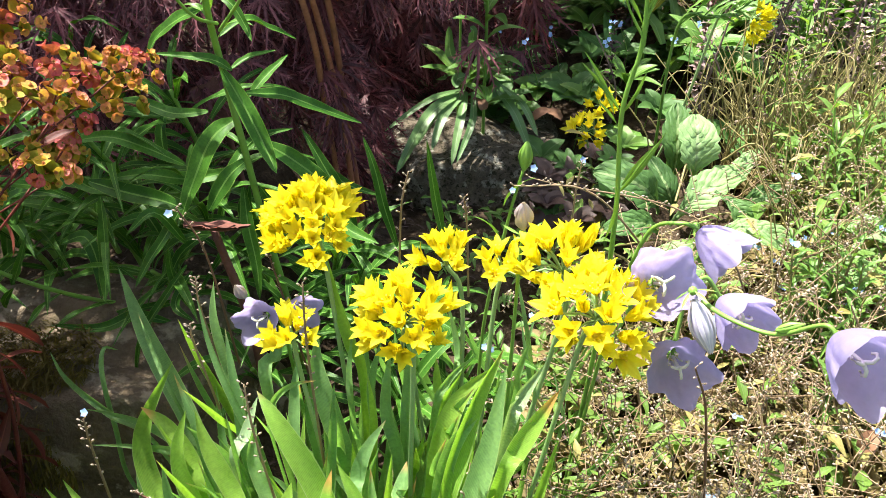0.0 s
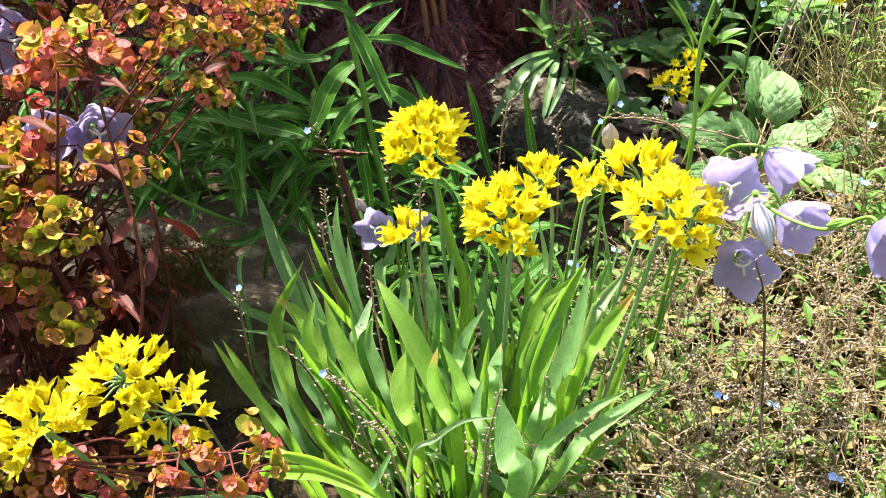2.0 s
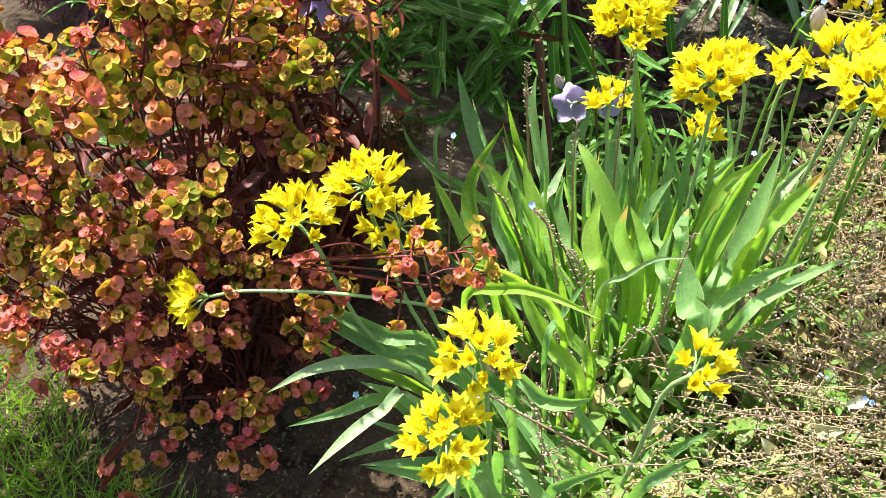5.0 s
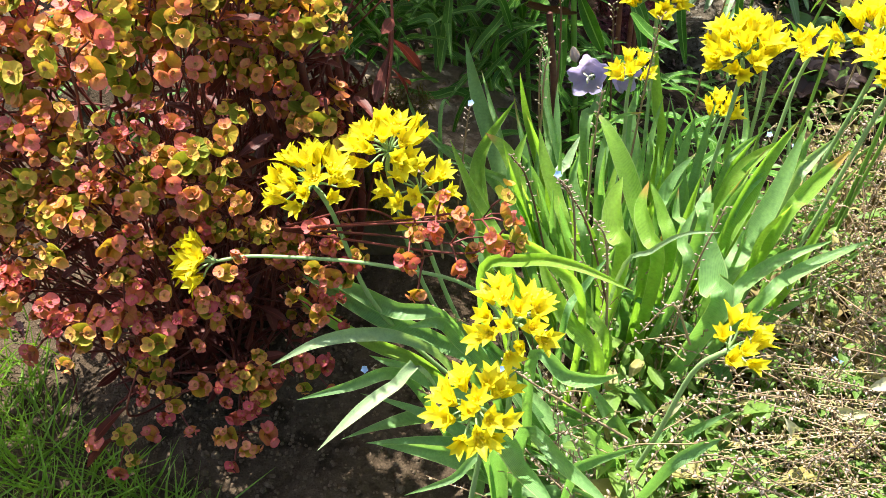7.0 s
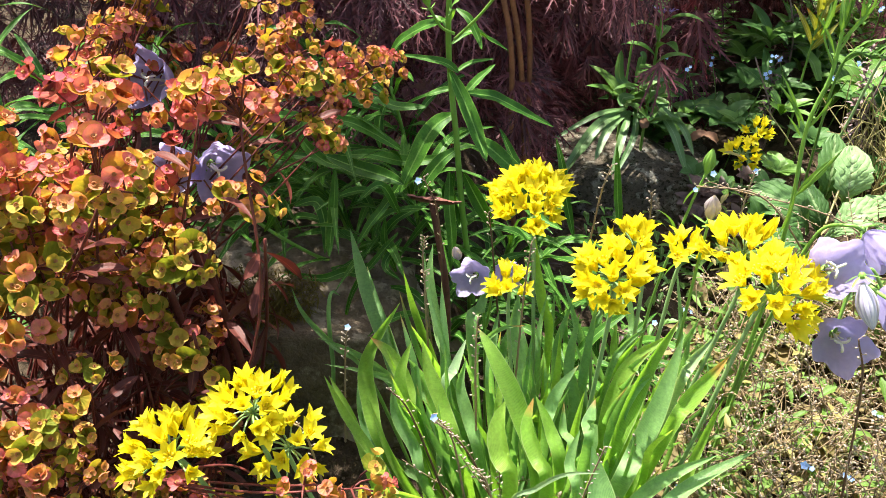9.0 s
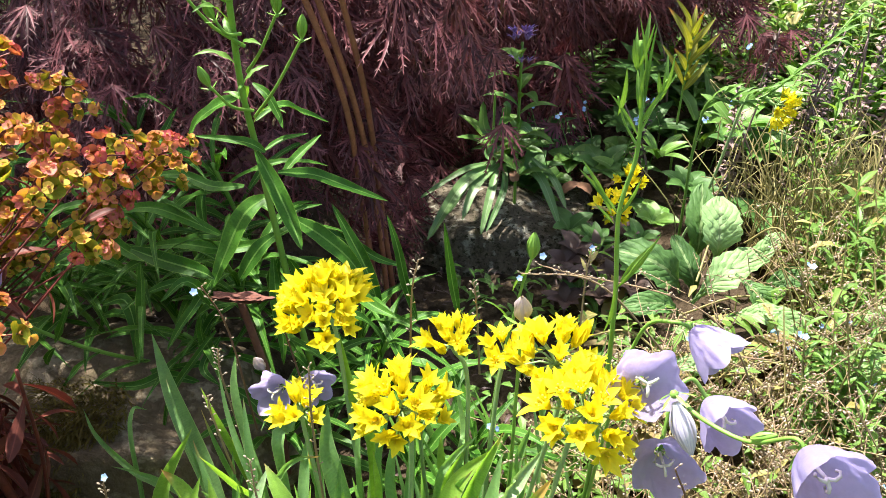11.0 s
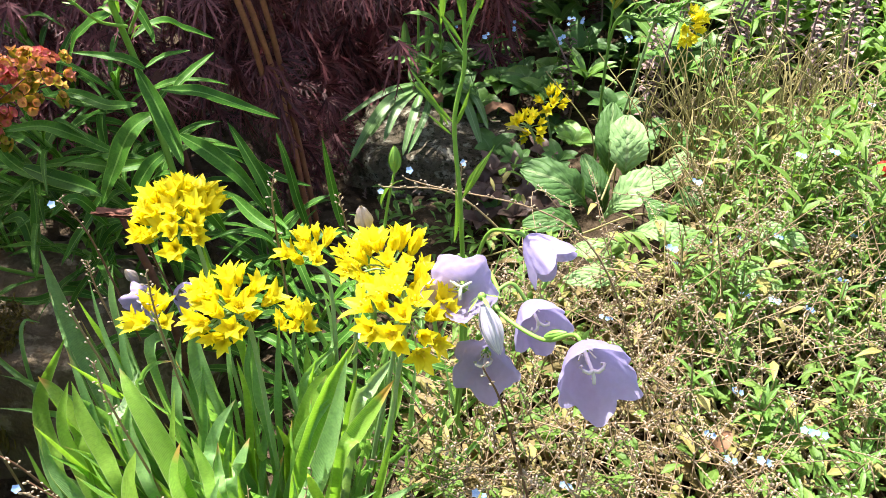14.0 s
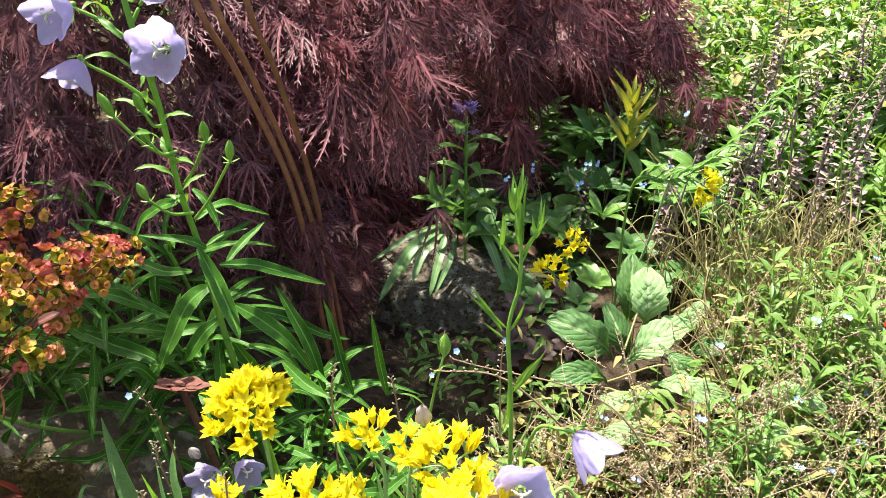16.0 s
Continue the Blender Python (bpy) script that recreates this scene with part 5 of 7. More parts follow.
for x, y, z, n in ((0.112, 0.445, 0.435, 2), (0.108, 0.445, 0.458, 4), (0.100, 0.443, 0.433, 2), (0.122, 0.443, 0.442, 3)):
    for k in range(n):
        g = k * 2.4 + x * 300
        ln = rnd(0.012, 0.026)
        willow_leaf((x, y, z - 0.004), (x + 0.3 * ln * math.cos(g), y + 0.3 * ln * math.sin(g), z + ln), rnd(0.0018, 0.0032))


# ---- red and orange spurge bush ----
def make_cyathium(seed):
    """Two half-round bracts grown together into a shallow, creased saucer; z out of it."""
    b = Build()
    r = random.Random(seed)
    deep, fold, ph = r.uniform(0.15, 0.75), r.uniform(0.0, 0.5), r.uniform(0, 6)
    rows, cols = 6, 18
    pts, uvs = [], []
    for i in range(rows):
        t = i / (rows - 1)
        for j in range(cols):
            g = 6.28318 * j / cols
            notch = 1 - 0.30 * abs(math.cos(g)) ** 14 + 0.05 * math.sin(3 * g + ph) + 0.03 * math.sin(7 * g + ph)
            rad = 0.0008 + 0.0088 * t * notch
            z = 0.0088 * (deep * t ** 1.7 * (0.55 + 0.45 * abs(math.sin(g))) + fold * t * abs(math.sin(g)) * 0.7 + 0.05 * t * math.sin(5 * g + ph))
            pts.append((rad * math.cos(g), rad * math.sin(g) * (1 - 0.35 * fold * t), z))
            uvs.append((j / cols, t))
    b.grid(pts, uvs, rows, cols, closed=True)
    return b, [b.first, b.first + cols // 2]


def cup(b, at, size):
    pts, uvs = [], []
    for i, (rad, z) in enumerate(((0.0007, 0.0), (0.0017, 0.0018), (0.0023, 0.0036), (0.0018, 0.0037), (0.0009, 0.0020))):
        for j in range(7):
            g = 6.28318 * j / 7
            pts.append((at[0] + rad * size * math.cos(g), at[1] + rad * size * math.sin(g), at[2] + z * size))
            uvs.append((j / 7, i / 4))
    b.grid(pts, uvs, 5, 7, closed=True)


def bract_mesh(seed):
    """Two round bracts, with smaller cupped pairs and their cups in a second material above them."""
    b, feet = make_cyathium(seed)
    r = random.Random(seed + 50)
    spots = [(Vector((0, 0, 0.001)), 1.0)]
    for k in range(2 + seed % 2):
        g = k * (3.1 if seed % 2 == 0 else 2.1) + r.uniform(-0.5, 0.5)
        q = Vector((0.0056 * math.cos(g), 0.0056 * math.sin(g), 0.0062))
        small, sf = make_cyathium(seed + 7 * k + 20)
        n = len(b.v)
        b.add(small, aim(q, (q.x * 60, q.y * 60, 0.5), r.uniform(0, 6), r.uniform(0.46, 0.66)))
        feet += [n + i for i in sf]
        spots.append((q, 0.9))
    leaves = len(b.f)
    outer = len(make_cyathium(seed)[0].f)
    for q, s in spots:
        cup(b, q, s * r.uniform(0.6, 0.85))
        feet.append(b.first)
    cups = len(b.f)
    b.tie(feet)
    me = b.mesh("bract", M_BRACT)
    me.materials.append(M_CUP)
    me.materials.append(M_BRACT_INNER)
    for k in range(outer, leaves):
        me.polygons[k].material_index = 2
    for k in range(leaves, cups):
        me.polygons[k].material_index = 1
    return me


CYATHIA = [bract_mesh(s) for s in range(9)]
SMALL_LEAF = Build()
leaf(SMALL_LEAF, (0, 0, 0), (0, 0.034, 0.004), 0.008, 0.08, shape=spoon, n=6)
SMALL_LEAF = SMALL_LEAF.mesh("leaf", M_RED_LEAF)

spurge = thing("spurge_bush", (-0.44, 0.32, -0.03), "bushy spurge with red stems and orange, green and coral bracts", "bush")
ER = random.Random(21)


def hides_bell(p):
    """The bush stands open before the bells that grow up through it."""
    for c, a in ((Vector((-0.328, 0.43, 0.305)), Vector((0.5, -0.84, 0.48))), (Vector((-0.372, 0.46, 0.360)), Vector((0.53, -0.83, 0.38)))):
        d = p - c
        k = max(0.0, d.dot(a.normalized()))
        if (d - a.normalized() * k).length < 0.024:
            return True
    return False


def spurge_stem(base, tip, rays, size=1.0, leaves=5):
    base, tip = Vector(base), Vector(tip)
    d = tip - base
    bow = ER.uniform(0.02, 0.16)
    mid = base + d * 0.5 + Vector((d.x * bow, d.y * bow, 0.10 * d.length)) + Vector((ER.gauss(0, 0.02), ER.gauss(0, 0.02), 0))
    b = Build()
    line = curve([base, mid, tip], 7)
    tube(b, line, 0.0015 * size, 0.0009 * size, 5)
    axis = (line[-1] - line[-3]).normalized()
    axis = (axis + Vector((0.15, -0.35, 0.35))).normalized()
    heads = []
    for k in range(rays):
        g = k * 2.39996 + ER.uniform(-0.3, 0.3)
        q = Vector((0, 0, 1)).rotation_difference(axis)
        s = math.sqrt((k + 0.3) / rays) * 1.15
        o = (q @ Vector((math.sin(s) * math.cos(g), math.sin(s) * math.sin(g), math.cos(s)))).normalized()
        ln = ER.uniform(0.014, 0.034) * size
        p = tip + o * ln
        tube(b, [tip, tip + o * (ln * 0.5) + Vector((0, 0, 0.002)), p], 0.0008, 0.0006, 4, cap=False)
        heads.append((p, (o + Vector((0, -0.25, 0.2))).normalized()))
    st = part("stem", b.mesh("stem", M_RED_STEM), spurge)
    for p, o in heads:
        if hides_bell(p) and ER.random() < 0.6:
            continue
        if p.x > -0.31 and p.z < 0.20 and p.y > 0.30:
            continue
        sz = size * ER.uniform(0.64, 1.16)
        m = aim(p, o, ER.uniform(0, 6), sz)
        part("bract", CYATHIA[ER.randrange(9)], st, "", m)
    for k in range(leaves):
        i = ER.randrange(2, len(line) - 2)
        g = ER.uniform(0, 6.28)
        o = Vector((math.cos(g), math.sin(g), ER.uniform(-0.5, 0.3)))
        m = Matrix.Translation(line[i]) @ Vector((0, 1, 0)).rotation_difference(o).to_matrix().to_4x4() @ Matrix.Rotation(ER.uniform(-0.5, 0.5), 4, 'Y')
        part("leaf", SMALL_LEAF, st, "", m)


TOPS = ((-0.324, 0.304, 0.385), (-0.249, 0.342, 0.385), (-0.333, 0.413, 0.347), (-0.300, 0.264, 0.365), (-0.395, 0.241, 0.291), (-0.382, 0.180, 0.305),
        (-0.219, 0.545, 0.352), (-0.253, 0.552, 0.342), (-0.274, 0.530, 0.300), (-0.280, 0.51, 0.345), (-0.36, 0.34, 0.385), (-0.29, 0.37, 0.375), (-0.40, 0.30, 0.37), (-0.325, 0.385, 0.31), (-0.35, 0.38, 0.285), (-0.29, 0.385, 0.29), (-0.31, 0.34, 0.27))
for p in TOPS[:6] + TOPS[10:]:
    spurge_stem((-0.43 + ER.gauss(0, 0.03), 0.33 + ER.gauss(0, 0.03), -0.03), p, 9, 1.0, 9)
for p in TOPS[6:10] + ((-0.30, 0.53, 0.36), (-0.24, 0.56, 0.325), (-0.31, 0.50, 0.31), (-0.33, 0.50, 0.275), (-0.29, 0.545, 0.385), (-0.27, 0.54, 0.32), (-0.345, 0.52, 0.35)):
    spurge_stem((-0.47 + ER.gauss(0, 0.02), 0.43 + ER.gauss(0, 0.02), 0.12), p, 11, 0.70, 3)
for i in range(185):
    g, c = ER.uniform(-2.9, 1.3), ER.uniform(-0.3, 0.97)
    s = math.sqrt(max(0, 1 - c * c))
    rr = ER.uniform(0.78, 1.04)
    p = Vector((-0.475 + 0.205 * rr * s * math.cos(g), 0.30 + 0.185 * rr * s * math.sin(g), 0.085 + 0.285 * rr * c))
    if p.y > 0.44 and p.x > -0.3:
        continue
    if (p.z < 0.17 and ER.random() < 0.76) or (p.x < -0.43 and p.y < 0.28 and p.z < 0.14):
        continue
    if p.x > -0.30 and p.z < 0.12:
        p.x -= 0.05
    if (p - Vector((-0.32, 0.165, 0.195))).length < 0.045:
        p += Vector((-0.04, 0.05, -0.02))
    spurge_stem((-0.44 + ER.gauss(0, 0.035), 0.32 + ER.gauss(0, 0.035), -0.04), p, ER.choice((5, 6, 7, 8)), ER.uniform(0.8, 1.05) * (0.68 if p.z < 0.2 else 1), 2)
for i in range(26):
    g = ER.uniform(-1.5, -0.1)
    p = Vector((-0.44 + 0.17 * math.cos(g) + ER.gauss(0, 0.02), 0.26 + 0.13 * math.sin(g), ER.uniform(0.03, 0.18)))
    spurge_stem((-0.44 + ER.gauss(0, 0.035), 0.30 + ER.gauss(0, 0.03), -0.04), p, ER.choice((4, 5, 6)), 0.78, 2)
# low front of the bush
for i in range(26):
    p = Vector((ER.uniform(-0.46, -0.35), ER.uniform(0.14, 0.22), ER.uniform(0.15, 0.26)))
    spurge_stem((-0.45 + ER.gauss(0, 0.03), 0.28 + ER.gauss(0, 0.03), -0.04), p, 5, ER.uniform(0.6, 0.8), 2)
# taller stems behind
for i in range(46):
    x, y = ER.uniform(-0.44, -0.225), ER.uniform(0.43, 0.52)
    if abs(x + 0.335) < 0.04 and i % 3:
        x -= 0.07
    top = 0.45 - 1.6 * abs(x + 0.34) ** 1.6 - 0.05 * step(-0.27, -0.22, x)
    z = 0.30 + (top - 0.30) * math.sqrt(ER.random())
    spurge_stem((-0.46 + ER.gauss(0, 0.02), 0.40 + ER.gauss(0, 0.02), 0.10), (x, y - 0.2 * (0.38 - z), z), ER.choice((4, 5, 5)), ER.uniform(0.62, 0.82), 3)
# sprig that reaches over to the alliums
for p, n in (((-0.187, 0.20, 0.220), 4), ((-0.172, 0.20, 0.232), 3), ((-0.180, 0.20, 0.200), 4), ((-0.163, 0.20, 0.214), 4), ((-0.145, 0.20, 0.235), 4), ((-0.138, 0.20, 0.218), 4)):
    spurge_stem((-0.30, 0.24, 0.17), p, n, 0.66, 0)
for i in range(240):
    g = ER.uniform(0, 6.28)
    p0 = Vector((ER.uniform(-0.58, -0.31), ER.uniform(0.2, 0.42), ER.uniform(0.0, 0.22)))
    m = Matrix.Translation(p0) @ Vector((0, 1, 0)).rotation_difference(Vector((math.cos(g), math.sin(g), ER.uniform(-1.2, 0.1)))).to_matrix().to_4x4()
    part("leaf", SMALL_LEAF, spurge, "", m)
for x, y in ((-0.31, 0.36), (-0.30, 0.40), (-0.335, 0.34), (-0.32, 0.42)):
    b = Build()
    tube(b, curve([(x - 0.03, y + 0.02, -0.03), (x, y, 0.10), (x - 0.01, y - 0.02, 0.26)], 8), 0.0045, 0.003, 7)
    part("stem", b.mesh("stem", M_RED_STEM), spurge)

# leafy stems that hang in the shade of the bush
for k in range(16):
    x, y = ER.uniform(-0.36, -0.27), ER.uniform(0.26, 0.44)
    if k > 9:
        x, y = ER.uniform(-0.40, -0.325), ER.uniform(0.42, 0.47)
    top = ER.uniform(0.16, 0.27)
    line = curve([(x - 0.05, y + 0.01, 0.0), (x - 0.01, y, top * 0.6), (x + ER.gauss(0, 0.015), y - 0.015, top)], 8)
    b = Build()
    tube(b, line, 0.002, 0.0012, 6)
    st = part("stem", b.mesh("stem", M_RED_STEM), spurge)
    for i in range(18):
        g = i * 2.4 + k
        o = Vector((math.cos(g), math.sin(g) - 0.3, ER.uniform(-1.6, -0.2)))
        m = Matrix.Translation(line[4 + i * (len(line) - 5) // 18]) @ Vector((0, 1, 0)).rotation_difference(o).to_matrix().to_4x4() @ Matrix.Rotation(ER.uniform(-0.5, 0.5), 4, 'Y') @ Matrix.Scale(ER.uniform(0.8, 1.25), 4)
        part("leaf", SMALL_LEAF, st, "", m)

# ---- weeping laceleaf maple ----
MR = random.Random(5)


def make_maple_leaf(seed):
    """A finely cut leaf: seven narrow toothed lobes that hang from the stalk at the origin, along -z."""
    b = Build()
    r = random.Random(seed)
    for k, (ang, ln) in enumerate(((-1.3, 0.5), (-0.88, 0.74), (-0.44, 0.93), (0.0, 1.0), (0.44, 0.93), (0.88, 0.74), (1.3, 0.5))):
        ln *= 0.078 * r.uniform(0.85, 1.12)
        a = ang * 0.8 + r.uniform(-0.08, 0.08)
        d = Vector((math.sin(a), r.uniform(-0.12, 0.06), -math.cos(a))).normalized()
        side = d.cross(Vector((0, -1, 0))).normalized()
        bow, sag = r.uniform(-0.05, 0.05), r.uniform(-0.02, 0.14)
        rib = []
        pts, uvs = [], []
        for i in range(7):
            t = i / 6
            c = d * (ln * t) + side * (bow * ln * math.sin(t * 3.14)) + Vector((0, sag * ln * t * t, 0))
            rib.append(c)
            w = 0.0019 * (0.35 + 0.65 * math.sin(3.1416 * min(1, t + 0.12) ** 0.8)) if i < 6 else 0.0001
            for u in (-1, 0, 1):
                pts.append(c + side * (u * w) + Vector((0, -0.35 * w * abs(u), 0)))
                uvs.append((u / 2 + 0.5, t))
        b.grid(pts, uvs, 7, 3)
        for i in range(1, 6):
            for s in (-1, 1):
                p = rib[i]
                q = p + (side * s * r.uniform(0.45, 0.8) + d + Vector((0, r.uniform(-0.25, 0.25), 0))) * (0.0125 * (1.15 - abs(i / 6 - 0.45)) * r.uniform(0.5, 1.15))
                m = (p + q) / 2 + side * (s * 0.0011)
                k0 = len(b.v)
                b.v += [p - d * 0.0011, m, q, p + d * 0.0011]
                b.uv += [(0.5, 0.2), (0.2, 0.5), (0.5, 0.9), (0.8, 0.5)]
                b.f.append((k0, k0 + 1, k0 + 2, k0 + 3))
    tube(b, [(0, 0, 0), (0, 0.004, 0.012), (0, 0.01, 0.02)], 0.0006, 0.0006, 3, cap=False)
    return b


maple = thing("laceleaf_maple", (-0.45, 1.25, 0.1), "weeping laceleaf maple with finely cut dark purple leaves", "tree")
ML = [make_maple_leaf(s) for s in range(3)]
MLM = [m.mesh("leaf", M_MAPLE) for m in ML]


def maple_front(x, z):
    """How far back the hanging curtain of leaves stands."""
    y = 0.79 + 0.36 * step(-0.02, 0.09, x) + 0.06 * math.sin(9 * x + 1) + 0.03 * math.sin(23 * x)
    return y + 0.45 * (z - 0.3) ** 2 * (1 if z > 0.3 else 0) + 0.3 * max(0, z - 0.45)


def maple_bottom(x):
    return 0.31 + 0.02 * math.sin(17 * x) - 0.16 * step(-0.09, -0.16, x) + 0.09 * step(0.02, 0.12, x) - 0.03 * step(-0.3, -0.6, x)


rest = Build()
count = 0


def hang_leaf(p, hang, size):
    """One leaf at p; the first ones in the open are parts of their own."""
    global count
    if 0.0 < p.x < 0.105 and 0.78 < p.y < 1.0 and 0.2 < p.z < 0.47:
        return
    m = Matrix.Translation(p) @ Vector((0, 0, -1)).rotation_difference(hang).to_matrix().to_4x4() @ Matrix.Rotation(MR.gauss(0, 0.45), 4, 'Z') @ Matrix.Scale(size, 4)
    k = MR.randrange(3)
    if -0.3 < p.x < 0.36 and p.z < 0.6 and count < 290:
        part("leaf", MLM[k], maple, "", m)
        count += 1
    else:
        rest.add(ML[k], m)


# cascading sprays in front
SPRAYS = [(0.014, 0.77, 0.305), (-0.022, 0.79, 0.31), (0.155, 1.04, 0.40), (0.33, 1.17, 0.315), (0.25, 1.16, 0.385), (0.013, 0.85, 0.40), (-0.067, 0.81, 0.385), (-0.11, 0.80, 0.32), (0.225, 1.2, 0.28),
          (0.07, 1.03, 0.44), (0.30, 1.22, 0.40), (0.19, 1.12, 0.34), (-0.16, 0.80, 0.30), (-0.22, 0.78, 0.36), (-0.30, 0.80, 0.30), (-0.38, 0.79, 0.37), (-0.45, 0.80, 0.28), (-0.55, 0.82, 0.34), (0.14, 1.12, 0.29)]
for x in range(12):
    SPRAYS.append((-0.75 + 0.075 * x + MR.gauss(0, 0.02), 0.86 + MR.gauss(0, 0.02) + 0.16 * step(0.0, 0.15, -0.75 + 0.075 * x), MR.uniform(0.42, 0.56)))
for tip in SPRAYS:
    tip = Vector(tip)
    start = tip + Vector((-0.09 + MR.gauss(0, 0.03), 0.10, 0.16 + MR.gauss(0, 0.03)))
    mid = (start + tip) / 2 + Vector((0.025, -0.03, 0.035))
    for i in range(22):
        t = (i + MR.random()) / 22
        p = bez(start, mid, tip, t) + Vector((MR.gauss(0, 0.017), MR.gauss(0, 0.012) - 0.03 * step(-0.06, -0.03, tip.x), MR.gauss(0, 0.014) + 0.045))
        d = ((mid - start) * (1 - t) + (tip - mid) * t).normalized()
        hang_leaf(p, (d + Vector((MR.gauss(0.15, 0.28), -0.30 + MR.gauss(0, 0.2), -0.45))).normalized(), MR.uniform(0.6, 0.9))
# overlapping tiers of sprays that hang outwards like shingles
for col in range(24):
    for row in range(12):
        x = -0.98 + 0.054 * col + 0.027 * (row % 2) + MR.gauss(0, 0.010)
        z = maple_bottom(x) + 0.065 + 0.046 * row + MR.gauss(0, 0.010)
        if z > 0.70 - 0.34 * step(0.04, 0.2, x) or x > 0.29 or (z > 0.36 and MR.random() < 0.2):
            continue
        root = Vector((x, maple_front(x, z) + 0.075 + MR.gauss(0, 0.012), z + 0.035))
        way = Vector((0.45 + MR.gauss(0, 0.22), -1.0, 0)).normalized()
        for i in range(9):
            t = (i + MR.random()) / 9
            p = root + way * (0.085 * t) + Vector((MR.gauss(0, 0.016), MR.gauss(0, 0.007), 0.010 * t - 0.055 * t * t + MR.gauss(0, 0.005)))
            hang_leaf(p, (way * 0.95 + Vector((MR.gauss(0, 0.32), MR.gauss(0, 0.15), -0.30 - 0.75 * t + MR.gauss(0, 0.12)))).normalized(), MR.uniform(0.55, 0.9))
for layer, n in ((1, 300), (2, 300), (3, 240)):
    for i in range(n):
        x = MR.uniform(-1.0, 0.29) if layer < 3 else MR.uniform(0.0, 0.29)
        z0 = maple_bottom(x) - (0.1 * step(0.06, 0.14, x) if layer else 0) - (0.08 if layer == 3 else 0)
        z = z0 + 0.04 + (MR.uniform(0, 1) ** 1.2) * (0.62 - 0.40 * step(0.06, 0.25, x))
        if x > 0.1:
            z = min(z, 0.39 + 0.3 * max(0, 0.2 - x)) - MR.uniform(0, 0.05)
        y = maple_front(x, z) + 0.03 + 0.06 * layer + MR.gauss(0, 0.02)
        hang = Vector((MR.gauss(0.25, 0.45), -0.35 + MR.gauss(0, 0.35), -1)).normalized()
        hang_leaf(Vector((x, y, z)), hang, MR.uniform(0.6, 1.0))
for i in range(420):
    p = Vector((MR.uniform(-0.30, 0.13), MR.uniform(1.08, 1.3), MR.uniform(0.10, 0.42)))
    hang_leaf(p, Vector((MR.gauss(0.2, 0.5), -0.3 + MR.gauss(0, 0.3), -1)).normalized(), MR.uniform(0.8, 1.2))
# low sprays beside the stone
for i in range(40):
    p = Vector((MR.uniform(-0.15, -0.075), MR.uniform(0.82, 1.0), MR.uniform(0.11, 0.20)))
    hang_leaf(p, Vector((0.5 + MR.gauss(0, 0.4), -0.5 + MR.gauss(0, 0.3), -0.6)).normalized(), MR.uniform(0.5, 0.8))
# sunlit shoulder of the crown
for i in range(100):
    x = MR.uniform(0.12, 0.36)
    y = MR.uniform(1.18, 1.32)
    p = Vector((x, y, 0.43 - 2.0 * max(0, x - 0.2) ** 2 - 0.5 * (1.32 - y) + MR.gauss(0, 0.012)))
    hang_leaf(p, Vector((0.5 + MR.gauss(0, 0.3), -0.5 + MR.gauss(0, 0.25), -0.4)).normalized(), MR.uniform(0.6, 0.9))
for i in range(330):
    p = Vector((MR.uniform(0.0, 0.30), MR.uniform(1.35, 1.75), MR.uniform(0.2, 0.42)))
    hang_leaf(p, Vector((MR.gauss(0.2, 0.5), -0.3 + MR.gauss(0, 0.3), -1)).normalized(), MR.uniform(1.0, 1.5))
# unseen leaves high in the crown, added to shade what stands below
for i in range(420):
    m = Matrix.Translation((MR.uniform(-1.2, -0.35), MR.uniform(0.84, 1.75), 0.72 + MR.uniform(0, 0.2))) @ Euler((MR.gauss(0.9, 0.5), MR.gauss(0, 0.5), MR.uniform(0, 6.28))).to_matrix().to_4x4() @ Matrix.Scale(MR.uniform(1.0, 1.5), 4)
    rest.add(ML[i % 3], m)
# more unseen leaves overhead, set where they keep sun off the brown stone
for i in range(62):
    m = Matrix.Translation((MR.uniform(-0.62, -0.39), MR.uniform(0.57, 0.76), 0.76 + MR.uniform(0, 0.12))) @ Euler((MR.gauss(0.9, 0.4), MR.gauss(0, 0.4), MR.uniform(0, 6.28))).to_matrix().to_4x4() @ Matrix.Scale(MR.uniform(1.0, 1.4), 4)
    rest.add(ML[i % 3], m)
for i in range(48):
    m = Matrix.Translation((MR.uniform(-0.80, -0.34), MR.uniform(0.60, 0.95), 0.74 + MR.uniform(0, 0.14))) @ Euler((MR.gauss(0.9, 0.4), MR.gauss(0, 0.4), MR.uniform(0, 6.28))).to_matrix().to_4x4() @ Matrix.Scale(MR.uniform(1.0, 1.4), 4)
    rest.add(ML[i % 3], m)
# unseen leaves above the grey stone and its rosette, added for their shade
for i in range(170):
    m = Matrix.Translation((MR.uniform(-0.50, 0.0), MR.uniform(0.93, 1.5), 0.64 + MR.uniform(0, 0.16))) @ Euler((MR.gauss(0.9, 0.4), MR.gauss(0, 0.4), MR.uniform(0, 6.28))).to_matrix().to_4x4() @ Matrix.Scale(MR.uniform(1.0, 1.4), 4)
    rest.add(ML[i % 3], m)
tagged(part("foliage", rest.mesh("foliage", M_MAPLE), maple), kind="stuff")
for i in range(46):
    x = -0.95 + 0.028 * i + MR.gauss(0, 0.02)
    zb = maple_bottom(x) + 0.03
    yb = maple_front(x, zb) + 0.05
    b = Build()
    tube(b, curve([(-0.45 + 0.3 * (x + 0.45), 1.45, 0.75), (x * 0.97, yb + 0.22, 0.72), (x, yb + 0.08, zb + 0.25), (x, yb, zb)], 6), 0.004, 0.0012, 5)
    part("branch", b.mesh("branch", M_BARK), maple)
b = Build()
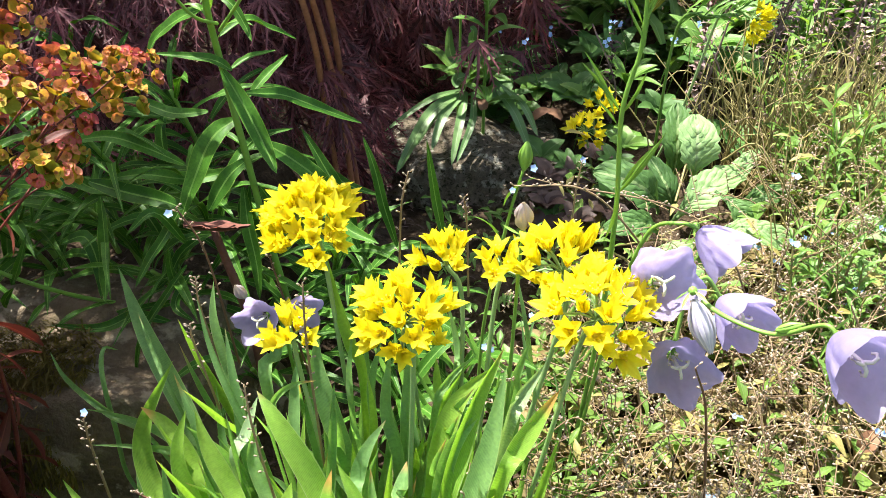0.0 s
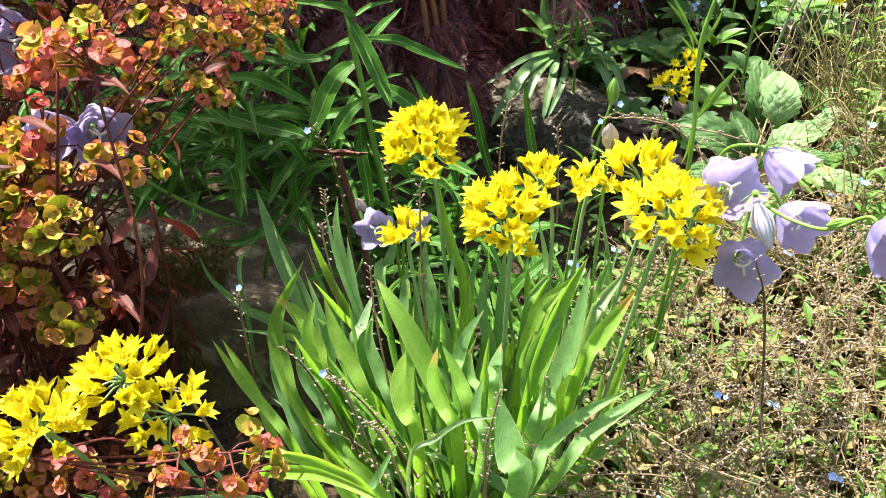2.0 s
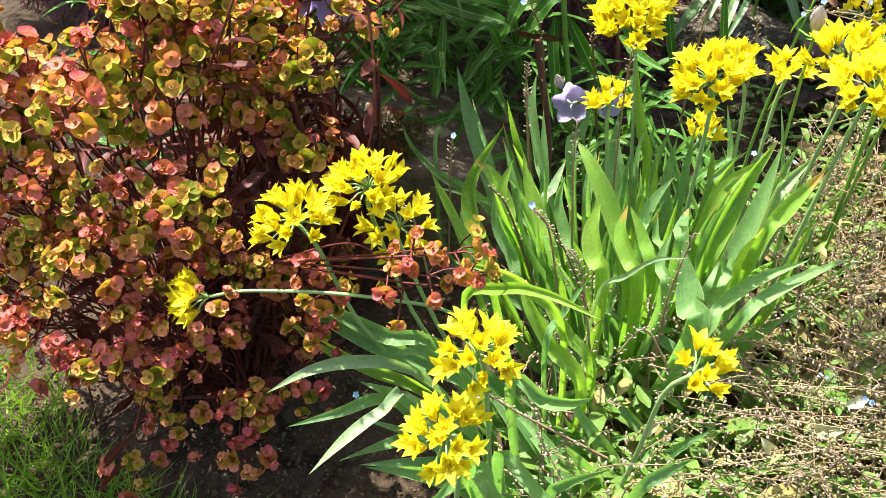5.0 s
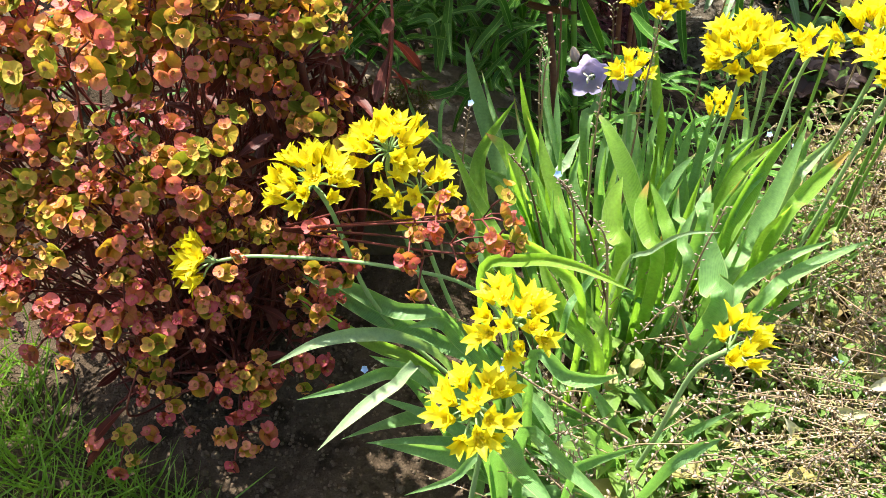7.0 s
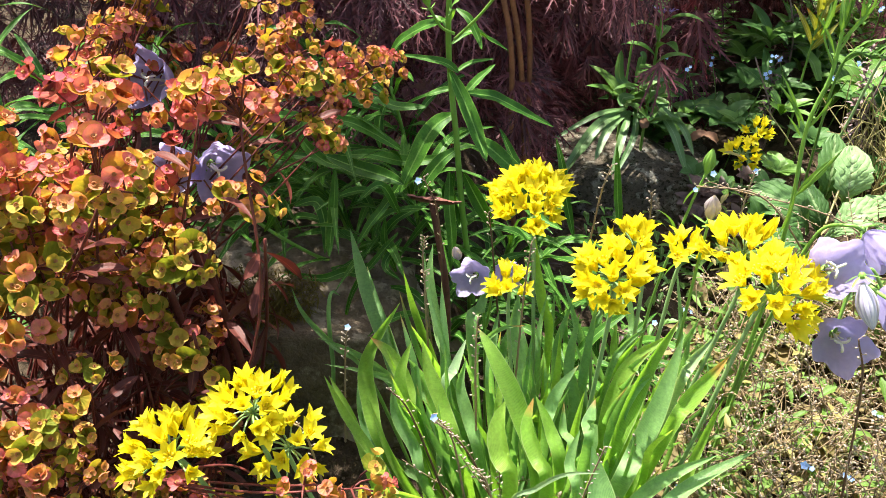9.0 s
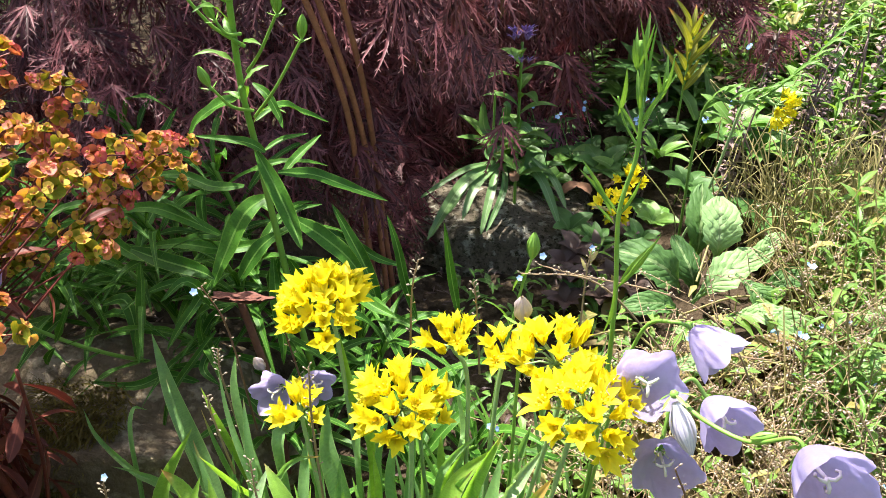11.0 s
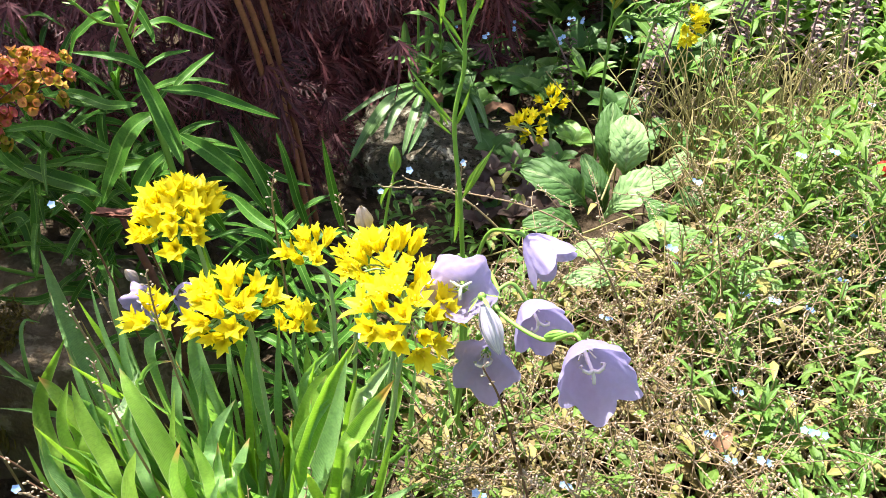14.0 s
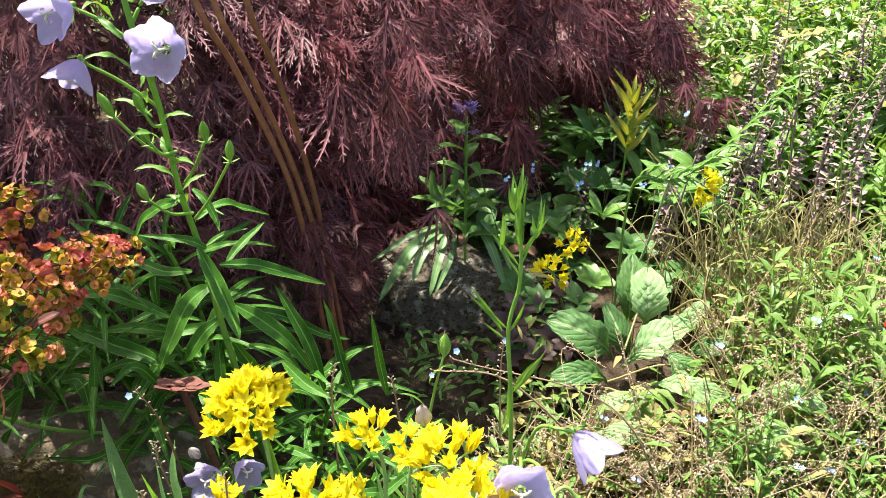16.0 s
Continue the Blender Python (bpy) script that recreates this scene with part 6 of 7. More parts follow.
tube(b, curve([(-0.45, 1.5, 0.1), (-0.42, 1.48, 0.4), (-0.45, 1.45, 0.75)], 8), 0.035, 0.02, 10)
part("trunk", b.mesh("trunk", M_BARK), maple)
for pts in (((-0.110, 0.80, 0.06), (-0.120, 0.79, 0.20), (-0.125, 0.755, 0.33), (-0.158, 0.735, 0.45), (-0.184, 0.72, 0.53), (-0.21, 0.76, 0.68)),
            ((-0.098, 0.80, 0.06), (-0.105, 0.79, 0.20), (-0.117, 0.76, 0.33), (-0.145, 0.735, 0.45), (-0.167, 0.72, 0.53), (-0.19, 0.76, 0.68)),
            ((-0.092, 0.81, 0.06), (-0.10, 0.80, 0.18), (-0.105, 0.765, 0.33), (-0.122, 0.74, 0.45), (-0.136, 0.72, 0.53), (-0.15, 0.76, 0.68))):
    b = Build()
    tube(b, curve(pts, 8), 0.0033, 0.0028, 8)
    part("cane", b.mesh("cane", M_CANE), maple, "bare reddish-brown arching cane")


# ---- plants behind the stone ----
def rosette(name, centre, leaves, length, width, material, label, category="plant", shape=lance, lift=0.3, droop=0.15, seed=1, group="", face=-0.35, wave=0.05):
    r = random.Random(seed)
    t = thing(name, centre, label, category, group)
    c = Vector(centre)
    for i in range(leaves):
        g = i * 2.39996 + r.uniform(-0.3, 0.3)
        ln = length * r.uniform(0.7, 1.1)
        d = Vector((math.cos(g), math.sin(g) + face, lift + r.uniform(-0.25, 0.25))).normalized() * ln
        b = Build()
        leaf(b, c, c + d, width * r.uniform(0.8, 1.15), droop, up=(0, -0.3, 1), shape=shape, n=9, fold=0.22, wave=wave, seed=r.uniform(0, 6))
        part("leaf", b.mesh("leaf", material), t)
    return t


lanc = thing("dames_rocket", (0.013, 0.98, 0.13), "rosette of long drooping green leaves hanging over a stone", "plant")


def rocket_leaf(line, width):
    path = curve([Vector(p) for p in line], 7)
    b = Build()
    pts, uvs = [], []
    n = len(path) - 1
    for i, p in enumerate(path):
        t = i / n
        d = (path[min(i + 1, n)] - path[max(i - 1, 0)]).normalized()
        s = d.cross(Vector((0, -0.6, 0.8))).normalized()
        w = width * 0.36 * (0.2 + 0.8 * math.sin(math.pi * min(1, t * 0.96 + 0.02)) ** 0.8 if t < 0.99 else 0.02)
        for u in (-1, -0.5, 0, 0.5, 1):
            pts.append(p + s * (u * w) + s.cross(d) * (abs(u) * 0.3 * w + 0.1 * w * math.sin(t * 14 + u * 2)))
            uvs.append((u / 2 + 0.5, t))
    b.grid(pts, uvs, n + 1, 5)
    part("leaf", b.mesh("leaf", M_ROCKET), lanc)


rocket_leaf(((0.020, 0.965, 0.175), (-0.020, 0.918, 0.165), (-0.060, 0.870, 0.110)), 0.0206)
rocket_leaf(((0.024, 0.965, 0.175), (-0.003, 0.922, 0.163), (-0.017, 0.880, 0.136)), 0.0165)
rocket_leaf(((0.024, 0.965, 0.175), (0.016, 0.920, 0.156), (0.006, 0.875, 0.119)), 0.0151)
rocket_leaf(((0.031, 0.965, 0.175), (0.031, 0.922, 0.156), (0.012, 0.880, 0.120)), 0.0124)
rocket_leaf(((0.020, 0.965, 0.179), (-0.022, 0.932, 0.177), (-0.074, 0.900, 0.151)), 0.0110)
rocket_leaf(((0.062, 0.965, 0.177), (0.082, 0.932, 0.161), (0.102, 0.900, 0.121)), 0.0166)
rocket_leaf(((0.065, 0.965, 0.185), (0.093, 0.938, 0.167), (0.109, 0.910, 0.141)), 0.0124)
rocket_leaf(((0.019, 0.970, 0.177), (-0.008, 0.935, 0.168), (-0.038, 0.900, 0.131)), 0.0139)
rocket_leaf(((0.027, 0.975, 0.204), (0.005, 0.968, 0.219), (0.002, 0.960, 0.259)), 0.0181)
rocket_leaf(((0.030, 0.975, 0.204), (0.050, 0.968, 0.225), (0.065, 0.960, 0.217)), 0.0180)
rocket_leaf(((0.027, 0.970, 0.194), (0.013, 0.960, 0.194), (0.010, 0.950, 0.186)), 0.0196)
rocket_leaf(((0.027, 0.975, 0.212), (0.031, 0.972, 0.246), (0.027, 0.970, 0.255)), 0.0152)
stem_part(lanc, [(0.013, 0.98, 0.08), (0.013, 0.98, 0.14), (0.015, 0.985, 0.22), (0.016, 0.985, 0.265)], 0.002, 0.0015)

clary = thing("clustered_bellflower", (0.045, 1.0, 0.12), "leafy stem topped by a cluster of deep purple flowers", "flower")
stem_part(clary, [(0.045, 0.965, 0.1), (0.046, 0.958, 0.24), (0.047, 0.95, 0.335)], 0.0022, 0.0016)
for k in range(16):
    g, z = k * 2.4, 0.16 + 0.0105 * k
    b = Build()
    leaf(b, (0.046, 0.955, z), (0.046 + 0.05 * math.cos(g), 0.94 + 0.045 * math.sin(g), z + 0.012), 0.017, 0.15, shape=lance, n=8)
    part("leaf", b.mesh("leaf", M_FRESH_LEAF), clary)
for k in range(14):
    g = k * 2.4
    p = Vector((0.046 + 0.009 * math.cos(g), 0.948 + 0.008 * math.sin(g), 0.333 + 0.0012 * k - (0.022 if k < 3 else 0)))
    b = Build()
    for j in range(5):
        a = j * 1.2566
        leaf(b, p, p + Vector((0.007 * math.cos(a) + 0.004 * math.cos(g), 0.007 * math.sin(a) - 0.004, 0.008)), 0.004, 0.1, n=3)
    part("floret", b.mesh("floret", M_PURPLE), clary)

# shaded leafy plants under the maple
for k in range(24):
    x, y = rnd(0.0, 0.36), rnd(1.0, 1.3)
    z = ground_z(x, y) + rnd(0.05, 0.13)
    rosette("forget_me_not_plant", (x, y, z), 9, rnd(0.05, 0.075), rnd(0.013, 0.020), R.choice((M_DARK_LEAF, M_FRESH_LEAF)), "leafy green forget-me-not plant in the shade of the maple", shape=lance, lift=0.5, seed=300 + k, group="shaded leafy plants")
# leafy ground cover round the back
for k in range(46):
    x, y = rnd(0.06, 0.42), rnd(0.9, 1.25)
    z = ground_z(x, y) + rnd(0.02, 0.08)
    rosette("bugle", (x, y, z), 8, rnd(0.03, 0.05), rnd(0.018, 0.028), R.choice((M_DARK_LEAF, M_DARK_LEAF, M_DARK_LEAF, M_FRESH_LEAF)), "low rosette of rounded dark green leaves", shape=ovate, lift=0.4, seed=k, group="low leafy plants")
for k in range(16):
    x, y = rnd(0.1, 0.2), rnd(0.78, 0.9)
    rosette("bugle", (x, y, ground_z(x, y) + rnd(0.03, 0.06)), 7, 0.03, 0.016, R.choice((M_BUGLE, M_BUGLE, M_DARK_LEAF)), "low rosette of dusky purple leaves", shape=ovate, lift=0.5, seed=100 + k, group="low leafy plants")


def bugle_spike(x, y, z0, h, seed, material):
    r = random.Random(seed)
    t = thing("bugle_spike", (x, y, z0), "faded dusky purple bugle flower spike", "plant", "bugle spikes")
    stem_part(t, [(x, y, z0), (x + r.gauss(0, 0.01), y, z0 + h * 0.5), (x + r.gauss(0, 0.02), y, z0 + h)], 0.0018, 0.0010, material=M_BUGLE_PINK)
    for i in range(int(h / 0.012)):
        b = Build()
        z = z0 + h * 0.25 + i * 0.0105
        if z > z0 + h:
            break
        feet = []
        for k in range(5):
            g = k * 1.257 + i * 0.7 + r.uniform(-0.4, 0.4)
            p = Vector((x + r.gauss(0, 0.001), y, z + r.gauss(0, 0.002)))
            w = r.uniform(0.5, 1.2) * (1.25 - 0.8 * (z - z0) / h)
            leaf(b, p, p + Vector((0.016 * w * math.cos(g), 0.016 * w * math.sin(g), r.uniform(-0.006, 0.006))), 0.009 * w, 0.1, shape=ovate, n=3)
            feet.append(b.first + 2)
        b.tie(feet)
        part("whorl", b.mesh("whorl", material), t)


for k, (x, y, h) in enumerate(((0.205, 1.0, 0.17), (0.30, 0.95, 0.19), (0.315, 0.97, 0.15), (0.40, 1.0, 0.24), (0.45, 1.02, 0.22), (0.49, 1.05, 0.26), (0.25, 1.15, 0.24), (0.43, 1.12, 0.25), (0.54, 1.1, 0.25), (0.36, 1.05, 0.22), (0.5, 0.98, 0.2))):
    bugle_spike(x, y, ground_z(x, y), h, k, M_BUGLE_PINK if k % 3 else M_BUGLE)

for k in range(12):
    x, y = 0.42 + 0.032 * k, 1.0 + 0.11 * (k % 4)
    bugle_spike(x, y, ground_z(x, y), rnd(0.20, 0.29), 40 + k, M_BUGLE_PINK)

# primrose with bright crinkled leaves
prim = thing("primrose", (0.262, 0.79, 0.09), "primrose rosette with broad crinkled bright green leaves", "plant")


def primrose_leaf(base, tip, width, seed, material):
    """A broad leaf with a crinkled surface and a scalloped rim."""
    b = Build()
    base, tip = Vector(base), Vector(tip)
    d = tip - base
    ln = d.length
    side = d.cross(Vector((-0.1, -0.7, 1))).normalized()
    nrm = side.cross(d).normalized()
    pts, uvs = [], []
    for i in range(19):
        t = i / 18
        w = width * 0.5 * (0.12 + 0.9 * step(0.08, 0.6, t) if t < 0.62 else 1.02 * math.sqrt(max(0.02, 1 - ((t - 0.62) / 0.385) ** 2))) * (1 + 0.08 * math.sin(t * 44 + seed) + 0.09 * math.sin(t * 13 + seed * 3))
        for j in range(13):
            u = j / 6 - 1
            puff = 0.0042 * abs(math.sin(t * 15 + abs(u) * 5 + seed)) * (1 - abs(u) ** 3) * abs(math.sin(u * 8.5)) - 0.0012 * (abs(u) < 0.1)
            pts.append(base + d * t + side * (u * w * (1 + 0.12 * math.sin(seed * 5 + t * 6) * (1 if u > 0 else -1))) + nrm * (puff + 0.1 * w * math.sin(seed + t * 7 + u * 2) + 0.22 * w * u * u + 0.22 * ln * math.sin(t * 3.1416) - 0.12 * ln * t ** 3))
            uvs.append((j / 12, t))
    b.grid(pts, uvs, 19, 13)
    part("leaf", b.mesh("leaf", material), prim)


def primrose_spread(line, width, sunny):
    """A leaf of the rosette; sunny ones get the paler colour with sunlight put into it."""
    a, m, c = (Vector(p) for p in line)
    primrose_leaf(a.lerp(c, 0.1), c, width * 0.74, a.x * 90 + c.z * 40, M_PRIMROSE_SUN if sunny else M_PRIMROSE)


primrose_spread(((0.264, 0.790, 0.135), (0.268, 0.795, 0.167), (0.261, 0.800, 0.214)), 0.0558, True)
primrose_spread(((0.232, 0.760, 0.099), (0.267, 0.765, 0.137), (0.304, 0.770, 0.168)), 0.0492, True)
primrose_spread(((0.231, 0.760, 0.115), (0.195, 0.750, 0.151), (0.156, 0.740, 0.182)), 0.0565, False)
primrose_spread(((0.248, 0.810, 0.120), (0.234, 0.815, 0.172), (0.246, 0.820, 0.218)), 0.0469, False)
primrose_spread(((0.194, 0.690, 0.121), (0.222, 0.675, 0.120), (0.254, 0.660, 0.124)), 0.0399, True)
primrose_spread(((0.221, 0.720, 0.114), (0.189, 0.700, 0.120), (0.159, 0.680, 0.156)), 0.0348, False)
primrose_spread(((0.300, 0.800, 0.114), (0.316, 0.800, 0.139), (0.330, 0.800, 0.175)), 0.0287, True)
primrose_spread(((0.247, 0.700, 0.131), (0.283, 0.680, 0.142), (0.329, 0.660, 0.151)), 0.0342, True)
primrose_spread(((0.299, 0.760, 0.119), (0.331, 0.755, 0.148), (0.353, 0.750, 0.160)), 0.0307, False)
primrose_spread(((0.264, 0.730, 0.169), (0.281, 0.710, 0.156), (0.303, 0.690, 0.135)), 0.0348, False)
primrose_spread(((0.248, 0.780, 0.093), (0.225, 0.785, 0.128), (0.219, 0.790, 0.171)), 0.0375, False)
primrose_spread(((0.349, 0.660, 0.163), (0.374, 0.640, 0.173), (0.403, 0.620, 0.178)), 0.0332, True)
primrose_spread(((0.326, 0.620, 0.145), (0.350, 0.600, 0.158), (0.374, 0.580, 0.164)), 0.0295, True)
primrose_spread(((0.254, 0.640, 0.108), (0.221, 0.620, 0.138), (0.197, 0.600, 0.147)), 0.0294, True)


# ---- forget-me-nots ----
def make_forget():
    b = Build()
    for k in range(5):
        a = k * 1.2566
        leaf(b, (0, 0, 0.0004), (0.0034 * math.cos(a), 0.0034 * math.sin(a), 0.0012), 0.0034, 0.0, shape=ovate, n=3, fold=0.1)
    return b


def pod(b, p, d, size):
    leafy = Vector(d).normalized()
    ball(b, Vector(p) + leafy * size, size * 0.46, 1.7, leafy, 4, 3)


FORGET = make_forget()
FORGET_MESH = FORGET.mesh("flower", M_BLUE)


def seed_stalk(base, mid, tip, pods, seed, material, flowers=1, group="forget-me-not stalks", label="thin forget-me-not stalk with pale seed pods"):
    r = random.Random(seed)
    t = thing("forget_me_not", base, label, "plant", group)
    line = curve([base, mid, tip], 10)
    b = Build()
    tube(b, line, 0.0010, 0.0005, 5)
    part("stalk", b.mesh("stalk", material), t)
    pods = int(pods * 1.6)
    for i in range(pods):
        k = 6 + (len(line) - 7) * i / max(1, pods - 1)
        p = line[int(k)].lerp(line[min(int(k) + 1, len(line) - 1)], k - int(k))
        o = Vector(((0.8 if i % 2 else -0.8) * r.uniform(0.6, 1.1), r.uniform(-0.7, 0.3), r.uniform(0.2, 1.0))).normalized()
        b = Build()
        tube(b, [p, p + o * 0.0018], 0.0003, 0.0003, 4, cap=False)
        pod(b, p + o * 0.0018, o, r.uniform(0.0013, 0.0019))
        part("seed_pod", b.mesh("seed_pod", M_POD), t)
    for k in range(flowers):
        part("flower", FORGET_MESH, t, "tiny sky-blue flower", aim(Vector(tip) + rvec(0.003), (r.gauss(0, 0.4), -0.8, 0.6), r.uniform(0, 6), r.uniform(0.7, 1.0)))


seed_stalk((-0.141, 0.46, 0.16799999999999998), (-0.142, 0.44, 0.272), (-0.153, 0.435, 0.31), 9, 1, M_BROWN_STALK)
seed_stalk((-0.092, 0.46, 0.15899999999999997), (-0.1, 0.44, 0.257), (-0.103, 0.435, 0.286), 8, 2, M_BROWN_STALK, flowers=0)
seed_stalk((-0.146, 0.42, 0.16199999999999998), (-0.145, 0.4, 0.234), (-0.143, 0.395, 0.254), 8, 3, M_DRY, flowers=0)
seed_stalk((-0.202, 0.36, 0.105), (-0.191, 0.34, 0.205), (-0.187, 0.335, 0.235), 9, 4, M_DRY)
seed_stalk((-0.028, 0.49, 0.19), (-0.022, 0.47, 0.286), (-0.016, 0.465, 0.319), 9, 5, M_DRY, flowers=0)
seed_stalk((0.023, 0.52, 0.185), (0.021, 0.5, 0.26), (0.019, 0.495, 0.285), 8, 6, M_DRY, flowers=0)
seed_stalk((0.103, 0.5700000000000001, 0.16399999999999998), (0.102, 0.55, 0.255), (0.104, 0.545, 0.288), 9, 7, M_DRY)
seed_stalk((0.165, 0.52, 0.21200000000000002), (0.106, 0.5, 0.285), (0.052, 0.495, 0.294), 12, 8, M_DRY)
seed_stalk((-0.096, 0.36, 0.117), (-0.097, 0.34, 0.219), (-0.096, 0.335, 0.261), 12, 9, M_DRY, flowers=0)
seed_stalk((-0.072, 0.39, 0.134), (-0.069, 0.37, 0.255), (-0.066, 0.365, 0.305), 14, 10, M_DRY, flowers=0)
seed_stalk((0.168, 0.35000000000000003, 0.12299999999999998), (0.145, 0.33, 0.245), (0.132, 0.325, 0.284), 5, 11, M_BROWN_STALK, flowers=0)
seed_stalk((-0.091, 0.29000000000000004, 0.113), (-0.1, 0.27, 0.209), (-0.11, 0.265, 0.23), 12, 12, M_DRY)
seed_stalk((-0.064, 0.27, 0.09499999999999999), (-0.074, 0.25, 0.193), (-0.084, 0.245, 0.218), 12, 13, M_DRY, flowers=0)
seed_stalk((-0.02, 0.29000000000000004, 0.085), (-0.018, 0.27, 0.171), (-0.009, 0.265, 0.229), 14, 14, M_DRY, flowers=0)
seed_stalk((-0.113, 0.32, 0.104), (-0.134, 0.3, 0.2), (-0.148, 0.295, 0.225), 10, 15, M_BROWN_STALK, flowers=0)
seed_stalk((-0.187, 0.27, 0.14800000000000002), (-0.189, 0.25, 0.219), (-0.197, 0.245, 0.233), 6, 16, M_DRY, flowers=0)
seed_stalk((-0.041, 0.19, 0.09299999999999999), (-0.096, 0.17, 0.141), (-0.121, 0.165, 0.162), 14, 17, M_DRY)
seed_stalk((-0.012, 0.24000000000000002, 0.138), (-0.03, 0.22, 0.183), (-0.046, 0.215, 0.16), 12, 18, M_DRY, flowers=0)
seed_stalk((-0.068, 0.3, 0.108), (-0.09, 0.28, 0.189), (-0.114, 0.275, 0.227), 14, 19, M_BROWN_STALK, flowers=0)
seed_stalk((-0.163, 0.22, 0.05299999999999999), (-0.184, 0.2, 0.085), (-0.215, 0.195, 0.102), 9, 20, M_DRY)
seed_stalk((-0.148, 0.47000000000000003, 0.082), (-0.156, 0.45, 0.217), (-0.154, 0.445, 0.253), 12, 21, M_DRY, flowers=0)


# dry tangle on the open side of the bed
TR = random.Random(11)
green_pods, swept = Build(), Build()
dry, pods, leaves_b, yellow_b, blue_b = Build(), Build(), Build(), Build(), Build()


def rvec_t(s):
    return Vector((TR.gauss(0, s), TR.gauss(0, s), TR.gauss(0, s)))


def tangle_stalk(base, tip, podn, b, r0=0.0009, big=1.0):
    base, tip = Vector(base), Vector(tip)
    mid = (base + tip) / 2 + Vector((TR.gauss(0, 0.02), TR.gauss(0, 0.02), 0.025))
    row = rvec_t(1.0)
    line = curve([base, mid, tip], 5)
    tube(b, line, r0, r0 * 0.5, 4, cap=False)
    for i in range(podn):
        k = (0.35 + 0.65 * i / podn) * (len(line) - 1)
        p = line[int(k)].lerp(line[min(int(k) + 1, len(line) - 1)], k - int(k))
        along = (line[min(int(k) + 1, len(line) - 1)] - line[max(int(k) - 1, 0)]).normalized()
        o = (along.cross(row) * (1 if i % 2 else -1) + along * 0.5 + rvec_t(0.22)).normalized()
        pod(pods if TR.random() < 0.6 else green_pods, p, o, big * TR.uniform(0.0014, 0.0023))
    return line


def gap(x, y):
    """Hollows in the tangle where little grows."""
    return noise.noise(Vector((x * 24, y * 20, 3.7))) < -0.12


for i in range(1650):
    x, y = TR.uniform(0.03, 0.66), TR.uniform(0.18, 0.80)
    if x < 0.10 + 0.25 * max(0, y - 0.45) or (0.15 < x < 0.34 and y > 0.64):
        continue
    if x > 0.34 and TR.random() < 0.4:
        continue
    if gap(x, y) and TR.random() < 0.4:
        continue
    z = ground_z(x, y)
    h = TR.uniform(0.07, 0.19)
    line = tangle_stalk((x, y, z), (x + TR.gauss(0, 0.06), y + TR.gauss(-0.01, 0.05), z + h), TR.choice((14, 18, 24)), dry, 0.0007)
    for k in range(TR.choice((1, 1, 2))):
        p = line[TR.randrange(3, 9)]
        tangle_stalk(p, p + Vector((TR.gauss(0, 0.03), TR.gauss(0, 0.03), TR.uniform(0.005, 0.04))), TR.choice((8, 12)), dry, 0.0005)
    if TR.random() < 0.10:
        blue_b.add(FORGET, aim(line[-1] + Vector((0, -0.002, 0.003)), (TR.gauss(0, 0.4), -0.6, 0.8), 0, TR.uniform(0.6, 0.95)))
        blue_b.add(FORGET, aim(line[-1] + Vector((0.005, -0.002, 0.001)), (TR.gauss(0, 0.4), -0.6, 0.8), 1, TR.uniform(0.6, 0.95)))
for i in range(170):
    x, y = TR.uniform(0.0, 0.42), TR.uniform(0.08, 0.34)
    z = ground_z(x, y)
    tangle_stalk((x + 0.10, y + 0.02, z + 0.05), (x - 0.03 + TR.gauss(0, 0.02), y + TR.gauss(0, 0.03), z + TR.uniform(0.06, 0.17)), TR.choice((18, 26)), dry, 0.0010)
for i in range(12500):
    x, y = TR.uniform(0.0, 0.75), TR.uniform(0.12, 0.85)
    if (x < 0.06 + 0.2 * max(0, y - 0.45) and y > 0.3) or (0.17 < x < 0.33 and y > 0.70):
        continue
    if x < 0.30 and TR.random() < 0.3:
        continue
    if gap(x, y) and TR.random() < 0.8:
        continue
    z = ground_z(x, y) + TR.uniform(0.0, 0.115 if x < 0.32 else 0.14)
    g = TR.uniform(0, 6.28)
    ln = TR.uniform(0.008, 0.021) * (1.5 if TR.random() < 0.15 else 1)
    leaf(yellow_b if TR.random() < 0.2 else leaves_b, (x, y, z), (x + ln * math.cos(g), y + ln * math.sin(g), z + TR.uniform(-0.002, 0.012)), ln * TR.uniform(0.25, 0.5), TR.uniform(0, 0.2), shape=spoon if i % 3 else lance, n=3)
for i in range(130):
    x, y = TR.uniform(-0.12, 0.09), TR.uniform(0.14, 0.36)
    z = ground_z(x, y)
    tangle_stalk((x, y, z), (x + TR.gauss(0, 0.04), y + TR.gauss(-0.03, 0.03), z + TR.uniform(0.10, 0.19)), TR.choice((12, 16, 22)), dry, 0.0007, 1.1)
for i in range(1700):
    x, y = TR.uniform(-0.06, 0.36), TR.uniform(0.08, 0.33)
    z = ground_z(x, y) + TR.uniform(0.02, 0.11)
    g, ln = TR.uniform(0, 6.28), TR.uniform(0.010, 0.024) * (1.8 if i % 4 == 0 else 1)
    leaf(yellow_b if TR.random() < 0.15 else leaves_b, (x, y, z), (x + ln * math.cos(g), y + ln * math.sin(g), z + TR.uniform(-0.002, 0.014)), ln * TR.uniform(0.28, 0.5), TR.uniform(0, 0.2), n=3)
single("dry_stalks", dry.mesh("dry_stalks", M_DRY), "tangle of dry straw-coloured forget-me-not stalks", "plants", "stuff")
single("small_leaves", leaves_b.mesh("small_leaves", M_LOW_LEAF), "small fresh green leaves under dry stalks", "leaves", "stuff")
single("yellow_leaves", yellow_b.mesh("yellow_leaves", M_YELLOW_LEAF), "small yellowing leaves under dry stalks", "leaves", "stuff")
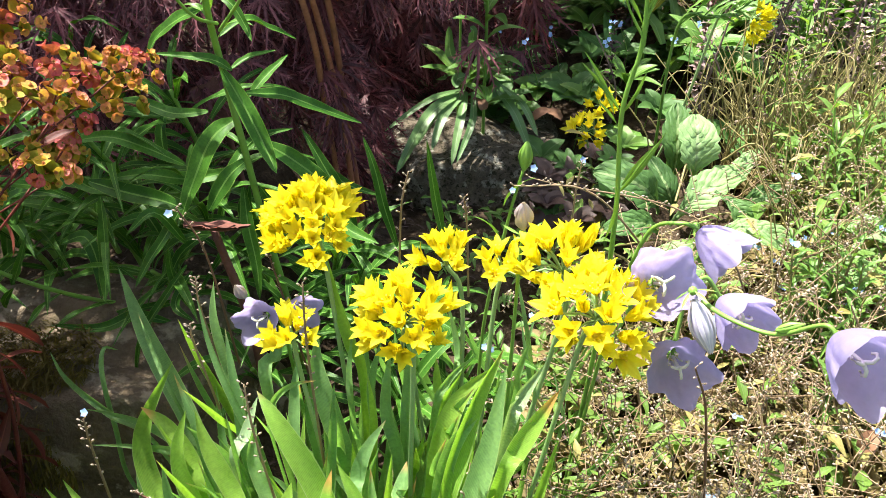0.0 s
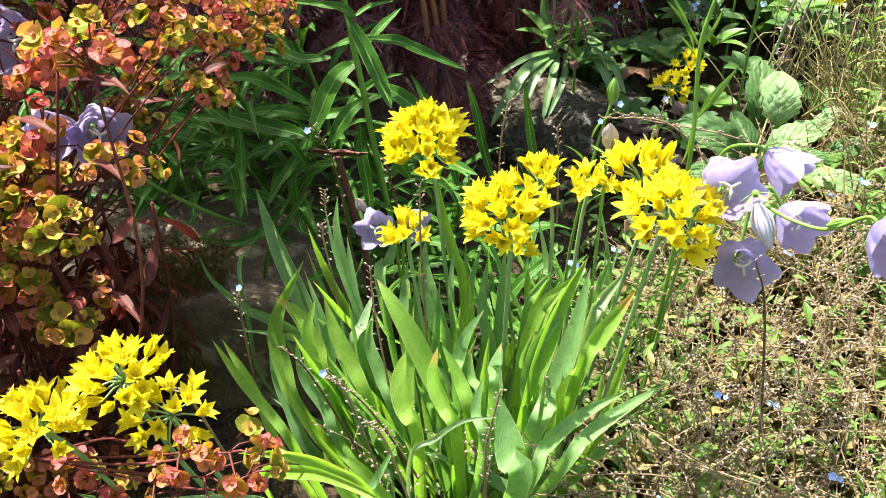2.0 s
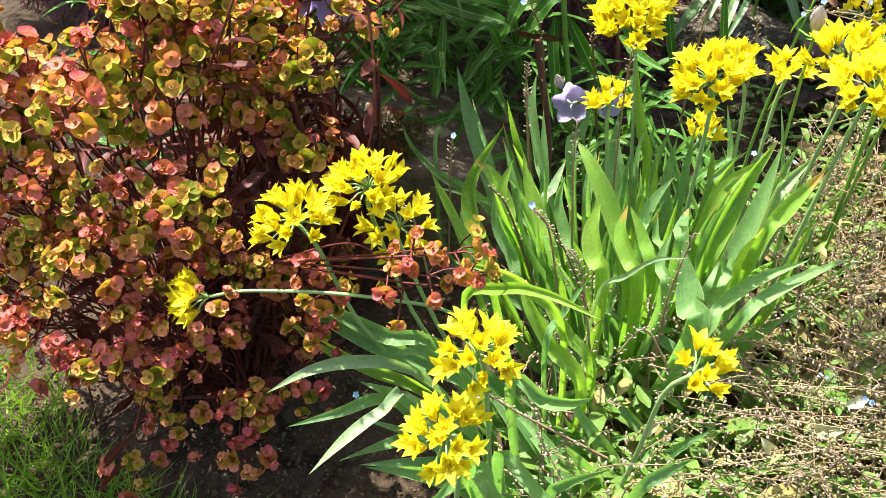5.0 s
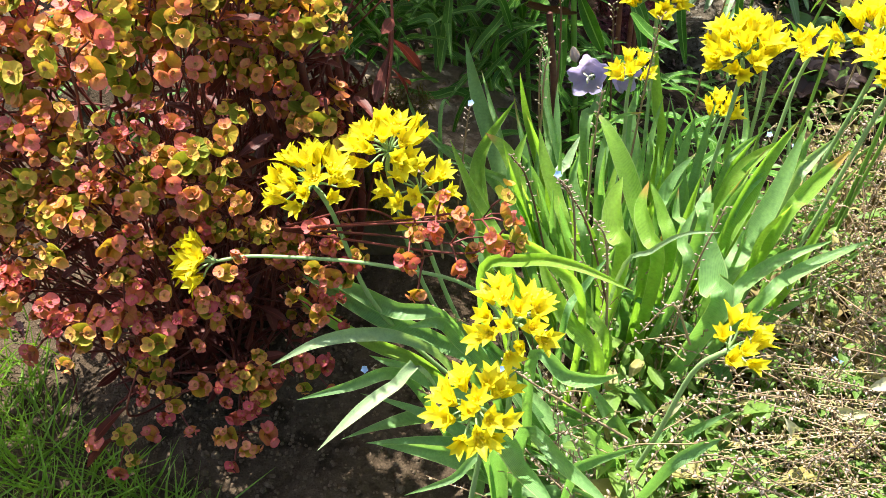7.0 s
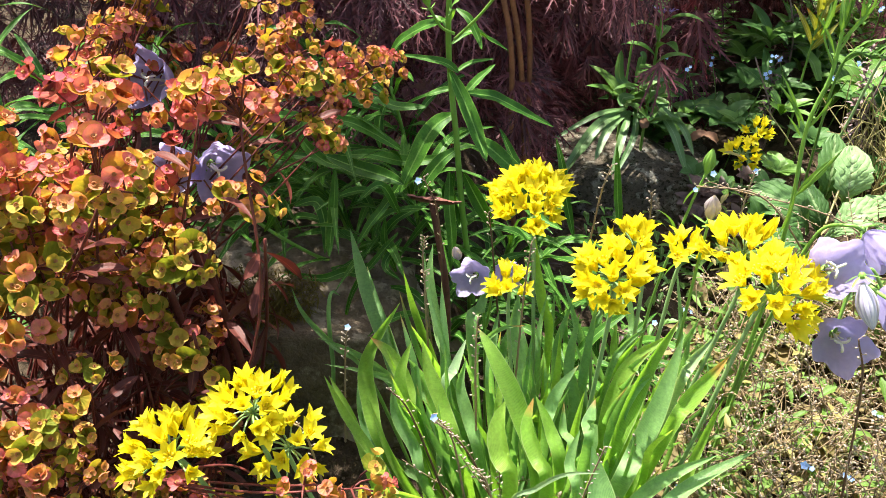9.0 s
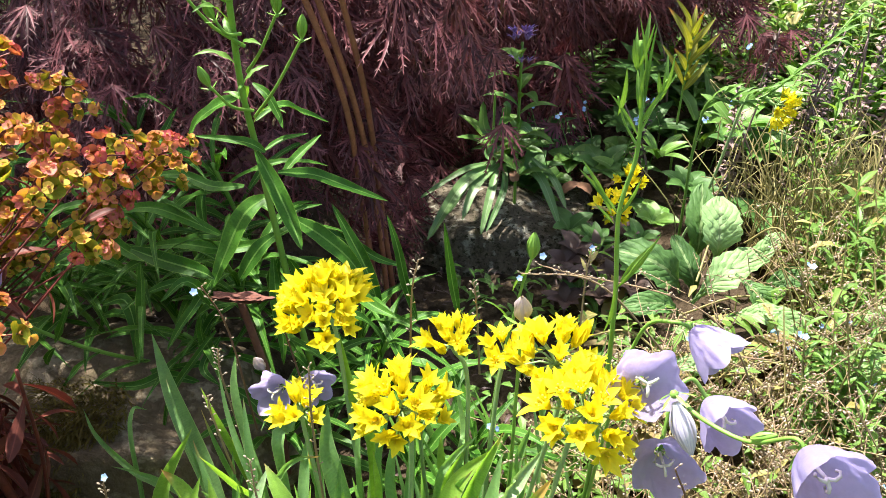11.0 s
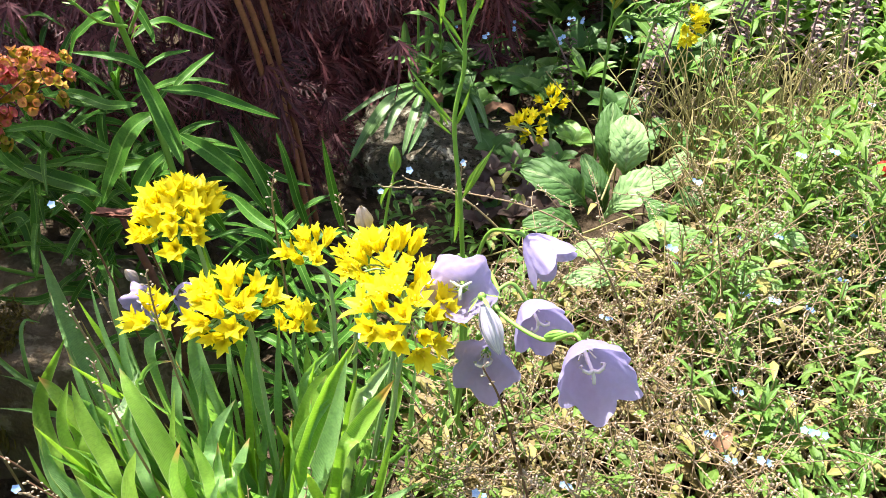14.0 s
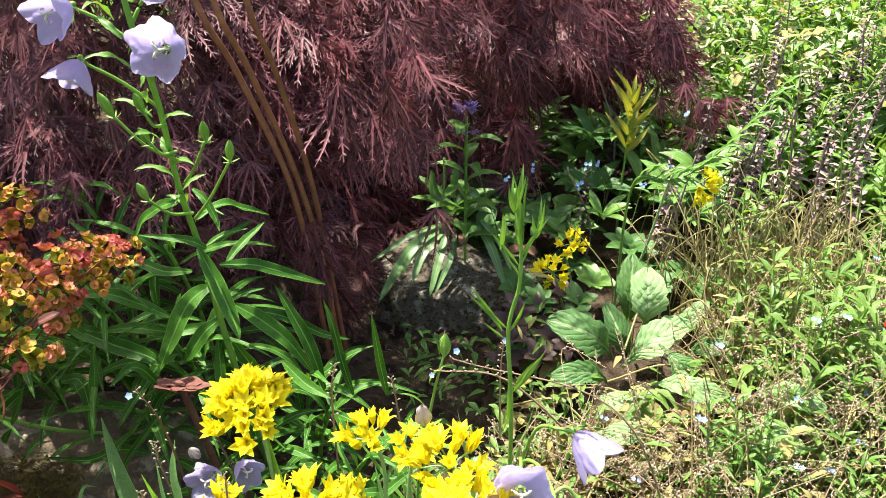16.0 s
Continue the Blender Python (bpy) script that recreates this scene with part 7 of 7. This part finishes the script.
single("blue_flowers", blue_b.mesh("blue_flowers", M_BLUE), "tiny sky-blue forget-me-not flowers over dry stalks", "flowers", "stuff")

# long dry stalks swept over the front of the bed
for i in range(72):
    y = TR.uniform(0.10, 0.31)
    x = TR.uniform(0.0, 0.2)
    z = ground_z(x, y) + TR.uniform(0.09, 0.15)
    far_end = Vector((x + TR.uniform(0.16, 0.30), y + TR.gauss(0.02, 0.04), ground_z(x + 0.2, y) + TR.uniform(0.04, 0.10)))
    tangle_stalk(far_end, (x, y, z), 38, swept, 0.0007, 1.0)
single("seed_pods", pods.mesh("seed_pods", M_POD), "pale seed pods on a tangle of dry stalks", "seeds", "stuff")
single("green_pods", green_pods.mesh("green_pods", M_POD_GREEN), "olive seed pods on a tangle of dry stalks", "seeds", "stuff")
single("swept_stalks", swept.mesh("swept_stalks", M_SWEPT), "long pale tan dry stalks swept flat over green leaves", "plants", "stuff")
# matted dead leaves under the tangle
thatch = Build()
for i in range(2500):
    x, y = TR.uniform(0.02, 0.78), TR.uniform(0.12, 0.9)
    if x < 0.05 + 0.2 * max(0, y - 0.45) and y > 0.3 or (0.17 < x < 0.33 and y > 0.72):
        continue
    z = ground_z(x, y) + TR.uniform(0.006, 0.04)
    g, ln = TR.uniform(0, 6.28), TR.uniform(0.02, 0.045)
    leaf(thatch, (x, y, z), (x + ln * math.cos(g), y + ln * math.sin(g), z + TR.uniform(-0.004, 0.008)), ln * TR.uniform(0.3, 0.55), 0.12, shape=ovate, n=3, wave=0.2, seed=i)
single("matted_leaves", thatch.mesh("matted_leaves", M_THATCH), "matted dull tan and olive dead leaves under dry stalks", "leaves", "stuff")

# narrow-leaved tufts and long straws on the sunny side
tufts, straws = Build(), Build()
for i in range(210):
    x, y = TR.uniform(0.30, 0.75), TR.uniform(0.2, 0.85)
    if x < 0.42 - 0.2 * y and y < 0.6 or (x < 0.36 and y > 0.62):
        continue
    c = Vector((x, y, ground_z(x, y) + TR.uniform(0.04, 0.11)))
    for k in range(12):
        g = k * 2.4 + i
        ln = TR.uniform(0.016, 0.034)
        leaf(tufts, c, c + Vector((ln * math.cos(g), ln * math.sin(g), TR.uniform(-0.004, 0.018))), TR.uniform(0.003, 0.0052), 0.12, n=3)
for i in range(120):
    x, y = TR.uniform(0.2, 0.72), TR.uniform(0.2, 0.8)
    g, ln = TR.uniform(0, 6.28), TR.uniform(0.06, 0.14)
    c = Vector((x, y, ground_z(x, y) + TR.uniform(0.03, 0.09)))
    tube(straws, curve([c, c + Vector((0.5 * ln * math.cos(g), 0.5 * ln * math.sin(g), 0.03)), c + Vector((ln * math.cos(g), ln * math.sin(g), 0.0))], 5), 0.0013, 0.0009, 5, cap=False)
for i in range(150):
    x, y = TR.uniform(0.30, 0.72), TR.uniform(0.28, 0.82)
    if x < 0.36 and y > 0.6:
        continue
    z, h = ground_z(x, y), TR.uniform(0.09, 0.17)
    foot, rise = Vector((x, y, z)), Vector((TR.gauss(0, 0.02), TR.gauss(0, 0.02), h))
    tube(straws, [foot, foot + rise * 0.5 + rvec_t(0.003), foot + rise], 0.0011, 0.0007, 4, cap=False)
    for k in range(int(h / 0.0065)):
        p = foot + rise * (0.25 + 0.75 * k * 0.0065 / h)
        g = k * 2.4 + i
        leaf(tufts, p, p + Vector((0.017 * math.cos(g), 0.017 * math.sin(g), 0.011)), 0.0046, 0.1, n=3)
for i in range(130):
    x, y = TR.gauss(0.40, 0.07), TR.uniform(0.55, 0.92)
    z, h = ground_z(x, y), TR.uniform(0.10, 0.19)
    foot = Vector((x, y, z))
    tube(straws, curve([foot, foot + Vector((TR.gauss(0, 0.008), 0, h * 0.5)), foot + Vector((TR.gauss(0, 0.025), TR.gauss(0, 0.02), h))], 4), 0.0011, 0.0006, 4, cap=False)
single("green_tufts", tufts.mesh("green_tufts", M_FRESH_LEAF), "narrow-leaved green tufts between dry stalks", "plants", "stuff")
single("bent_straws", straws.mesh("bent_straws", M_STRAW), "long bent straws lying over green leaves", "plants", "stuff")
b = Build()
ball(b, (0.495, 0.72, 0.205), 0.0085, 0.9, seg=16, rings=10)
tube(b, [(0.495, 0.72, 0.212), (0.495, 0.722, 0.222)], 0.0009, 0.0007, 5)
berry = thing("fruit", (0.495, 0.72, 0.12), "small shiny red fruit on a thin stalk", "fruit")
part("berry", b.mesh("berry", M_RED_FRUIT), berry)
stem_part(berry, [(0.49, 0.73, 0.10), (0.49, 0.735, 0.18), (0.495, 0.722, 0.22)], 0.001, 0.0008)

# tall dry stems and leafy stalks further off
tall_dry, leafy, far_leaf, dusky, creamy, brown_straw = Build(), Build(), Build(), Build(), Build(), Build()
for i in range(60):
    x, y = TR.uniform(0.34, 0.56), TR.uniform(0.74, 1.02)
    z = ground_z(x, y)
    tangle_stalk((x, y, z), (x + TR.gauss(0, 0.05), y + TR.gauss(0, 0.04), z + TR.uniform(0.08, 0.18)), 5, tall_dry, 0.0011)
    for k in range(3):
        g = TR.uniform(0, 6.28)
        leaf(tall_dry, (x, y, z), (x + 0.07 * math.cos(g), y + 0.06 * math.sin(g), z + TR.uniform(0.06, 0.17)), TR.uniform(0.0018, 0.004), TR.uniform(0.05, 0.2), up=(0, -0.6, 1), shape=thread, n=7, side_bend=TR.uniform(-0.1, 0.1))
for i in range(110):
    x, y = TR.gauss(0.40, 0.06), TR.uniform(0.78, 0.98)
    z = ground_z(x, y)
    h, lean = TR.uniform(0.05, 0.18), TR.gauss(0, 0.045)
    top = Vector((x + lean, y + TR.gauss(-0.01, 0.02), z + h))
    bent = top + Vector((TR.gauss(0, 0.02), TR.gauss(0, 0.01), TR.uniform(-0.03, 0.01)))
    tube(brown_straw, curve([(x, y, z), Vector((x, y, z)).lerp(top, 0.5) + Vector((TR.gauss(0, 0.008), 0, 0)), top, bent], 4), TR.uniform(0.0006, 0.0012), 0.0005, 4, cap=False)
for i in range(560):
    x, y = TR.uniform(0.36, 1.3), 0.66 + 1.6 * TR.random() ** 1.6
    if x < 0.36 + 0.08 * (y - 0.6):
        continue
    z = ground_z(x, y)
    h = TR.uniform(0.10, 0.20) * (1.25 if y > 1.1 else 1)
    lean = Vector((TR.gauss(0, 0.03), TR.gauss(0, 0.03), h))
    tube(leafy, [(x, y, z), Vector((x, y, z)) + lean * 0.5, Vector((x, y, z)) + lean], 0.0016, 0.001, 4, cap=False)
    for k in range(int(h / 0.009)):
        p = Vector((x, y, z)) + lean * ((k + 2) / (h / 0.009 + 2))
        g = k * 2.4 + x * 50
        if y > 0.9 and i % 4 == 0:
            leaf(dusky, p, p + Vector((0.013 * math.cos(g), 0.013 * math.sin(g), 0.002)), 0.008, 0.1, shape=ovate, n=3)
        elif y > 0.95 and i % 4 == 1:
            leaf(creamy, p, p + Vector((0.016 * math.cos(g), 0.016 * math.sin(g), 0.004)), 0.008, 0.1, shape=ovate, n=3)
        else:
            leaf(far_leaf, p, p + Vector((0.026 * math.cos(g), 0.026 * math.sin(g), 0.013)), 0.0085, 0.1, n=3)
single("dry_stems", brown_straw.mesh("dry_stems", M_STRAW), "bent brown dry stems in a loose sheaf", "plants", "stuff")
single("dry_stems", tall_dry.mesh("dry_stems", M_STRAW), "upright straw-coloured dry stems", "plants", "stuff")
single("dusky_whorls", dusky.mesh("dusky_whorls", M_BUGLE_PINK), "faded dusky flower whorls further back", "flowers", "stuff")
single("cream_leaves", creamy.mesh("cream_leaves", M_CREAM_LEAF), "pale cream leaves of a patch further back", "leaves", "stuff")
single("leafy_stalks", leafy.mesh("leafy_stalks", M_GREEN_STEM), "upright green stalks of a leafy patch", "plants", "stuff")
single("stalk_leaves", far_leaf.mesh("stalk_leaves", M_LOW_LEAF), "narrow fresh green leaves of a leafy patch", "leaves", "stuff")
back = Build()
for i in range(9000):
    x, y = TR.gauss(0.55, 0.85), 1.1 + abs(TR.gauss(0, 1.15))
    if x < 0.28 and y < 1.9:
        continue
    z = ground_z(x, y) + TR.uniform(0.0, 0.09)
    g = TR.uniform(0, 6.28)
    ln = TR.uniform(0.03, 0.07)
    leaf(back, (x, y, z), (x + ln * math.cos(g), y + ln * math.sin(g), z + TR.uniform(0, 0.05)), ln * 0.35, 0.15, shape=ovate, n=3)
single("ground_cover", back.mesh("ground_cover", M_FRESH_LEAF), "low green ground cover further back", "plants", "stuff")


# golden-leaved plant before the maple
gold = thing("golden_spurge", (0.262, 1.08, 0.09), "upright plant with long yellow-green leaves tipped with rust", "plant")
stem_part(gold, [(0.262, 1.08, 0.08), (0.262, 1.08, 0.20), (0.265, 1.075, 0.30)], 0.002, 0.0012)
for k in range(13):
    g, z = k * 2.4 + rnd(-0.4, 0.4), 0.24 + 0.007 * k
    o = Vector((0.04 * math.cos(g), 0.03 * math.sin(g) - 0.012, 0.055)) * rnd(0.6, 1.05)
    b = Build()
    leaf(b, (0.263, 1.078, z), Vector((0.263, 1.078, z)) + o, rnd(0.006, 0.010), 0.12, up=(0, -1, 0.6), shape=lance, n=8, fold=0.3, wave=0.08, seed=k)
    part("leaf", b.mesh("leaf", M_GOLD_LEAF), gold)
seedling = thing("maple_seedling", (0.36, 1.12, 0.09), "small laceleaf maple shoot with dark red leaves", "plant")
stem_part(seedling, [(0.36, 1.13, 0.09), (0.355, 1.12, 0.22), (0.35, 1.11, 0.31)], 0.002, 0.001, material=M_BARK)
for k in range(14):
    m = Matrix.Translation((0.35 + MR.gauss(0, 0.02), 1.10 + MR.gauss(0, 0.01), 0.31 + MR.gauss(0, 0.018))) @ Euler((MR.gauss(-0.3, 0.3), MR.gauss(-0.4, 0.4), MR.gauss(0, 0.5))).to_matrix().to_4x4() @ Matrix.Scale(0.62, 4)
    part("leaf", MLM[k % 3], seedling, "", m)


# ---- rusty metal flowers ----
def metal_flower(centre, axis, radius, foot):
    t = thing("metal_flower", foot, "rusty brown metal flower ornament on a stalk", "ornament", "metal flowers")
    axis = Vector(axis).normalized()
    q = Vector((0, 0, 1)).rotation_difference(axis)
    c = Vector(centre)
    for k in range(5):
        a = k * 1.2566 + 0.3
        o = q @ Vector((math.cos(a), math.sin(a), 0.12))
        b = Build()
        leaf(b, c + o * radius * 0.1, c + o * radius, radius * 0.95, -0.06, up=axis, shape=ovate, n=9, fold=0.15, wave=0.05, seed=k)
        leaf(b, c + o * radius * 0.1 - axis * 0.0012, c + o * radius - axis * 0.0012, radius * 0.95, -0.06, up=axis, shape=ovate, n=9, fold=0.15, wave=0.05, seed=k)
        part("petal", b.mesh("petal", M_RUST), t)
    stem_part(t, [foot, (Vector(foot) + c) / 2 + Vector((0.006, 0, 0)), c - axis * 0.002], 0.004, 0.003, "stalk", M_RUST)


metal_flower((-0.162, 0.518, 0.246), (0.05, 0.42, 0.9), 0.026, (-0.150, 0.535, 0.05))
metal_flower((-0.215, 0.735, 0.255), (0.1, -0.8, 0.55), 0.026, (-0.20, 0.73, 0.08))

# ---- fallen brown leaves ----
for x, y, z, g in ((0.105, 0.93, 0.155, 0.4), (0.045, 0.945, 0.16, 1.8), (0.14, 0.94, 0.15, 3.0), (0.42, 0.66, 0.14, 0.2), (0.30, 0.43, 0.12, 1.0), (0.27, 0.36, 0.10, 2.0)):
    b = Build()
    leaf(b, (x, y, z), (x + 0.022 * math.cos(g), y + 0.01 * math.sin(g), z + 0.010), 0.013, 0.2, up=(0, -0.5, 0.9), shape=ovate, n=7, fold=0.4, wave=0.15)
    single("dead_leaf", b.mesh("dead_leaf", M_LEAF_DEAD), "curled dead brown leaf lying among plants", "leaf", group="dead leaves")

# trailing leafy stem above the far flowers
tr = thing("willowherb", (0.24, 0.90, 0.09), "trailing willowherb stem with narrow fresh leaves", "plant")
line = curve([(0.237, 0.86, 0.12), (0.24, 0.85, 0.29), (0.271, 0.84, 0.304), (0.30, 0.84, 0.315), (0.345, 0.85, 0.355), (0.39, 0.88, 0.40)], 8)
b = Build()
tube(b, line, 0.0018, 0.001, 6)
part("stem", b.mesh("stem", M_FRESH_LEAF), tr)
for i in range(8, len(line), 2):
    for s in (-1, 1):
        part("leaf", camp_leaf_mesh(line[i], line[i] + Vector((0.022, -0.008, 0.012 * s + 0.008)), 0.005, 0.1, M_FRESH_LEAF), tr)

# leaf litter in the shade between stone and plants
litter = Build()
for i in range(900):
    x, y = rnd(-0.42, 0.2), rnd(0.48, 0.95)
    z = ground_z(x, y) + rnd(0.004, 0.02)
    g, ln = rnd(0, 6.28), rnd(0.006, 0.018)
    leaf(litter, (x, y, z), (x + ln * math.cos(g), y + ln * math.sin(g), z + rnd(-0.002, 0.008)), ln * rnd(0.15, 0.4), rnd(0, 0.2), n=3)
single("leaf_litter", litter.mesh("leaf_litter", M_BUGLE), "dark dead leaves littering the shaded soil", "leaves", "stuff")
stone("pale_stone", (0.74, 1.98, 0.20), (0.11, 0.08, 0.06), 9, M_PALE, "pale sandy stone far back among greenery", 0.5)
far, far_pale, far_gold = Build(), Build(), Build()
for i in range(5600):
    x, y = 0.28 + abs(R.gauss(0, 0.62)), 1.2 + abs(R.gauss(0, 0.75))
    z = ground_z(x, y) + rnd(0.03, 0.26)
    g, ln = rnd(0, 6.28), rnd(0.012, 0.032)
    leaf((far_pale, far, far_gold, far_pale, far)[i % 5], (x, y, z), (x + ln * math.cos(g), y + ln * math.sin(g), z + rnd(-0.01, 0.02)), ln * rnd(0.3, 0.6), 0.12, shape=ovate, n=2)
single("golden_foliage", far_gold.mesh("golden_foliage", M_YELLOW_LEAF), "yellow-green foliage far back in the sun", "leaves", "stuff")
single("sunlit_foliage", far.mesh("sunlit_foliage", M_LOW_LEAF), "bright green foliage far back in the sun", "leaves", "stuff")
single("pale_foliage", far_pale.mesh("pale_foliage", M_CREAM_LEAF), "pale bleached foliage far back in the sun", "leaves", "stuff")
for x, y, z, g in ((0.085, 0.235, 0.11, 0.3), (0.06, 0.22, 0.10, 2.2), (0.11, 0.25, 0.13, 4.0), (-0.02, 0.215, 0.10, 1.0), (0.25, 0.30, 0.12, 2.6)):
    b = Build()
    leaf(b, (x, y, z), (x + 0.016 * math.cos(g), y - 0.006, z + 0.012 * math.sin(g) + 0.006), 0.008, 0.2, up=(0, -0.8, 0.6), shape=ovate, n=8, fold=0.5, wave=0.25, seed=g)
    single("withered_leaf", b.mesh("withered_leaf", M_PALE_LEAF), "crumpled pale withered leaf among dry stalks", "leaf", group="withered leaves")
front = Build()
for i in range(520):
    x, y = rnd(-0.09, 0.13), rnd(0.06, 0.24)
    z = ground_z(x, y) + rnd(0.015, 0.085)
    g, ln = rnd(0, 6.28), rnd(0.012, 0.030)
    leaf(front, (x, y, z), (x + ln * math.cos(g), y + ln * math.sin(g), z + rnd(-0.004, 0.014)), ln * rnd(0.4, 0.6), rnd(0.05, 0.2), shape=ovate, n=5, wave=0.1, seed=i)
single("front_leaves", front.mesh("front_leaves", M_LOW_LEAF), "small ovate green leaves at the front of the bed", "leaves", "stuff")
mid = Build()
for i in range(420):
    x, y = rnd(-0.02, 0.18), rnd(0.5, 0.86)
    z = ground_z(x, y) + rnd(0.005, 0.04)
    g, ln = rnd(0, 6.28), rnd(0.008, 0.022)
    leaf(mid, (x, y, z), (x + ln * math.cos(g), y + ln * math.sin(g), z + rnd(0, 0.012)), ln * 0.45, 0.12, shape=spoon, n=3)
single("seedlings", mid.mesh("seedlings", M_FRESH_LEAF), "small green seedlings on shaded soil before the stone", "plants", "stuff")
for k in range(9):
    x, y = 0.08 + 0.03 * k, 1.02 + 0.04 * (k % 3)
    z = ground_z(x, y)
    seed_stalk((x, y, z), (x + 0.01, y - 0.02, z + 0.08), (x + rnd(-0.02, 0.03), y - 0.03, z + rnd(0.13, 0.2)), 5, 60 + k, M_FRESH_LEAF, flowers=3, label="forget-me-not stalk in bloom among dark leaves")

seed_stalk((0.27, 0.50, 0.06), (0.20, 0.51, 0.245), (0.065, 0.52, 0.287), 16, 91, M_DRY, flowers=1, label="long thin seed stalk arching sideways with pale pods")
